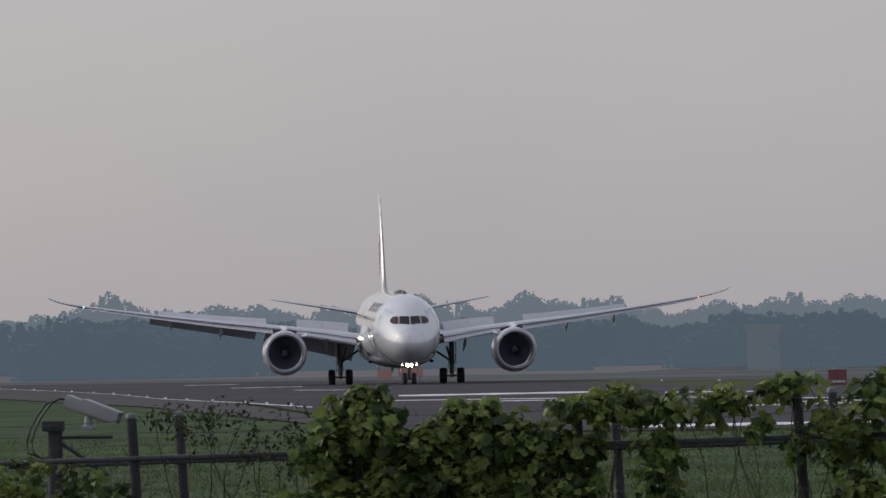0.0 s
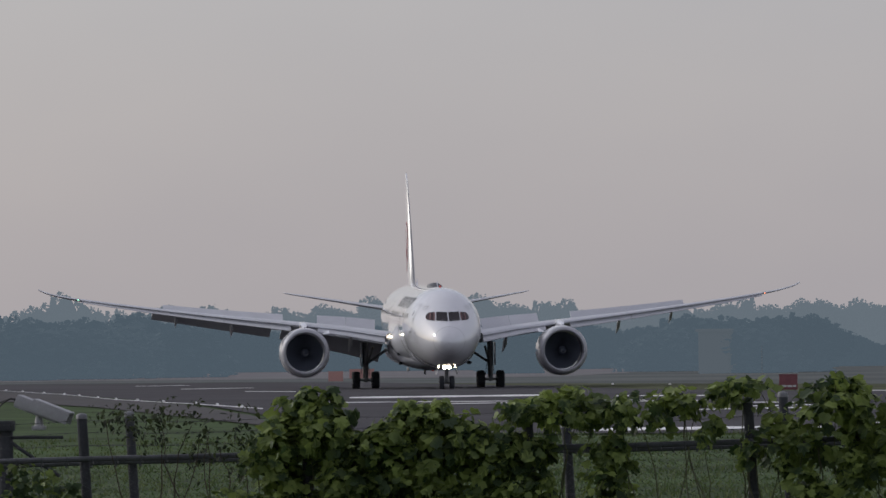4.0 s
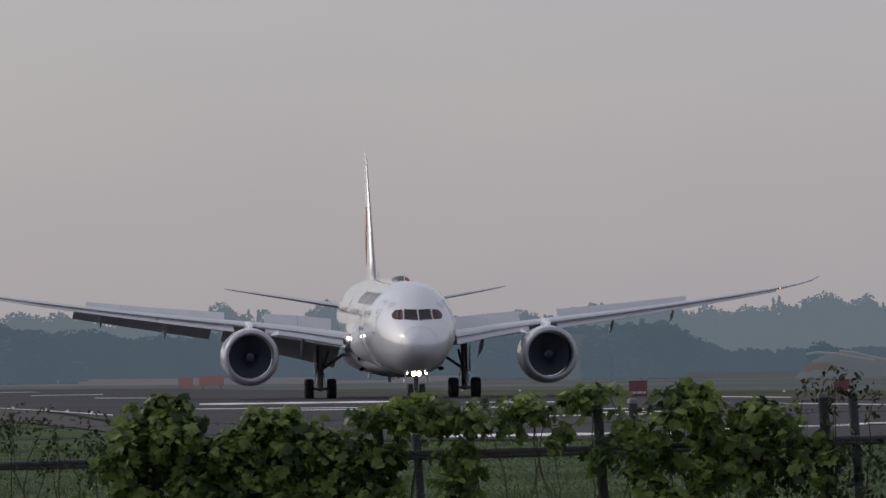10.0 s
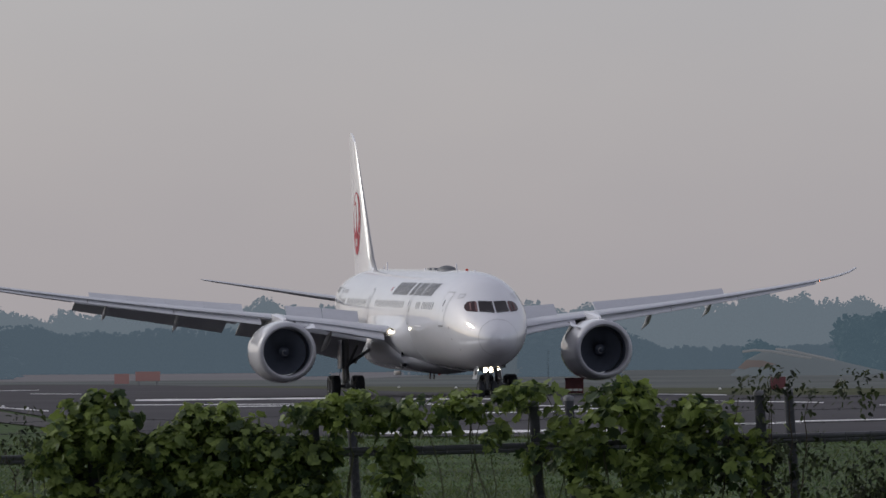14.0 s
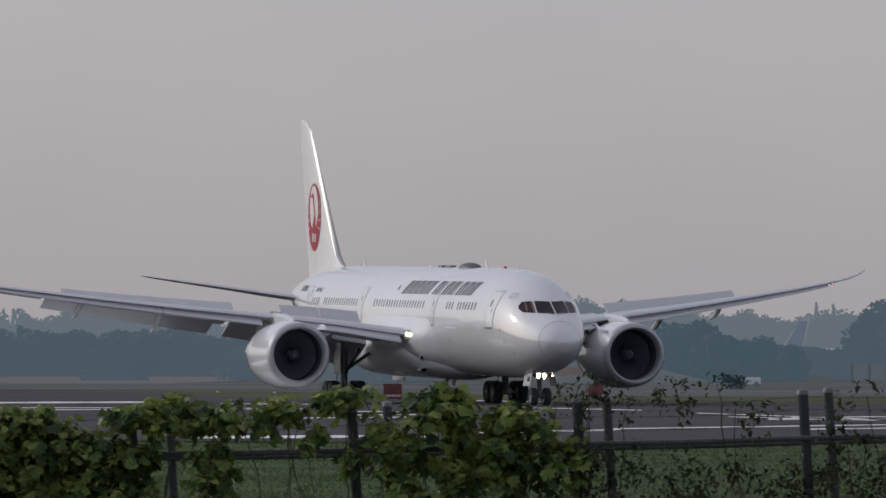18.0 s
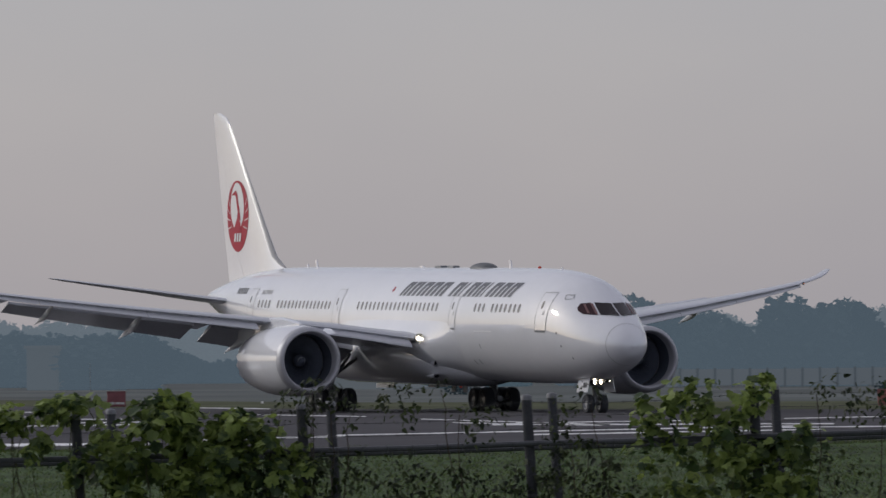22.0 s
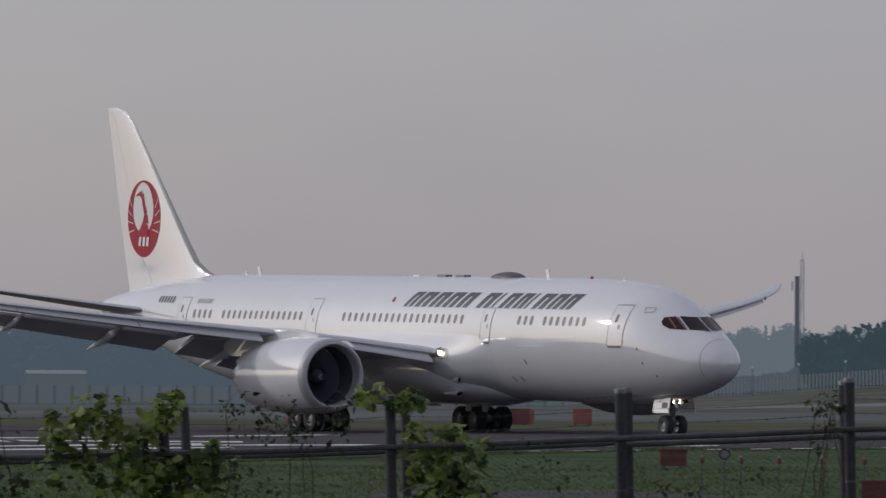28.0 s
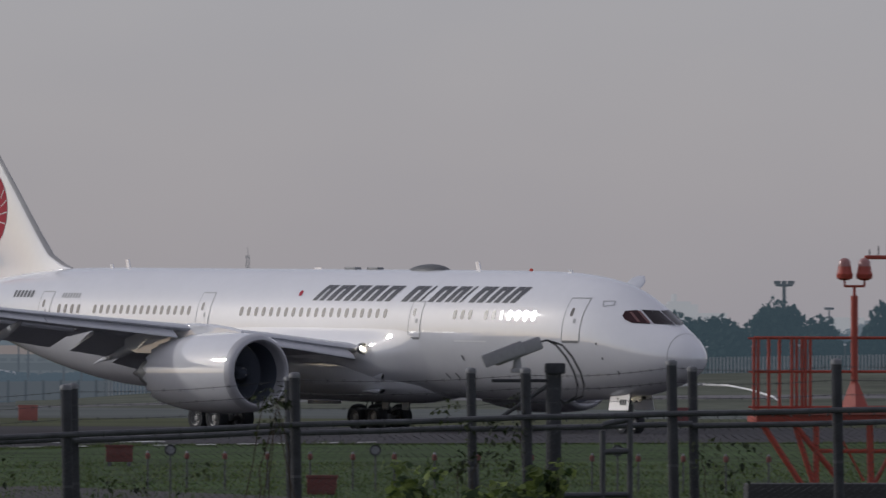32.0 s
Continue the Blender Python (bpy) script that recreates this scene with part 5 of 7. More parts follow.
# the palisade of upright slats with small lamps on its posts
palisade = thing("palisade_fence", "pale grey upright slatted palisade on a slope", "fence", kind="structure")
bm = bmesh.new()
box(bm, -0.11, 0.11, -0.03, 0.03, 0.0, 2.05)
# the slats' glow is haze, added to their pale grey
M["palisade"] = haze_glow("hazed_palisade_slats", (0.17, 0.175, 0.185), (0.17, 0.19, 0.21), 0.35)
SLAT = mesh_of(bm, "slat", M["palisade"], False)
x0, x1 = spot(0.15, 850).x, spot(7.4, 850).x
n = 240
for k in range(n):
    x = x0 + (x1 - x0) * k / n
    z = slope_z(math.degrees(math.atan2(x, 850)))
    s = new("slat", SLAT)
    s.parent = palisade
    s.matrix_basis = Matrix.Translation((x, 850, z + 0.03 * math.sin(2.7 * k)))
    if k % 13 == 0:
        bm = bmesh.new()
        tube(bm, (x, 849.6, z - 1.0), (x, 849.6, z + 3.2), 0.09, 0.07, 6)
        post = part("fence_lamp_post", bm, M["far_dark"], palisade)
        bm = bmesh.new()
        spin(bm, ((z + 3.2, 0.05), (z + 3.25, 0.16), (z + 3.42, 0.16), (z + 3.5, 0.03)), 10, "z", True)
        bmesh.ops.translate(bm, vec=(x, 849.6, 0), verts=bm.verts)
        part("lamp_globe", bm, M["far_white"], post)
        bm = bmesh.new()
        xn = min(x1, x + (x1 - x0) * 13 / n)
        zn = slope_z(math.degrees(math.atan2(xn, 850)))
        for h in (0.35, 1.75):
            tube(bm, (x, 850.06, z + h), (xn, 850.06, zn + h), 0.05, n=4)
        part("fence_rail", bm, M["far_dark"], palisade)
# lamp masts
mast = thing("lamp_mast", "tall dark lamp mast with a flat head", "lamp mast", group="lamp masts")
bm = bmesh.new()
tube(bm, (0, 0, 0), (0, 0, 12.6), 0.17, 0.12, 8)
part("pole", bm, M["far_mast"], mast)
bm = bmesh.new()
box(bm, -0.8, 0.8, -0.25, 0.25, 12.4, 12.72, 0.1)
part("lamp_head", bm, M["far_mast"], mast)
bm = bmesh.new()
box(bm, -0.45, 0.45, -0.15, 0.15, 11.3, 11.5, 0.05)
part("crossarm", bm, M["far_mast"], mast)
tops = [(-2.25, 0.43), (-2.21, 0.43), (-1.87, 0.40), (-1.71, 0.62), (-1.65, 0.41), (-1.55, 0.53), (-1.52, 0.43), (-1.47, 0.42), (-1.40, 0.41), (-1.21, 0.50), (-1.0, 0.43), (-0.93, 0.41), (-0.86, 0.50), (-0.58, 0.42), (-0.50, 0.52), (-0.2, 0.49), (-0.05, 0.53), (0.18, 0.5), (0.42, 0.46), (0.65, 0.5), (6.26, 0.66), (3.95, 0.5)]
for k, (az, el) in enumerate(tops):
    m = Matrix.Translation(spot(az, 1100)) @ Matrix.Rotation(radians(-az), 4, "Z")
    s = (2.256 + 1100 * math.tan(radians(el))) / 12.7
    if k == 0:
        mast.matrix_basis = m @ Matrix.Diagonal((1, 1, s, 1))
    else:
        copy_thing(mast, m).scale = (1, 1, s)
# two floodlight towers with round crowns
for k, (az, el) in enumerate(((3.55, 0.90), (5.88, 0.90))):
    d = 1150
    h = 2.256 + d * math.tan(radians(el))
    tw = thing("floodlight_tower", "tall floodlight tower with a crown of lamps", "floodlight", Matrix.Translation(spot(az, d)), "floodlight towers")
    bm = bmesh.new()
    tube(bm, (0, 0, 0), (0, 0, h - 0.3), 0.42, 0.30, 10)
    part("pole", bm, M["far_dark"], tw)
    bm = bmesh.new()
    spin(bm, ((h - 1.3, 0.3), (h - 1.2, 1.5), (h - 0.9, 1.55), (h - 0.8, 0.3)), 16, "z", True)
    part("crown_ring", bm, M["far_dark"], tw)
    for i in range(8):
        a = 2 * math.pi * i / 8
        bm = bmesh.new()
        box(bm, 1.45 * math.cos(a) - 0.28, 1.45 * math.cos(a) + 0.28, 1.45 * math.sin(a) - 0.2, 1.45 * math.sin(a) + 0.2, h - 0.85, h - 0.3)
        part("lamp", bm, M["far_dark"], tw, smooth=False)
# a radio mast beside a stout stack
d = 1400
m0 = spot(1.32, d)
radio = thing("radio_mast", "stout grey column beside a thin lattice mast", "radio mast", Matrix.Translation(m0))
ht = 2.256 + d * math.tan(radians(1.0))
bm = bmesh.new()
tube(bm, (-0.3, 0, 0), (-0.3, 0, ht - 1), 0.55, 0.5, 10)
part("column", bm, M["far_dark"], radio)
bm = bmesh.new()
for dx in (0.45, 1.05):
    tube(bm, (dx, 0, 0), (dx, 0, ht + 2.4), 0.09, 0.07, 5)
for i in range(22):
    z = ht - 8 + i * 0.48
    tube(bm, (0.45, 0, z), (1.05, 0, z + 0.4), 0.05, n=4)
tube(bm, (0.75, 0, ht + 2), (0.75, 0, ht + 4.2), 0.05, n=4)
part("lattice", bm, M["far_dark"], radio)
bm = bmesh.new()
tube(bm, (-1.3, 0, ht - 4), (-1.3, 0, ht - 2), 0.12, n=5)
part("whip", bm, M["far_dark"], radio)


def block(name, label, az0, az1, el0, el1, d, mat, bays=0, roof=None, pane="far_dark", fascia=0.4):
    """A far building with a row of openings and a roof edge."""
    x0, x1 = spot(az0, d).x, spot(az1, d).x
    z0, z1 = max(0.0, 2.256 + d * math.tan(radians(el0))), 2.256 + d * math.tan(radians(el1))
    b = thing(name, label, "building", Matrix.Translation(((x0 + x1) / 2, d, 0)))
    w = (x1 - x0) / 2
    bm = bmesh.new()
    box(bm, -w, w, 0, 14, 0, z1 - fascia)
    part("wall_body", bm, mat, b, smooth=False)
    bm = bmesh.new()
    box(bm, -w - 0.3, w + 0.3, -0.4, 14.4, z1 - fascia, z1, 0.05)
    part("roof", bm, roof or mat, b, smooth=False)
    for k in range(bays):
        bm = bmesh.new()
        c = -w + (k + 0.5) * 2 * w / bays
        box(bm, c - 0.36 * w / bays * 2, c + 0.36 * w / bays * 2, -0.12, 0.02, z0 + (z1 - z0) * 0.2, z0 + (z1 - z0) * 0.62)
        part("window", bm, M[pane], b, smooth=False)
    return b


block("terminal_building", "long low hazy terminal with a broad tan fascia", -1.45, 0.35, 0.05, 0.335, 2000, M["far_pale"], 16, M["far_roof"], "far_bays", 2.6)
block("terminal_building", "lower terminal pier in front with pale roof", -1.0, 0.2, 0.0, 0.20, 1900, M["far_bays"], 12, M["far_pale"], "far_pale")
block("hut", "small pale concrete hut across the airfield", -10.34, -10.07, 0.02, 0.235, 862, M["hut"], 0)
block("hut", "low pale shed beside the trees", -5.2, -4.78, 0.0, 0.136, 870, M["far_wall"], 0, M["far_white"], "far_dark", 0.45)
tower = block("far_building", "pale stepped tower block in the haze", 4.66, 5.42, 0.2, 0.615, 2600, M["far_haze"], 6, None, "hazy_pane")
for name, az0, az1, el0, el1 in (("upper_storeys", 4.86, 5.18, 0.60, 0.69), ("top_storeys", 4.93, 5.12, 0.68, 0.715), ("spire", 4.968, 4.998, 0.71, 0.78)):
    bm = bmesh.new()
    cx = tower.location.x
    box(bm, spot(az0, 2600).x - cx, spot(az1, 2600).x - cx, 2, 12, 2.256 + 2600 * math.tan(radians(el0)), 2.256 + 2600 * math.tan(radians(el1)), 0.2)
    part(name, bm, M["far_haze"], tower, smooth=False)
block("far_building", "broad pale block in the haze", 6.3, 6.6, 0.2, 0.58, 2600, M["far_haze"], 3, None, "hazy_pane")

# parked aircraft far off, mostly hidden: a tail fin over a body
for az, d, h, c1, label, way, r0, r1 in ((-5.98, 1500, 17, "far_blue", "far parked aircraft with blue and white tail", 1, 6.0, 12.0), (-2.18, 1500, 17.0, "far_red", "far parked aircraft with red and white tail", -1, 7.6, 9.0), (-1.02, 1600, 13.5, "far_red", "far parked aircraft with red and white tail", -1, 6.2, 7.4)):
    pk = thing("parked_aircraft", label, "aircraft", Matrix.Translation(spot(az, d)) @ Matrix.Diagonal((way, way, 1, 1)))
    bm = bmesh.new()
    spin(bm, ((-16, 0.1), (-14, 1.1), (-8, 1.9), (10, 1.9), (18, 1.2), (24, 0.2)), 16)
    for v in bm.verts:
        v.co.z += 4.0
    part("fuselage", bm, M["far_white"], pk)
    bm = bmesh.new()
    def fin_cut(z, t):
        f = (z - 5.2) / (h - 9.2)
        x0, x1 = 16.2 + 5.6 * f, 21.4 + 2.0 * f
        return [(x0, -t, z), (x1, -t, z), (x1, t, z), (x0, t, z)]

    loft(bm, [fin_cut(5.2, 0.2), fin_cut(h - 4, 0.1)])
    bmesh.ops.translate(bm, vec=(-21, 0, 0), verts=bm.verts)
    part("tail_fin", bm, M["far_white"], pk, smooth=False)
    bm = bmesh.new()
    loft(bm, [fin_cut(r0, 0.28), fin_cut(min(r1, h - 4.5), 0.22)])
    for v in bm.verts:
        v.co.x = 20.6 + (v.co.x - 20.6) * 0.8 - 21
    part("fin_panel", bm, M[c1], pk, smooth=False)
    for wx in (-9, 2):
        bm = bmesh.new()
        tube(bm, (wx, 0, 0), (wx, 0, 2.6), 0.3, n=8)
        part("gear_leg", bm, M["far_dark"], pk)
# an earth bank with two pale curved kerbs and a bare flank
bank = thing("earth_bank", "low grassy bank with pale curved kerbs", "bank", kind="structure")
bm = bmesh.new()
rings = []
for az, top in ((-8.1, 0.3), (-8.03, 2.2), (-7.9, 3.1), (-7.7, 3.0), (-7.5, 2.4), (-7.3, 1.6), (-7.1, 0.9), (-6.9, 0.2)):
    x = spot(az, 845).x
    rings.append([(x, 833, -0.2), (x, 838, top * 0.45), (x, 843, top * 0.9), (x, 846, top), (x, 858, top), (x, 872, -0.2)])
loft(bm, rings)
bmesh.ops.recalc_face_normals(bm, faces=bm.faces)
part("bank_body", bm, M["hazy_bank"], bank)
for pts in (((-8.0, 3.0), (-7.9, 3.2), (-7.75, 3.05), (-7.6, 2.6), (-7.42, 2.15)), ((-7.72, 3.3), (-7.6, 3.15), (-7.45, 2.6), (-7.33, 2.2), (-7.22, 1.85))):
    bm = bmesh.new()
    polytube(bm, [spot(az, 843.5, z) for az, z in pts], 0.16, 6)
    part("kerb", bm, M["far_kerb"], bank)
bm = bmesh.new()
rings = []
for az, lo, hi in ((-8.04, 1.0, 1.2), (-7.98, 0.8, 2.0), (-7.85, 0.8, 1.9), (-7.72, 0.9, 1.4), (-7.66, 1.0, 1.1)):
    x = spot(az, 845).x
    rings.append([(x, 836.6, lo), (x, 838.2, hi), (x, 839.5, hi), (x, 838, lo)])
loft(bm, rings)
bmesh.ops.recalc_face_normals(bm, faces=bm.faces)
part("bare_flank", bm, M["far_earth"], bank)
# a curved white kerb on the grass
bm = bmesh.new()
polytube(bm, [spot(a, d, z) for a, d, z in ((4.75, 762, 2.15), (4.97, 767, 2.26), (5.18, 772, 2.42), (5.41, 767, 2.26), (5.6, 745, 1.75), (5.79, 700, 1.06), (5.83, 680, 0.62))], 0.17, 6)
tagged(part("white_kerb", bm, M["line"]), "curved white kerb in the grass", "kerb", kind="structure")
# low bushes and a van-sized box out on the grass
for az, d, w, h, mat in ((-6.55, 640, 2.6, 1.2, "wood_near"), (-6.4, 700, 2.0, 0.7, "far_white"), (-2.9, 560, 2.4, 1.0, "wood_near")):
    bm = bmesh.new()
    if mat == "far_white":
        box(bm, -w / 2, w / 2, -0.8, 0.8, 0.25, h + 0.3, 0.12)
        v = thing("service_van", "small white service vehicle far away", "vehicle", Matrix.Translation(spot(az, d)))
        part("body", bm, M[mat], v)
        for wx in (-0.7, 0.7):
            bm = bmesh.new()
            tube(bm, (wx, -0.85, 0.28), (wx, 0.85, 0.28), 0.28, n=10)
            part("wheels", bm, M["far_dark"], v)
    else:
        crown(bm, 0, 0, w * 1.3, h * 1.3, 300, 0.16, random.Random(3))
        bmesh.ops.translate(bm, vec=spot(az, d), verts=bm.verts)
        tagged(part("bush", bm, M[mat], smooth=False), "low dark bush on the airfield grass", "bush")
# ---- the perimeter fences before the camera ----
M["galv"] = material("weathered_galvanised_steel", (0.085, 0.088, 0.096), 0.55, 0.35, vary=0.35, scale=6, fine=60, bump=0.15)
M["post"] = material("weathered_post", (0.048, 0.050, 0.057), 0.9, 0.0, vary=0.4, scale=5, fine=50, bump=0.3)
M["cap"] = material("pale_zinc_cap", (0.17, 0.175, 0.185), 0.55, 0.2, vary=0.3, scale=12, fine=60)
M["wire"] = material("dull_fence_wire", (0.07, 0.073, 0.076), 0.6, 0.4, vary=0.3, scale=8, fine=60)
M["orange"] = material("orange_red_paint", (0.36, 0.055, 0.036), 0.5, vary=0.2, scale=2, fine=20)
# this red is paled and pinked to hold the haze before the signs
M["sign_red"] = material("hazed_red_sign", (0.20, 0.068, 0.075), 0.6, vary=0.2, scale=2, fine=15)
M["sign_pink"] = material("faded_orange_sign", (0.36, 0.125, 0.105), 0.6, vary=0.15, scale=2, fine=15)
M["dull_red"] = material("dull_brown_red_paint", (0.150, 0.048, 0.043), 0.7, vary=0.25, scale=3, fine=20)
M["housing"] = material("grey_camera_housing", (0.33, 0.33, 0.34), 0.45, vary=0.15, scale=4, fine=30)
M["pink_glass"] = material("pale_red_lamp_glass", (0.36, 0.17, 0.16), 0.2, vary=0.1, scale=10, fine=50)
M["black"] = material("black_rubber", (0.02, 0.02, 0.022), 0.6, vary=0.2, scale=8, fine=40)
M["lens_glass"] = material("pale_lens", (0.22, 0.23, 0.25), 0.25, vary=0.1, scale=10, fine=50)
YA, YB = 58.8, 60.5
# height angle of the rail, by bearing
RAIL = curve_of(((-19, -0.86), (-16.5, -0.829), (-14.1, -0.79), (-10.3, -0.735), (-7.0, -0.645), (-3.5, -0.55), (-0.7, -0.44), (2.6, -0.30), (5.94, -0.214), (9, -0.15)))


def on_line(az, el, y):
    """The place on a fence line seen at that bearing and height angle."""
    x = y * math.tan(radians(az))
    return Vector((x, y, 2.256 + math.hypot(x, y) * math.tan(radians(el))))


def rail_z(x, drop=0.0):
    az = math.degrees(math.atan2(x, YA))
    return 2.256 + math.hypot(x, YA) * math.tan(radians(float(RAIL(az)[0]))) - drop


def fence_post(parent, top, lean, r=0.046):
    """A round post with a domed cap and wire ties."""
    foot = Vector((top.x + lean * top.z, top.y, 0))
    bm = bmesh.new()
    tube(bm, foot, top, r * 1.02, r, 14)
    post = part("post", bm, M["post"], parent)
    bm = bmesh.new()
    spin(bm, ((-0.025, r * 1.10), (0.006, r * 1.10), (0.018, r * 0.9), (0.026, r * 0.4), (0.027, 0.003)), 14, "z")
    bmesh.ops.translate(bm, vec=top, verts=bm.verts)
    part("cap", bm, M["cap"], post)
    zr = rail_z(top.x)
    for z in (zr, zr - 0.45):
        bm = bmesh.new()
        c = top.lerp(foot, (top.z - z) / top.z)
        tube(bm, c - Vector((0, 0, 0.012)), c + Vector((0, 0, 0.012)), r * 1.07, n=12)
        part("clamp_band", bm, M["galv"], post)
    return post


def chain_link(bm, x0, x1, y, z0, z1f, pitch=0.075, r=0.0021):
    """Woven wires: each one zigzags upward between its neighbours."""
    n = int((x1 - x0) / pitch)
    for k in range(n):
        xa = x0 + k * pitch
        top = z1f(xa)
        z, i, pts = z0, 0, []
        while z < top:
            pts.append((xa + (pitch / 2 if i % 2 else -pitch / 2) * 1.05 + random.uniform(-0.003, 0.003), y + (0.004 if i % 2 else -0.004), z))
            z += pitch / 2 * 1.1
            i += 1
        for a, b in zip(pts, pts[1:]):
            va = [bm.verts.new((a[0] + dx, a[1] + dy, a[2])) for dx, dy in ((-r, 0), (r, -r), (r, r))]
            vb = [bm.verts.new((b[0] + dx, b[1] + dy, b[2])) for dx, dy in ((-r, 0), (r, -r), (r, r))]
            for j in range(3):
                bm.faces.new((va[j], va[(j + 1) % 3], vb[(j + 1) % 3], vb[j]))


bm = bmesh.new()
box(bm, -0.005, 0.005, -0.08, -0.02, -0.045, 0.02)
TIE = mesh_of(bm, "wire_tie", M["wire"], False)
A_TOPS = ((-19.2, -0.48), (-17.3, -0.465), (-15.386, -0.449), (-13.51, -0.43), (-11.63, -0.41), (-9.765, -0.375), (-7.864, -0.294), (-5.96, -0.226), (-4.048, -0.159), (-2.125, -0.084), (-0.183, -0.017), (1.746, 0.087), (3.698, 0.127), (4.929, 0.195), (6.32, 0.205), (8.2, 0.26))
B_TOPS = ((-18.7, -0.47), (-16.85, -0.455), (-14.985, -0.436), (-13.14, -0.5), (-11.30, -0.57), (-9.468, -0.328), (-7.616, -0.27), (-5.745, -0.21), (-3.867, -0.148), (-1.997, -0.074), (-0.12, -0.006), (1.70, 0.06), (3.235, 0.127), (5.105, 0.143), (6.95, 0.18), (8.8, 0.22))
for label, tops, y, drop in (("weathered steel chain-link fence with barbed wire and round posts", A_TOPS, YA, 0.0), ("second chain-link fence close behind with round grey posts", B_TOPS, YB, 0.05)):
    fence = thing("chain_link_fence", label, "fence")
    pts = [on_line(az, el, y) for az, el in tops]
    for k, p in enumerate(pts):
        lean = 0.055 if tops[k][0] < -8 else 0.06 if tops[k][0] < -3 else 0.02
        fence_post(fence, p, lean, 0.046 if y == YA else 0.043)
    for k in range(len(pts) - 1):
        a, b = pts[k], pts[k + 1]
        extra = drop * (1 + 1.6 * max(0, tops[k][0] + 2) / 8)
        za, zb = rail_z(a.x, extra), rail_z(b.x, extra)
        bm = bmesh.new()
        polytube(bm, [(a.x, y - 0.05, za), ((a.x + b.x) / 2, y - 0.05, (za + zb) / 2 - 0.006), (b.x, y - 0.05, zb)], 0.026, 8)
        part("top_rail", bm, M["galv"], fence)
        for i in range(9):
            tie = new("wire_tie", TIE)
            tie.parent = fence
            tie.location = (a.x + (b.x - a.x) * (i + 0.5) / 9, y, za + (zb - za) * (i + 0.5) / 9)
        if y == YA:
            for frac in (0.32, 0.62, 0.9):
                bm = bmesh.new()
                pa, pb = Vector((a.x, y, za + (a.z - za) * frac)), Vector((b.x, y, zb + (b.z - zb) * frac))
                n = 14
                wpts = [pa.lerp(pb, i / n) + Vector((0, 0, -0.035 * math.sin(math.pi * i / n) * (0.4 + 0.6 * frac))) for i in range(n + 1)]
                polytube(bm, wpts, 0.0022, 4)
                for i in range(1, n):
                    c = wpts[i]
                    tube(bm, c + Vector((-0.012, 0, -0.016)), c + Vector((0.012, 0, 0.016)), 0.0016, n=3)
                    tube(bm, c + Vector((0.012, 0, -0.016)), c + Vector((-0.012, 0, 0.016)), 0.0016, n=3)
                part("barbed_wire", bm, M["wire"], fence)
    bm = bmesh.new()
    chain_link(bm, pts[0].x, pts[-1].x, y - 0.06, 0.75, lambda x: rail_z(x, drop))
    tagged(part("wire_mesh", bm, M["wire"], fence, smooth=False), kind="stuff")

# ---- surveillance cameras on posts ----


def camera_on_post(at, flip, top_z):
    """A housing with a sun hood on a bracket, cables hanging behind."""
    t = thing("surveillance_camera", "grey outdoor surveillance camera with sun hood and hanging cables", "camera", Matrix.Translation(at) @ Matrix.Diagonal((flip, 1, 1, 1)), "surveillance cameras")
    body = Matrix.Rotation(radians(-21), 4, "Y")
    bm = bmesh.new()
    box(bm, -0.20, 0.26, -0.07, 0.07, -0.068, 0.058, 0.026)
    bmesh.ops.transform(bm, matrix=body, verts=bm.verts)
    part("housing", bm, M["housing"], t)
    bm = bmesh.new()
    box(bm, -0.285, 0.09, -0.085, 0.085, 0.058, 0.076, 0.008)
    box(bm, -0.285, 0.09, -0.088, -0.075, -0.045, 0.07, 0.004)
    box(bm, -0.285, 0.09, 0.075, 0.088, -0.045, 0.07, 0.004)
    bmesh.ops.transform(bm, matrix=body, verts=bm.verts)
    part("sun_hood", bm, M["housing"], t)
    bm = bmesh.new()
    spin(bm, ((-0.215, 0.001), (-0.215, 0.045), (-0.19, 0.05)), 16)
    bmesh.ops.transform(bm, matrix=body, verts=bm.verts)
    part("lens", bm, M["black"], t)
    bm = bmesh.new()
    tube(bm, (0.03, 0, -0.05), (0.03, 0, -0.15), 0.03, 0.045, 10)
    box(bm, -0.03, 0.09, -0.05, 0.05, -0.19, -0.15, 0.01)
    part("bracket", bm, M["housing"], t)
    for dy, reach in ((-0.02, 0.0), (0.02, 0.06)):
        bm = bmesh.new()
        polytube(bm, [(0.24, dy, 0.09), (0.30, dy, 0.105), (0.38 + reach, dy, 0.06), (0.47 + reach, dy, -0.05), (0.54 + reach, dy, -0.18), (0.575 + reach, dy, -0.30), (0.56 + reach, dy, -0.40), (0.46, dy, -0.46), (0.40, dy, -0.42)], 0.009, 6)
        part("cable", bm, M["black"], t)
    bm = bmesh.new()
    tube(bm, (0.36, 0.02, -at.z), (0.36, 0.02, -0.12), 0.075, 0.07, 12)
    box(bm, 0.28, 0.46, -0.09, 0.09, -0.2, -0.1, 0.02)
    part("support_post", bm, M["post"], t)
    bm = bmesh.new()
    tube(bm, (-0.16, 0, -0.62), (0.34, 0, -0.28), 0.02, n=6)
    tube(bm, (-0.2, 0, -0.26), (0.34, 0, -0.26), 0.016, n=6)
    part("brace", bm, M["post"], t)
    return t


camera_on_post(on_line(3.60, 0.285, 60.9), 1, 2.4)
camera_on_post(on_line(-15.72, -0.39, 60.9), -1, 1.8)
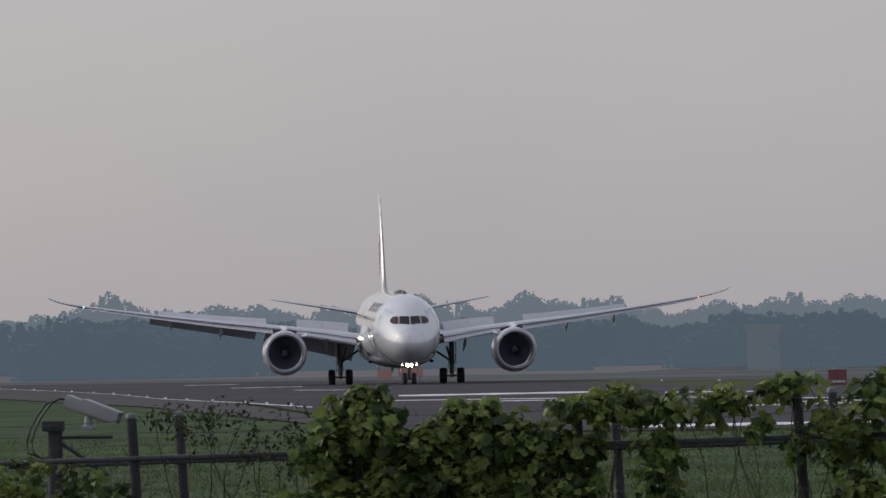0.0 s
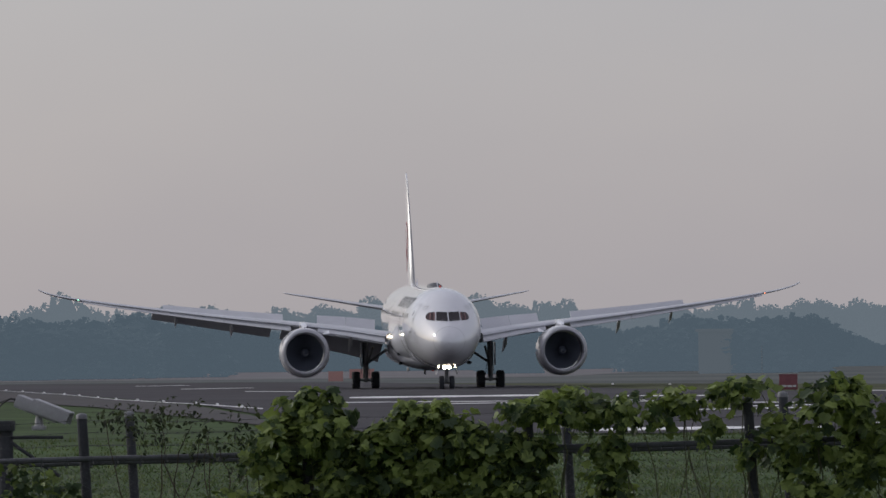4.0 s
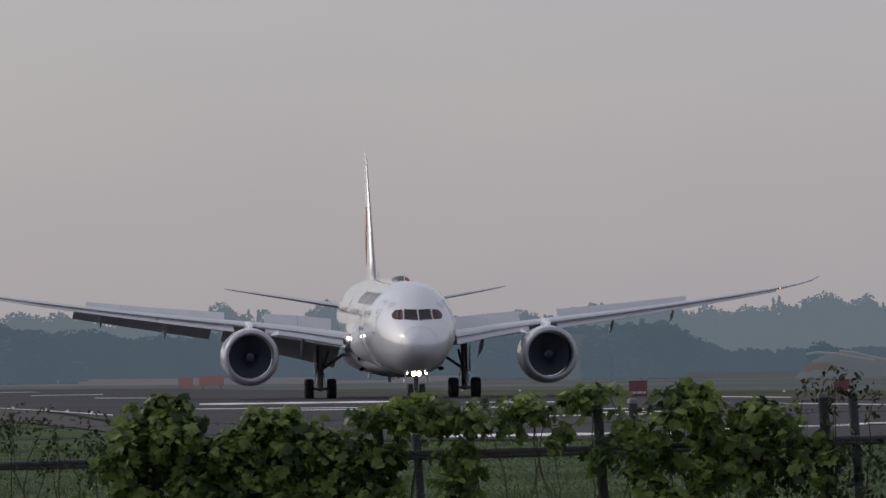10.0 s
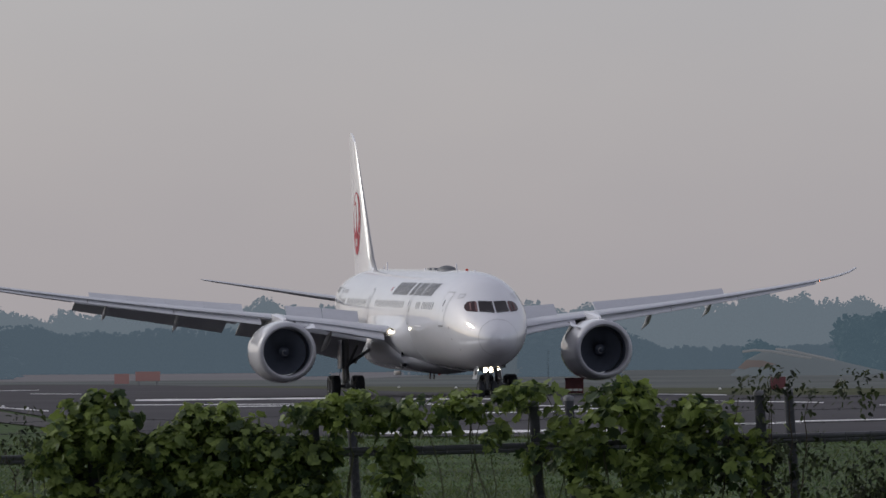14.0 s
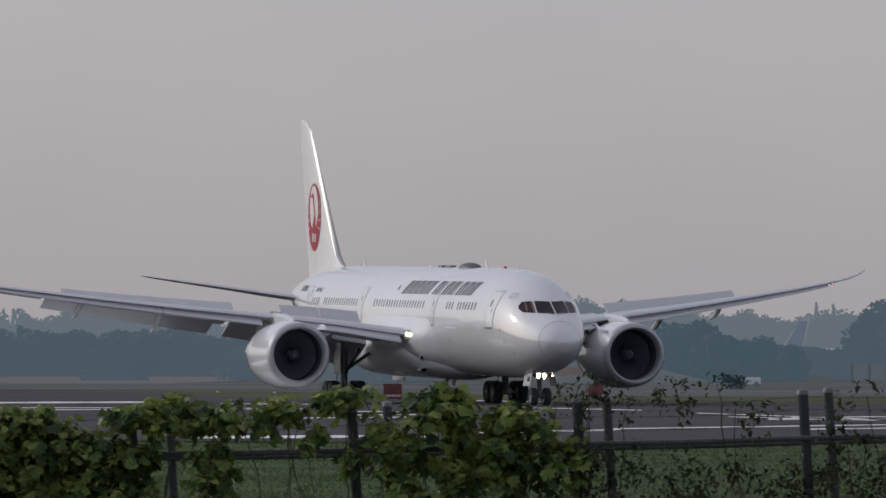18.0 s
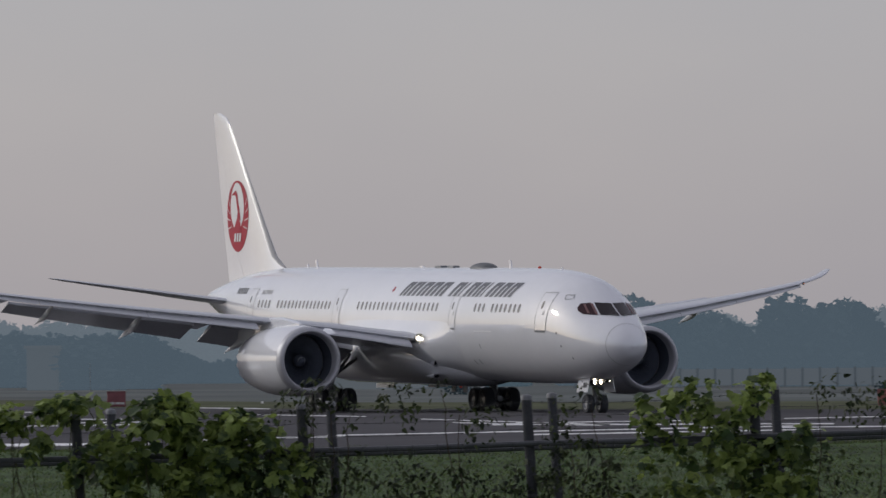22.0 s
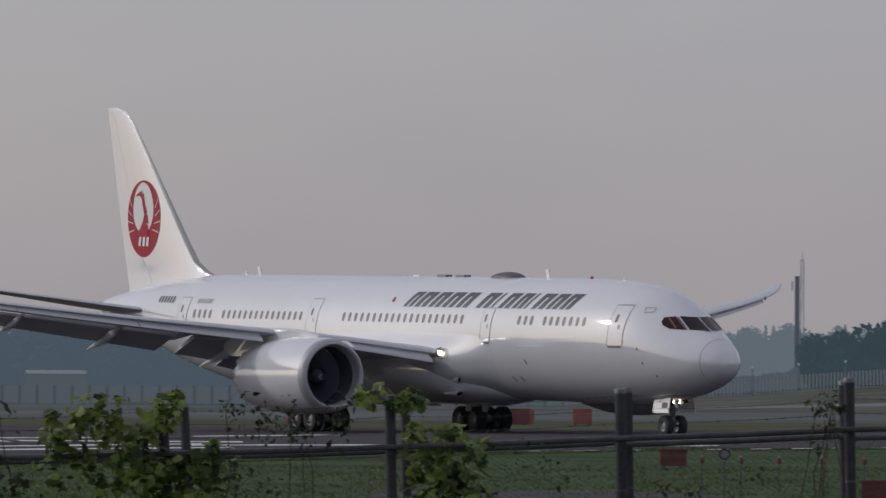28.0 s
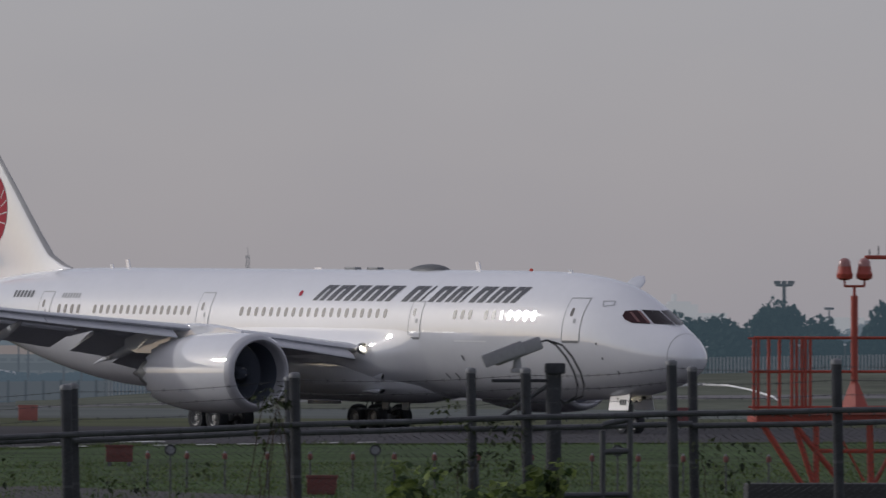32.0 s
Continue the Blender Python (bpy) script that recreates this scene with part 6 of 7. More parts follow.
# the gate frame beyond the camera post
gate = thing("gate_frame", "grey steel tube gate frame in the fence", "gate")
for p, q in (((4.35, -0.38), (4.35, -1.1)), ((4.58, -0.23), (4.58, -1.1)), ((4.35, -0.33), (4.58, -0.28)), ((4.35, -0.56), (4.58, -0.55)), ((3.85, -0.93), (4.58, -0.92))):
    bm = bmesh.new()
    tube(bm, on_line(*p, 59.9), on_line(*q, 59.9), 0.027, n=10)
    part("bar", bm, M["galv"], gate)
bm = bmesh.new()
tube(bm, on_line(4.35, -1.1, 59.9), Vector((on_line(4.35, 0, 59.9).x, 59.9, 0)), 0.032, n=10)
part("gate_post", bm, M["galv"], gate)

# ---- the orange lamp platform ----
D = 108.0


def at_d(az, el, d=D, dy=0.0):
    x = d * math.tan(radians(az))
    return Vector((x, d + dy, 2.256 + math.hypot(x, d) * math.tan(radians(el))))


platform = thing("light_platform", "orange-red steel platform with railings and obstruction lamps", "platform")


def pbar(name, a, b, r, n=6):
    bm = bmesh.new()
    tube(bm, a, b, r, n=n)
    return part(name, bm, M["orange"], platform)


for az in (5.625, 5.66, 5.75, 5.84, 5.945, 5.985, 6.03, 6.06, 6.10):
    pbar("railing_bar", at_d(az, 0.40), at_d(az, -0.24), 0.026)
for el in (0.405, 0.12, -0.18):
    pbar("railing_rail", at_d(5.62, el), at_d(6.11, el), 0.024)
    pbar("railing_rail", at_d(6.11, el), at_d(7.6, el), 0.022)
    pbar("railing_rail", at_d(5.64, el, D, 1.2), at_d(7.6, el, D, 1.2), 0.018)
for az in (6.95, 7.4):
    pbar("railing_bar", at_d(az, 0.40), at_d(az, -0.24), 0.024)
bm = bmesh.new()
a, b = at_d(5.64, -0.23), at_d(7.7, -0.31)
box(bm, a.x, b.x, D - 0.1, D + 1.4, b.z, a.z, 0.02)
part("deck", bm, M["orange"], platform)
bm = bmesh.new()
a, b = at_d(5.6, -0.20), at_d(7.7, -0.245)
box(bm, a.x, b.x, D - 0.16, D - 0.11, b.z, a.z, 0.01)
part("toe_board", bm, M["sign_pink"], platform)
for p, q, r in (((5.70, -0.33), (6.05, -0.87), 0.05), ((5.97, -0.33), (6.15, -0.90), 0.045), ((5.97, -0.33), (6.55, -1.05), 0.05), ((6.15, -0.33), (6.15, -1.2), 0.05), ((6.60, -0.33), (6.62, -1.2), 0.055), ((6.15, -0.55), (6.9, -0.55), 0.035), ((6.60, -0.9), (6.9, -0.33), 0.035), ((6.3, -0.33), (6.55, -0.8), 0.02), ((7.1, -0.33), (7.1, -1.2), 0.055)):
    pbar("brace", at_d(*p), at_d(*q), r)
for az in (6.15, 6.62, 7.1):
    foot = at_d(az, -1.2)
    pbar("leg", foot, Vector((foot.x, foot.y, 0)), 0.055)
pbar("lamp_mast", at_d(6.472, -0.2), at_d(6.472, 0.76), 0.058, 12)
pbar("mast_neck", at_d(6.472, 0.75), at_d(6.472, 0.845), 0.026, 10)
bm = bmesh.new()
a = at_d(6.472, -0.2)
spin(bm, ((a.z, 0.24), (a.z + 0.04, 0.22), (a.z + 0.42, 0.07), (a.z + 0.44, 0.06)), 4, "z", True)
bmesh.ops.translate(bm, vec=(a.x, a.y, 0), verts=bm.verts)
part("mast_foot", bm, M["orange"], platform, smooth=False)
pbar("lamp_arm", at_d(6.385, 0.84), at_d(6.56, 0.84), 0.02)
for az in (6.39, 6.556):
    pbar("lamp_neck", at_d(az, 0.84), at_d(az, 0.90), 0.018)
    c = at_d(az, 0.89)
    bm = bmesh.new()
    spin(bm, ((0, 0.06), (0.03, 0.125), (0.10, 0.135), (0.12, 0.12), (0.22, 0.105)), 16, "z", True)
    bmesh.ops.translate(bm, vec=c, verts=bm.verts)
    lamp = part("obstruction_lamp", bm, M["orange"], platform)
    bm = bmesh.new()
    spin(bm, ((0.22, 0.10), (0.30, 0.095), (0.345, 0.06), (0.36, 0.004)), 16, "z")
    bmesh.ops.translate(bm, vec=c, verts=bm.verts)
    part("lamp_glass", bm, M["pink_glass"], lamp)
# a second lamp bar coming in
bar = thing("antenna_bar", "dark red crossbar with upright rods", "antenna")
bm = bmesh.new()
a, b = at_d(6.56, 1.10, D + 4), at_d(7.6, 1.065, D + 4)
box(bm, a.x, b.x, D + 3.9, D + 4.1, b.z, a.z, 0.01)
part("crossbar", bm, M["orange"], bar)
for k in range(12):
    bm = bmesh.new()
    az = 6.60 + 0.075 * k
    tube(bm, at_d(az, 1.08, D + 4), at_d(az, 1.15 + 0.03 * (k % 3), D + 4), 0.012, n=5)
    part("rod", bm, M["strut"], bar)
bm = bmesh.new()
p = at_d(7.2, 1.08, D + 4)
tube(bm, (p.x, p.y, 0), p, 0.07, n=8)
part("stand", bm, M["orange"], bar)

# ---- small approach lamps in the grass ----
lampost = thing("approach_lamp", "small red-capped lamp on a thin grey stem in grass", "lamp", group="approach lamps")
bm = bmesh.new()
tube(bm, (0, 0, 0), (0, 0, 0.66), 0.022, 0.018, 8)
part("stem", bm, M["galv"], lampost)
bm = bmesh.new()
spin(bm, ((0.65, 0.025), (0.67, 0.052), (0.74, 0.055), (0.78, 0.04), (0.80, 0.015), (0.84, 0.010)), 12, "z", True)
part("lamp_body", bm, M["dull_red"], lampost)
bm = bmesh.new()
spin(bm, ((0.735, 0.035), (0.79, 0.035), (0.83, 0.015)), 10, "z", True)
part("lamp_lens", bm, M["lens_glass"], lampost)
azs = [0.51, 0.84, 1.16, 1.52, 1.88, 2.24, 2.59, 2.93, 3.3, 3.75, 4.26, 4.65, 5.03, 5.39, 5.75]
for k, az in enumerate(azs):
    m = Matrix.Translation(spot(az, 146 - 1.2 * (az - 2)))
    if k == 0:
        lampost.matrix_basis = m
    else:
        copy_thing(lampost, m)
disc = thing("marker_disc", "round pale reflector disc on a thin stem", "marker", group="reflector discs")
bm = bmesh.new()
tube(bm, (0, 0, 0), (0, 0, 0.78), 0.02, n=8)
part("stem", bm, M["galv"], disc)
bm = bmesh.new()
spin(bm, ((-0.03, 0.10), (-0.05, 0.125), (0.03, 0.125), (0.03, 0.09)), 20, "y", True)
bmesh.ops.translate(bm, vec=(0, 0, 0.88), verts=bm.verts)
part("disc_ring", bm, M["galv"], disc)
bm = bmesh.new()
spin(bm, ((-0.056, 0.001), (-0.056, 0.085)), 16, "y")
bmesh.ops.translate(bm, vec=(0, 0, 0.88), verts=bm.verts)
part("disc_face", bm, M["lens_glass"], disc)
for k, az in enumerate((0.70, 2.43, 4.475)):
    m = Matrix.Translation(spot(az, 144))
    if k == 0:
        disc.matrix_basis = m
    else:
        copy_thing(disc, m)

# ---- red sign boxes ----


def sign_box(az, d, w, h, z0, face, label, side=True, band=False):
    t = thing("sign_box", label, "sign", Matrix.Translation(spot(az, d)) @ Matrix.Rotation(radians(-az), 4, "Z"), "red sign boxes")
    bm = bmesh.new()
    box(bm, -w / 2, w / 2, -0.12, 0.12, z0, z0 + h, 0.03)
    part("panel", bm, M[face], t)
    for k in (-1, 1):
        bm = bmesh.new()
        box(bm, k * w * 0.36 - 0.05, k * w * 0.36 + 0.05, -0.08, 0.08, 0, z0 + 0.02)
        part("leg", bm, M["strut"], t, smooth=False)
    bm = bmesh.new()
    box(bm, -w / 2 - 0.02, w / 2 + 0.02, -0.14, 0.14, z0 + h - 0.05, z0 + h + 0.02, 0.01)
    part("frame_top", bm, M[face], t, smooth=False)
    if side:
        bm = bmesh.new()
        box(bm, w / 2 + 0.005, w / 2 + 0.28, -0.1, 0.3, z0 + 0.02, z0 + h - 0.02, 0.03)
        part("end_panel", bm, M["sign_pink"], t)
    if band:
        for a, b in ((-0.42, -0.1), (-0.06, 0.2), (0.24, 0.42)):
            bm = bmesh.new()
            box(bm, a * w, b * w, -0.135, -0.121, z0 + 0.16 * h, z0 + 0.3 * h)
            part("letter_bar", bm, M["far_kerb"], t, smooth=False)


sign_box(-9.42, 424, 1.15, 0.95, 0.12, "sign_red", "dull red sign box with pale lettering bars on grass", False, True)
# two farther signs, their red paled with haze glow
sign_box(-13.24, 690, 1.5, 1.0, 0.1, "far_red", "hazy red sign box far across the taxiway", False)
sign_box(-13.02, 660, 2.4, 0.9, 0.45, "far_red", "long hazy pink sign board far across the taxiway", False)
sign_box(-1.07, 396, 1.70, 0.92, 0.15, "sign_red", "wide red sign box with pale end panel")
sign_box(-0.50, 405, 1.15, 0.90, 0.15, "sign_pink", "orange sign box on the verge grass", False)
sign_box(-2.92, 390, 1.05, 0.92, 0.15, "sign_pink", "orange sign box on the verge grass", False)
sign_box(0.27, 189, 0.75, 0.46, 0.12, "dull_red", "low red sign box in the grass", False)
sign_box(1.98, 139, 0.62, 0.38, 0.02, "dull_red", "low red sign box in the grass", False)
sign_box(5.02, 400, 1.0, 0.8, 0.15, "sign_red", "dark red sign box on the airfield grass", False)
sign_box(-7.7, 452, 1.0, 0.8, 0.15, "sign_red", "dark red sign box on the airfield grass", False)
# a thin whip beside the first sign
bm = bmesh.new()
tube(bm, spot(-9.64, 424), spot(-9.64, 424, 2.9), 0.02, 0.012, 5)
tagged(part("marker_whip", bm, M["strut"]), "thin upright marker whip in grass", "marker")
# a dark box at the foot of the platform
bm = bmesh.new()
a = at_d(5.55, -0.82, 100)
box(bm, a.x, a.x + 2.4, 99.6, 100.3, 0, a.z, 0.05)
tagged(part("equipment_box", bm, M["black"]), "low dark equipment box beside the platform", "box")
# ---- vines on the fences ----
M["leaf_a"] = leaf_material("broad_vine_leaves", (0.042, 0.073, 0.026), (0.262, 0.335, 0.088))
M["leaf_b"] = leaf_material("small_dull_leaves", (0.013, 0.020, 0.009), (0.055, 0.072, 0.026))
M["stem"] = material("vine_stems", (0.070, 0.075, 0.035), 0.8, vary=0.3, scale=10, fine=60)
M["twig"] = material("dry_twigs", (0.055, 0.042, 0.030), 0.9, vary=0.3, scale=10, fine=60)


def object_leaf(name, src):
    """The same leaves, differing from object to object."""
    m = src.copy()
    m.name = name
    n, l = m.node_tree.nodes, m.node_tree.links
    geo = [x for x in n if x.bl_idname == "ShaderNodeNewGeometry"][0]
    target = geo.outputs["Random Per Island"].links[0].to_socket
    info = n.new("ShaderNodeObjectInfo")
    l.new(info.outputs["Random"], target)
    return m


M["leaf_one"] = object_leaf("broad_vine_leaf", M["leaf_a"])


def leaf_shape(lobes, droop, r):
    """A lobed leaf about one unit long, folded along its rib: points and triangles."""
    rim = []
    n = len(lobes)
    for k, (a, d) in enumerate(lobes):
        for sg in ((1,) if a in (0, 180) else (1, -1)):
            rim.append((sg * a, d * r.uniform(0.9, 1.1)))
    rim.sort()
    pts = [(0.0, 0.0, 0.0)]
    for a, d in rim:
        x, y = d * math.sin(radians(a)), d * math.cos(radians(a))
        pts.append((x, y, 0.22 * abs(x) - droop * d * d * (0.6 + 0.4 * math.cos(radians(a)))))
    tris = [(0, i, i + 1) for i in range(1, len(pts) - 1)] + [(0, len(pts) - 1, 1)]
    return pts, tris


_r = random.Random(21)
BROAD = [leaf_shape(((0, 0.70), (19, 0.46), (40, 0.62), (64, 0.40), (90, 0.54), (130, 0.38), (165, 0.22)), d, _r) for d in (0.1, 0.35, 0.6, 0.2)]
SMALL = [leaf_shape(((0, 0.6), (35, 0.32), (100, 0.22), (160, 0.12)), d, _r) for d in (0.2, 0.5)]
LEAF_MESH = []
for pts, tris in BROAD:
    me = bpy.data.meshes.new("leaf")
    me.from_pydata(pts, [], tris)
    me.materials.append(M["leaf_one"])
    LEAF_MESH.append(me)


# how high the growth stands along the fence, by bearing
TOP = curve_of(((-17, 1.2), (-16.2, 1.42), (-15.7, 1.35), (-15.25, 1.1), (-14.6, 1.05), (-14.0, 1.2), (-13.87, 1.58), (-13.7, 1.92), (-13.5, 2.05), (-13.3, 2.04),
                (-13.14, 1.76), (-12.8, 1.75), (-12.65, 1.88), (-12.35, 1.92), (-12.15, 1.80), (-11.82, 1.84), (-11.68, 2.01), (-11.4, 2.09), (-11.0, 1.97), (-10.65, 1.94),
                (-10.55, 2.03), (-10.38, 2.06), (-10.2, 1.9), (-10.05, 1.95), (-9.94, 2.12), (-9.65, 2.11), (-9.5, 1.9), (-9.32, 1.88), (-9.12, 2.09), (-8.95, 2.14),
                (-8.65, 1.94), (-8.3, 1.98), (-8.14, 2.09), (-8.0, 1.9), (-5.2, 1.95), (-4.85, 2.12), (-4.45, 2.20), (-4.28, 2.12), (-4.05, 2.27), (-3.92, 2.27),
                (-3.82, 2.12), (-3.6, 2.0), (-2.4, 2.1), (-2.1, 2.30), (-1.9, 2.18), (-1.8, 1.98), (-1.4, 1.95), (-1.2, 1.85)))


def vine(label, blobs, count, size, seed, singles=110, mat="leaf_a", kind=BROAD, stem_mat="stem", y=None, name="vine", strands=14, lump=0.15):
    """Leaves on stems, gathered in small uneven bunches: blobs are (bearing, half width in degrees, low z, high z, weight)."""
    r = random.Random(seed)
    t = thing(name, label, "vine")
    y0 = YA - 0.12 if y is None else y
    weights = [b[4] * b[1] * ((b[3] if b[3] < 5 else float(TOP(b[0])[0])) - b[2]) for b in blobs]
    verts, faces = [], []
    front = 0
    bunches = []
    for _ in range(max(8, count // 16)):
        b = r.choices(blobs, weights)[0]
        u, v = r.uniform(-1, 1), r.random() ** 0.9
        az, rad = b[0] + b[1] * u, lump * r.uniform(0.5, 1.25)
        high = b[2] + 0.8 * (b[3] - b[2]) if b[3] < 5 else float(TOP(az)[0]) - 0.085 - (0.35 * rad if r.random() < 0.85 else 0.0)
        x = YA * math.tan(radians(az))
        bunches.append((Vector((x, y0 + r.uniform(-1, 0.9) * 0.40 * (1 - 0.6 * v), b[2] + max(0.05, high - b[2]) * v)), rad, r.uniform(0.75, 1.2)))
    for k in range(count):
        c, rad, big = bunches[k % len(bunches)]
        d = Vector((r.gauss(0, 1), r.gauss(-0.35, 0.9), r.gauss(0.25, 0.9))).normalized()
        p = c + d * rad * r.uniform(0.55, 1.1)
        p.z = min(p.z, c.z + 0.75 * rad)
        nrm = (0.7 * d + Vector((r.gauss(0, 0.6), r.gauss(-0.05, 0.55), r.gauss(0.65, 0.5)))).normalized()
        tip = Vector((r.gauss(0, 0.6), r.gauss(0, 0.3), -1.0 if r.random() < 0.8 else 0.6))
        tip = (tip - nrm * tip.dot(nrm)).normalized()
        m = Matrix((tip.cross(nrm), tip, nrm)).transposed().to_4x4()
        m.translation = p
        m = m @ Matrix.Scale(size * big * r.uniform(0.55, 1.2), 4)
        if front < singles and p.y < y0 - 0.16:
            ob = new("leaf", LEAF_MESH[k % len(LEAF_MESH)])
            ob.parent = t
            ob.matrix_basis = m
            front += 1
        else:
            pts, tris = kind[k % len(kind)]
            base = len(verts)
            verts += [tuple(m @ Vector(q)) for q in pts]
            faces += [tuple(base + i for i in tri) for tri in tris]
    me = bpy.data.meshes.new("leaves")
    me.from_pydata(verts, [], faces)
    me.materials.append(M[mat])
    lv = new("leaves", me)
    lv.parent = t
    tagged(lv, kind="stuff")
    for k in range(strands):
        c = r.choice(bunches)[0]
        pts = []
        z, top = (0.0 if k % 2 == 0 else 0.7), c.z
        n = 9
        for i in range(n):
            f = i / (n - 1)
            pts.append((c.x + (0.10 * math.sin(5 * f + k) + 0.35 * math.sin(2.4 * k)) * (1 - f) + r.uniform(-0.02, 0.02), y0 + (c.y - y0) * f + r.uniform(-0.03, 0.03), z + (top - z) * f))
        bm = bmesh.new()
        polytube(bm, pts, [0.009 - 0.006 * i / n for i in range(n)], 5)
        part("stem", bm, M[stem_mat], t)
    return t


# broad-leaved masses: a height of 9 stands for the growth's full height there
vine("dense bush of broad green vine leaves on the fence", ((-13.5, 0.37, 0.5, 9, 1.0), (-13.46, 0.24, 1.5, 9, 0.8), (-13.75, 0.2, 0.9, 9, 0.4), (-13.2, 0.15, 0.5, 9, 0.8)), 2900, 0.118, 1, 150)
vine("dense bush of broad green vine leaves on the fence", ((-12.4, 0.75, 0.5, 9, 1.0), (-12.5, 0.5, 1.4, 9, 0.6), (-11.68, 0.24, 0.5, 1.72, 0.9)), 5300, 0.118, 2, 220)
vine("broad green vine trailing along the fence top", ((-11.42, 0.32, 1.68, 9, 1.4), (-10.92, 0.26, 1.66, 9, 1.1), (-10.88, 0.2, 0.9, 1.7, 0.85), (-10.8, 0.2, 0.6, 1.1, 0.9), (-10.47, 0.22, 1.78, 9, 0.9), (-10.62, 0.1, 1.6, 1.8, 0.6)), 1050, 0.118, 3, 150)
vine("broad green vine trailing along the fence top", ((-10.22, 0.12, 1.66, 1.92, 0.7), (-9.78, 0.21, 1.88, 9, 1.3), (-9.55, 0.2, 1.35, 1.85, 0.55), (-10.05, 0.07, 1.5, 1.7, 0.5)), 420, 0.118, 4)
vine("green vine hanging in columns over the fence", ((-9.02, 0.28, 0.6, 9, 1.0), (-8.6, 0.26, 0.6, 9, 1.1), (-8.98, 0.2, 1.7, 9, 1.1), (-8.3, 0.16, 0.6, 9, 0.6), (-8.12, 0.07, 1.75, 9, 0.5), (-9.4, 0.14, 0.8, 1.8, 0.45), (-7.85, 0.26, 1.0, 1.75, 0.8), (-8.35, 0.3, 1.4, 1.8, 0.8)), 2500, 0.118, 5, 200)
vine("green leafy bush climbing over the fence posts", ((-4.72, 0.3, 1.5, 9, 0.8), (-4.25, 0.26, 1.3, 9, 0.8), (-3.99, 0.10, 1.9, 9, 0.9), (-4.4, 0.5, 0.5, 1.5, 1.3), (-4.98, 0.16, 0.9, 1.55, 0.6), (-3.85, 0.25, 0.5, 1.85, 1.0), (-3.66, 0.16, 1.2, 9, 0.7)), 2000, 0.111, 6, 180)
vine("green vine climbing a fence post", ((-2.13, 0.21, 2.12, 9, 1.7), (-1.72, 0.2, 1.0, 9, 1.0), (-1.48, 0.2, 0.7, 1.7, 0.8), (-1.4, 0.12, 1.7, 9, 0.6)), 780, 0.108, 7, y=YA + 0.2)
vine("green vine clump low on the fence", ((-15.95, 0.35, 0.6, 9, 1.0), (-15.5, 0.22, 0.6, 9, 0.9), (-16.6, 0.4, 0.6, 9, 0.8), (-14.3, 0.4, 0.5, 9, 0.5)), 1500, 0.100, 8)
vine("green leafy shoots at the foot of the camera post", ((2.73, 0.15, 0.9, 1.64, 1.0), (3.40, 0.22, 0.9, 1.58, 1.0), (3.87, 0.16, 0.9, 1.72, 1.0)), 760, 0.111, 9, 60)
# small-leaved sparse creepers
vine("thin creeper with small dull leaves on the wires", ((-14.65, 0.55, 1.55, 1.95, 1.0), (-14.2, 0.25, 1.2, 1.9, 0.6)), 600, 0.075, 10, 0, "leaf_b", SMALL, "twig", strands=9)
vine("thin creeper with small dull leaves on the wires", ((-7.5, 0.5, 1.8, 2.14, 1.0), (-6.7, 0.35, 1.85, 2.18, 0.9), (-6.3, 0.1, 1.5, 2.2, 0.8), (-5.45, 0.14, 1.5, 2.25, 1.2), (-5.7, 0.08, 1.3, 2.2, 1.0)), 580, 0.085, 11, 0, "leaf_b", SMALL, "twig", strands=12)
vine("sparse creeper leaves woven through the chain-link", ((-7.4, 0.7, 0.75, 1.65, 1.0), (-6.0, 0.7, 0.75, 1.6, 0.9), (-8.3, 0.3, 0.75, 1.6, 1.0), (-5.4, 0.4, 0.75, 1.6, 0.8)), 2600, 0.090, 12, 0, "leaf_b", SMALL, "twig", strands=10)
vine("thin twigs with small leaves along the wires", ((-3.3, 0.35, 1.8, 2.2, 0.8), (-3.3, 0.5, 0.8, 1.75, 0.8), (-2.7, 0.25, 1.7, 2.2, 0.6), (-0.9, 0.3, 1.4, 1.9, 0.3)), 520, 0.080, 13, 0, "leaf_b", SMALL, "twig", strands=10)
vine("thin climbing twigs on the fence wire", ((1.55, 0.12, 1.7, 2.3, 1.0), (3.25, 0.4, 1.5, 2.3, 0.7), (5.35, 0.22, 1.1, 2.35, 0.6), (0.4, 0.6, 0.8, 1.7, 0.25)), 600, 0.075, 14, 0, "leaf_b", SMALL, "twig", strands=12)
M["tuft"] = leaf_material("short_grass_blades", (0.062, 0.104, 0.034), (0.130, 0.165, 0.060))
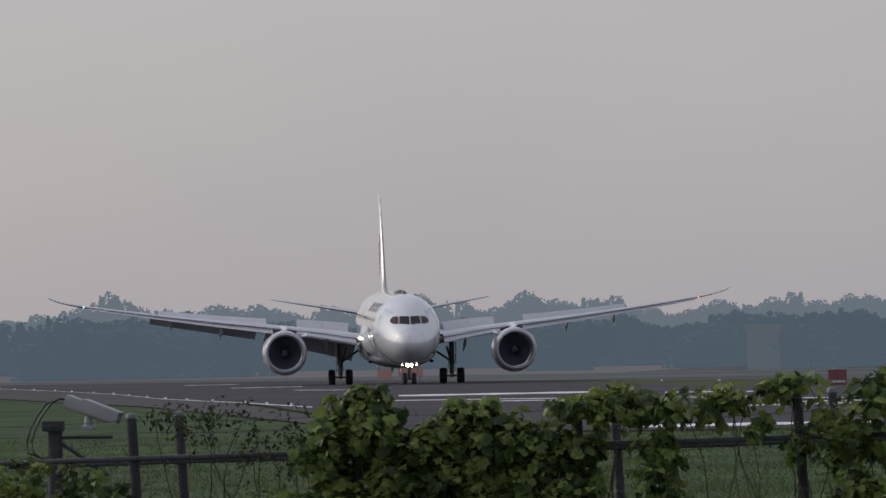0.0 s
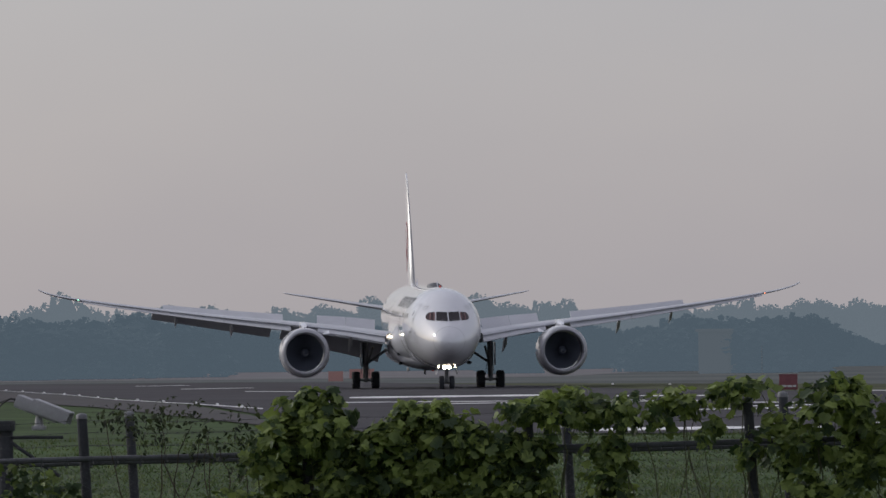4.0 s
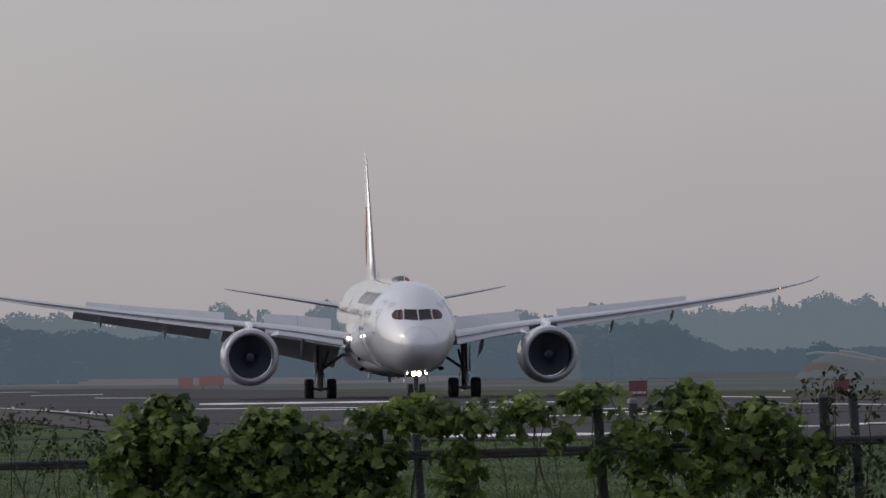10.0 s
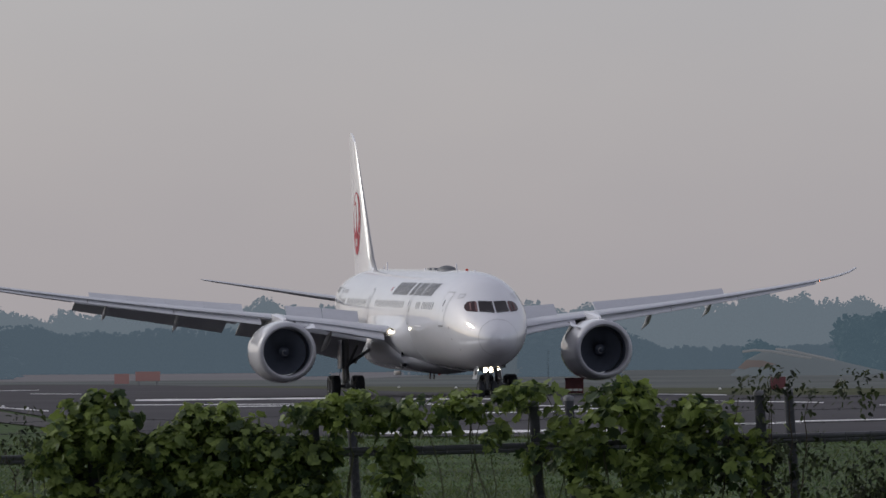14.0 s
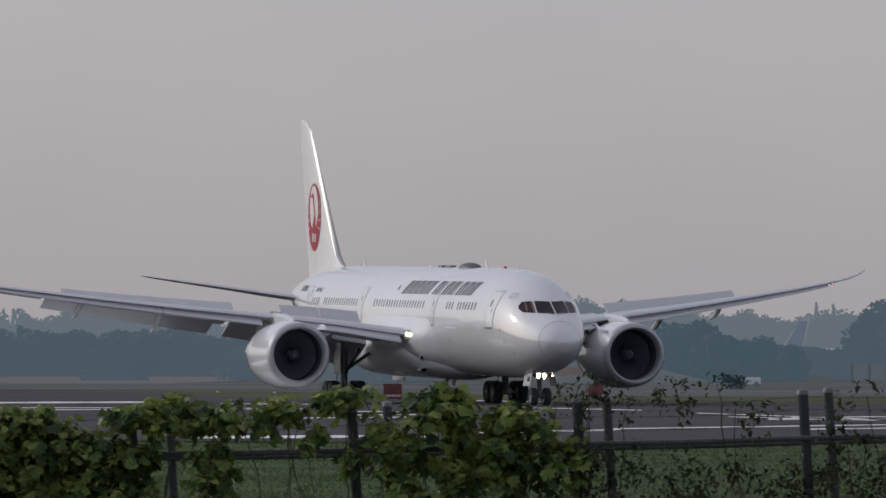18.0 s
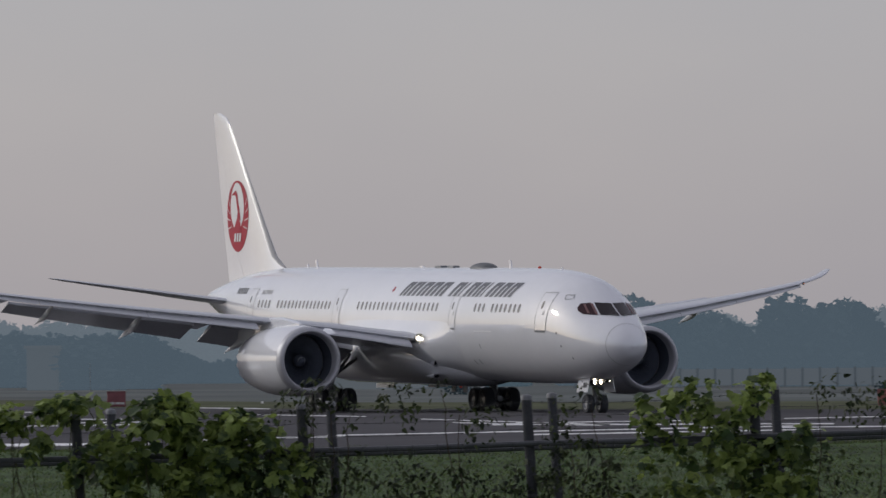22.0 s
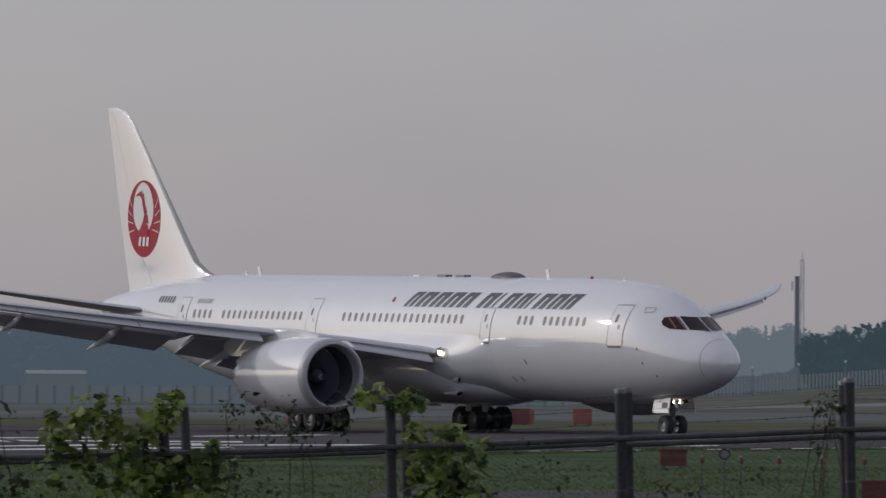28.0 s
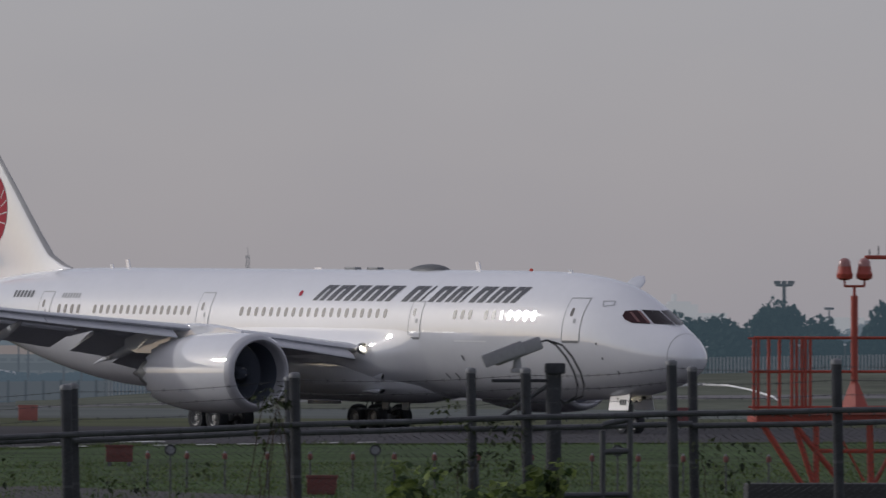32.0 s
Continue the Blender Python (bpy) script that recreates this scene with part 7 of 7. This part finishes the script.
# grass tufts along the edge of the near grass
verts, faces = [], []
_r = random.Random(31)
VERGE = ((-42, 196), (-28, 190), (-12, 205), (-6, 228), (2, 255), (60, 275))
for k in range(33000):
    az = _r.uniform(-17, 8)
    d = 84 + 114 * _r.random() ** 1.6
    p = spot(az, d)
    h = _r.uniform(0.03, 0.10) + (0.16 * _r.random() if _r.random() < 0.12 else 0.0)
    if k >= 30000:
        # ragged growth along the taxiway's near edge
        i, f = _r.choice((0, 1, 2, 3, 3, 4, 4, 4)), _r.random()
        p = Vector((*VERGE[i], 0)).lerp(Vector((*VERGE[i + 1], 0)), f)
        p.y -= _r.uniform(0.0, 2.5)
        h = 0.07 + 0.17 * _r.random() ** 2 * (0.6 + 0.4 * math.sin(0.9 * p.x))
    a = _r.uniform(0, 6.28)
    dx, dy = 0.02 * math.cos(a), 0.02 * math.sin(a)
    for j in range(3):
        q = Vector((p.x + _r.uniform(-0.15, 0.15), p.y + _r.uniform(-0.15, 0.15), 0))
        b = len(verts)
        verts += [(q.x - dx, q.y - dy, 0), (q.x + dx, q.y + dy, 0), (q.x + _r.uniform(-0.08, 0.08), q.y, h)]
        faces.append((b, b + 1, b + 2))
me = bpy.data.meshes.new("grass_tufts")
me.from_pydata(verts, [], faces)
me.materials.append(M["tuft"])
tagged(new("grass_tufts", me), "short uneven grass tufts on the airfield", "grass", kind="stuff")


def motions():
    """Everything that moves: the aircraft along its way, its wheels and fans, its spoilers."""
    walk(airliner, [(t, pose(x, y, 0, 0, 0, a)) for t, x, y, a in TAXI])
    way = curve_of(TAXI)
    steps = [k / 30 for k in range(961)]
    run, last, runs = 0.0, None, []
    for t in steps:
        x, y, a = way(t)
        if last is not None:
            run += math.hypot(x - last[0], y - last[1])
        last = (x, y)
        runs.append(run)
    for ob, place, r in WHEELS:
        walk(ob, [(t, Matrix.Translation(place) @ Matrix.Rotation(d / r, 4, "Y")) for t, d in zip(steps, runs)])
    for ob, side in FANS:
        place = ob.location.copy()
        walk(ob, [(t, Matrix.Translation(place) @ Matrix.Rotation(t * 30 * radians(67), 4, "X")) for t in steps])
    for ob, rest in SPOILERS:
        up = rest @ Matrix.Rotation(radians(37), 4, "Y")
        walk(ob, [(0, up), (19.2, up), (20.6, rest), (32, rest)])


motions()
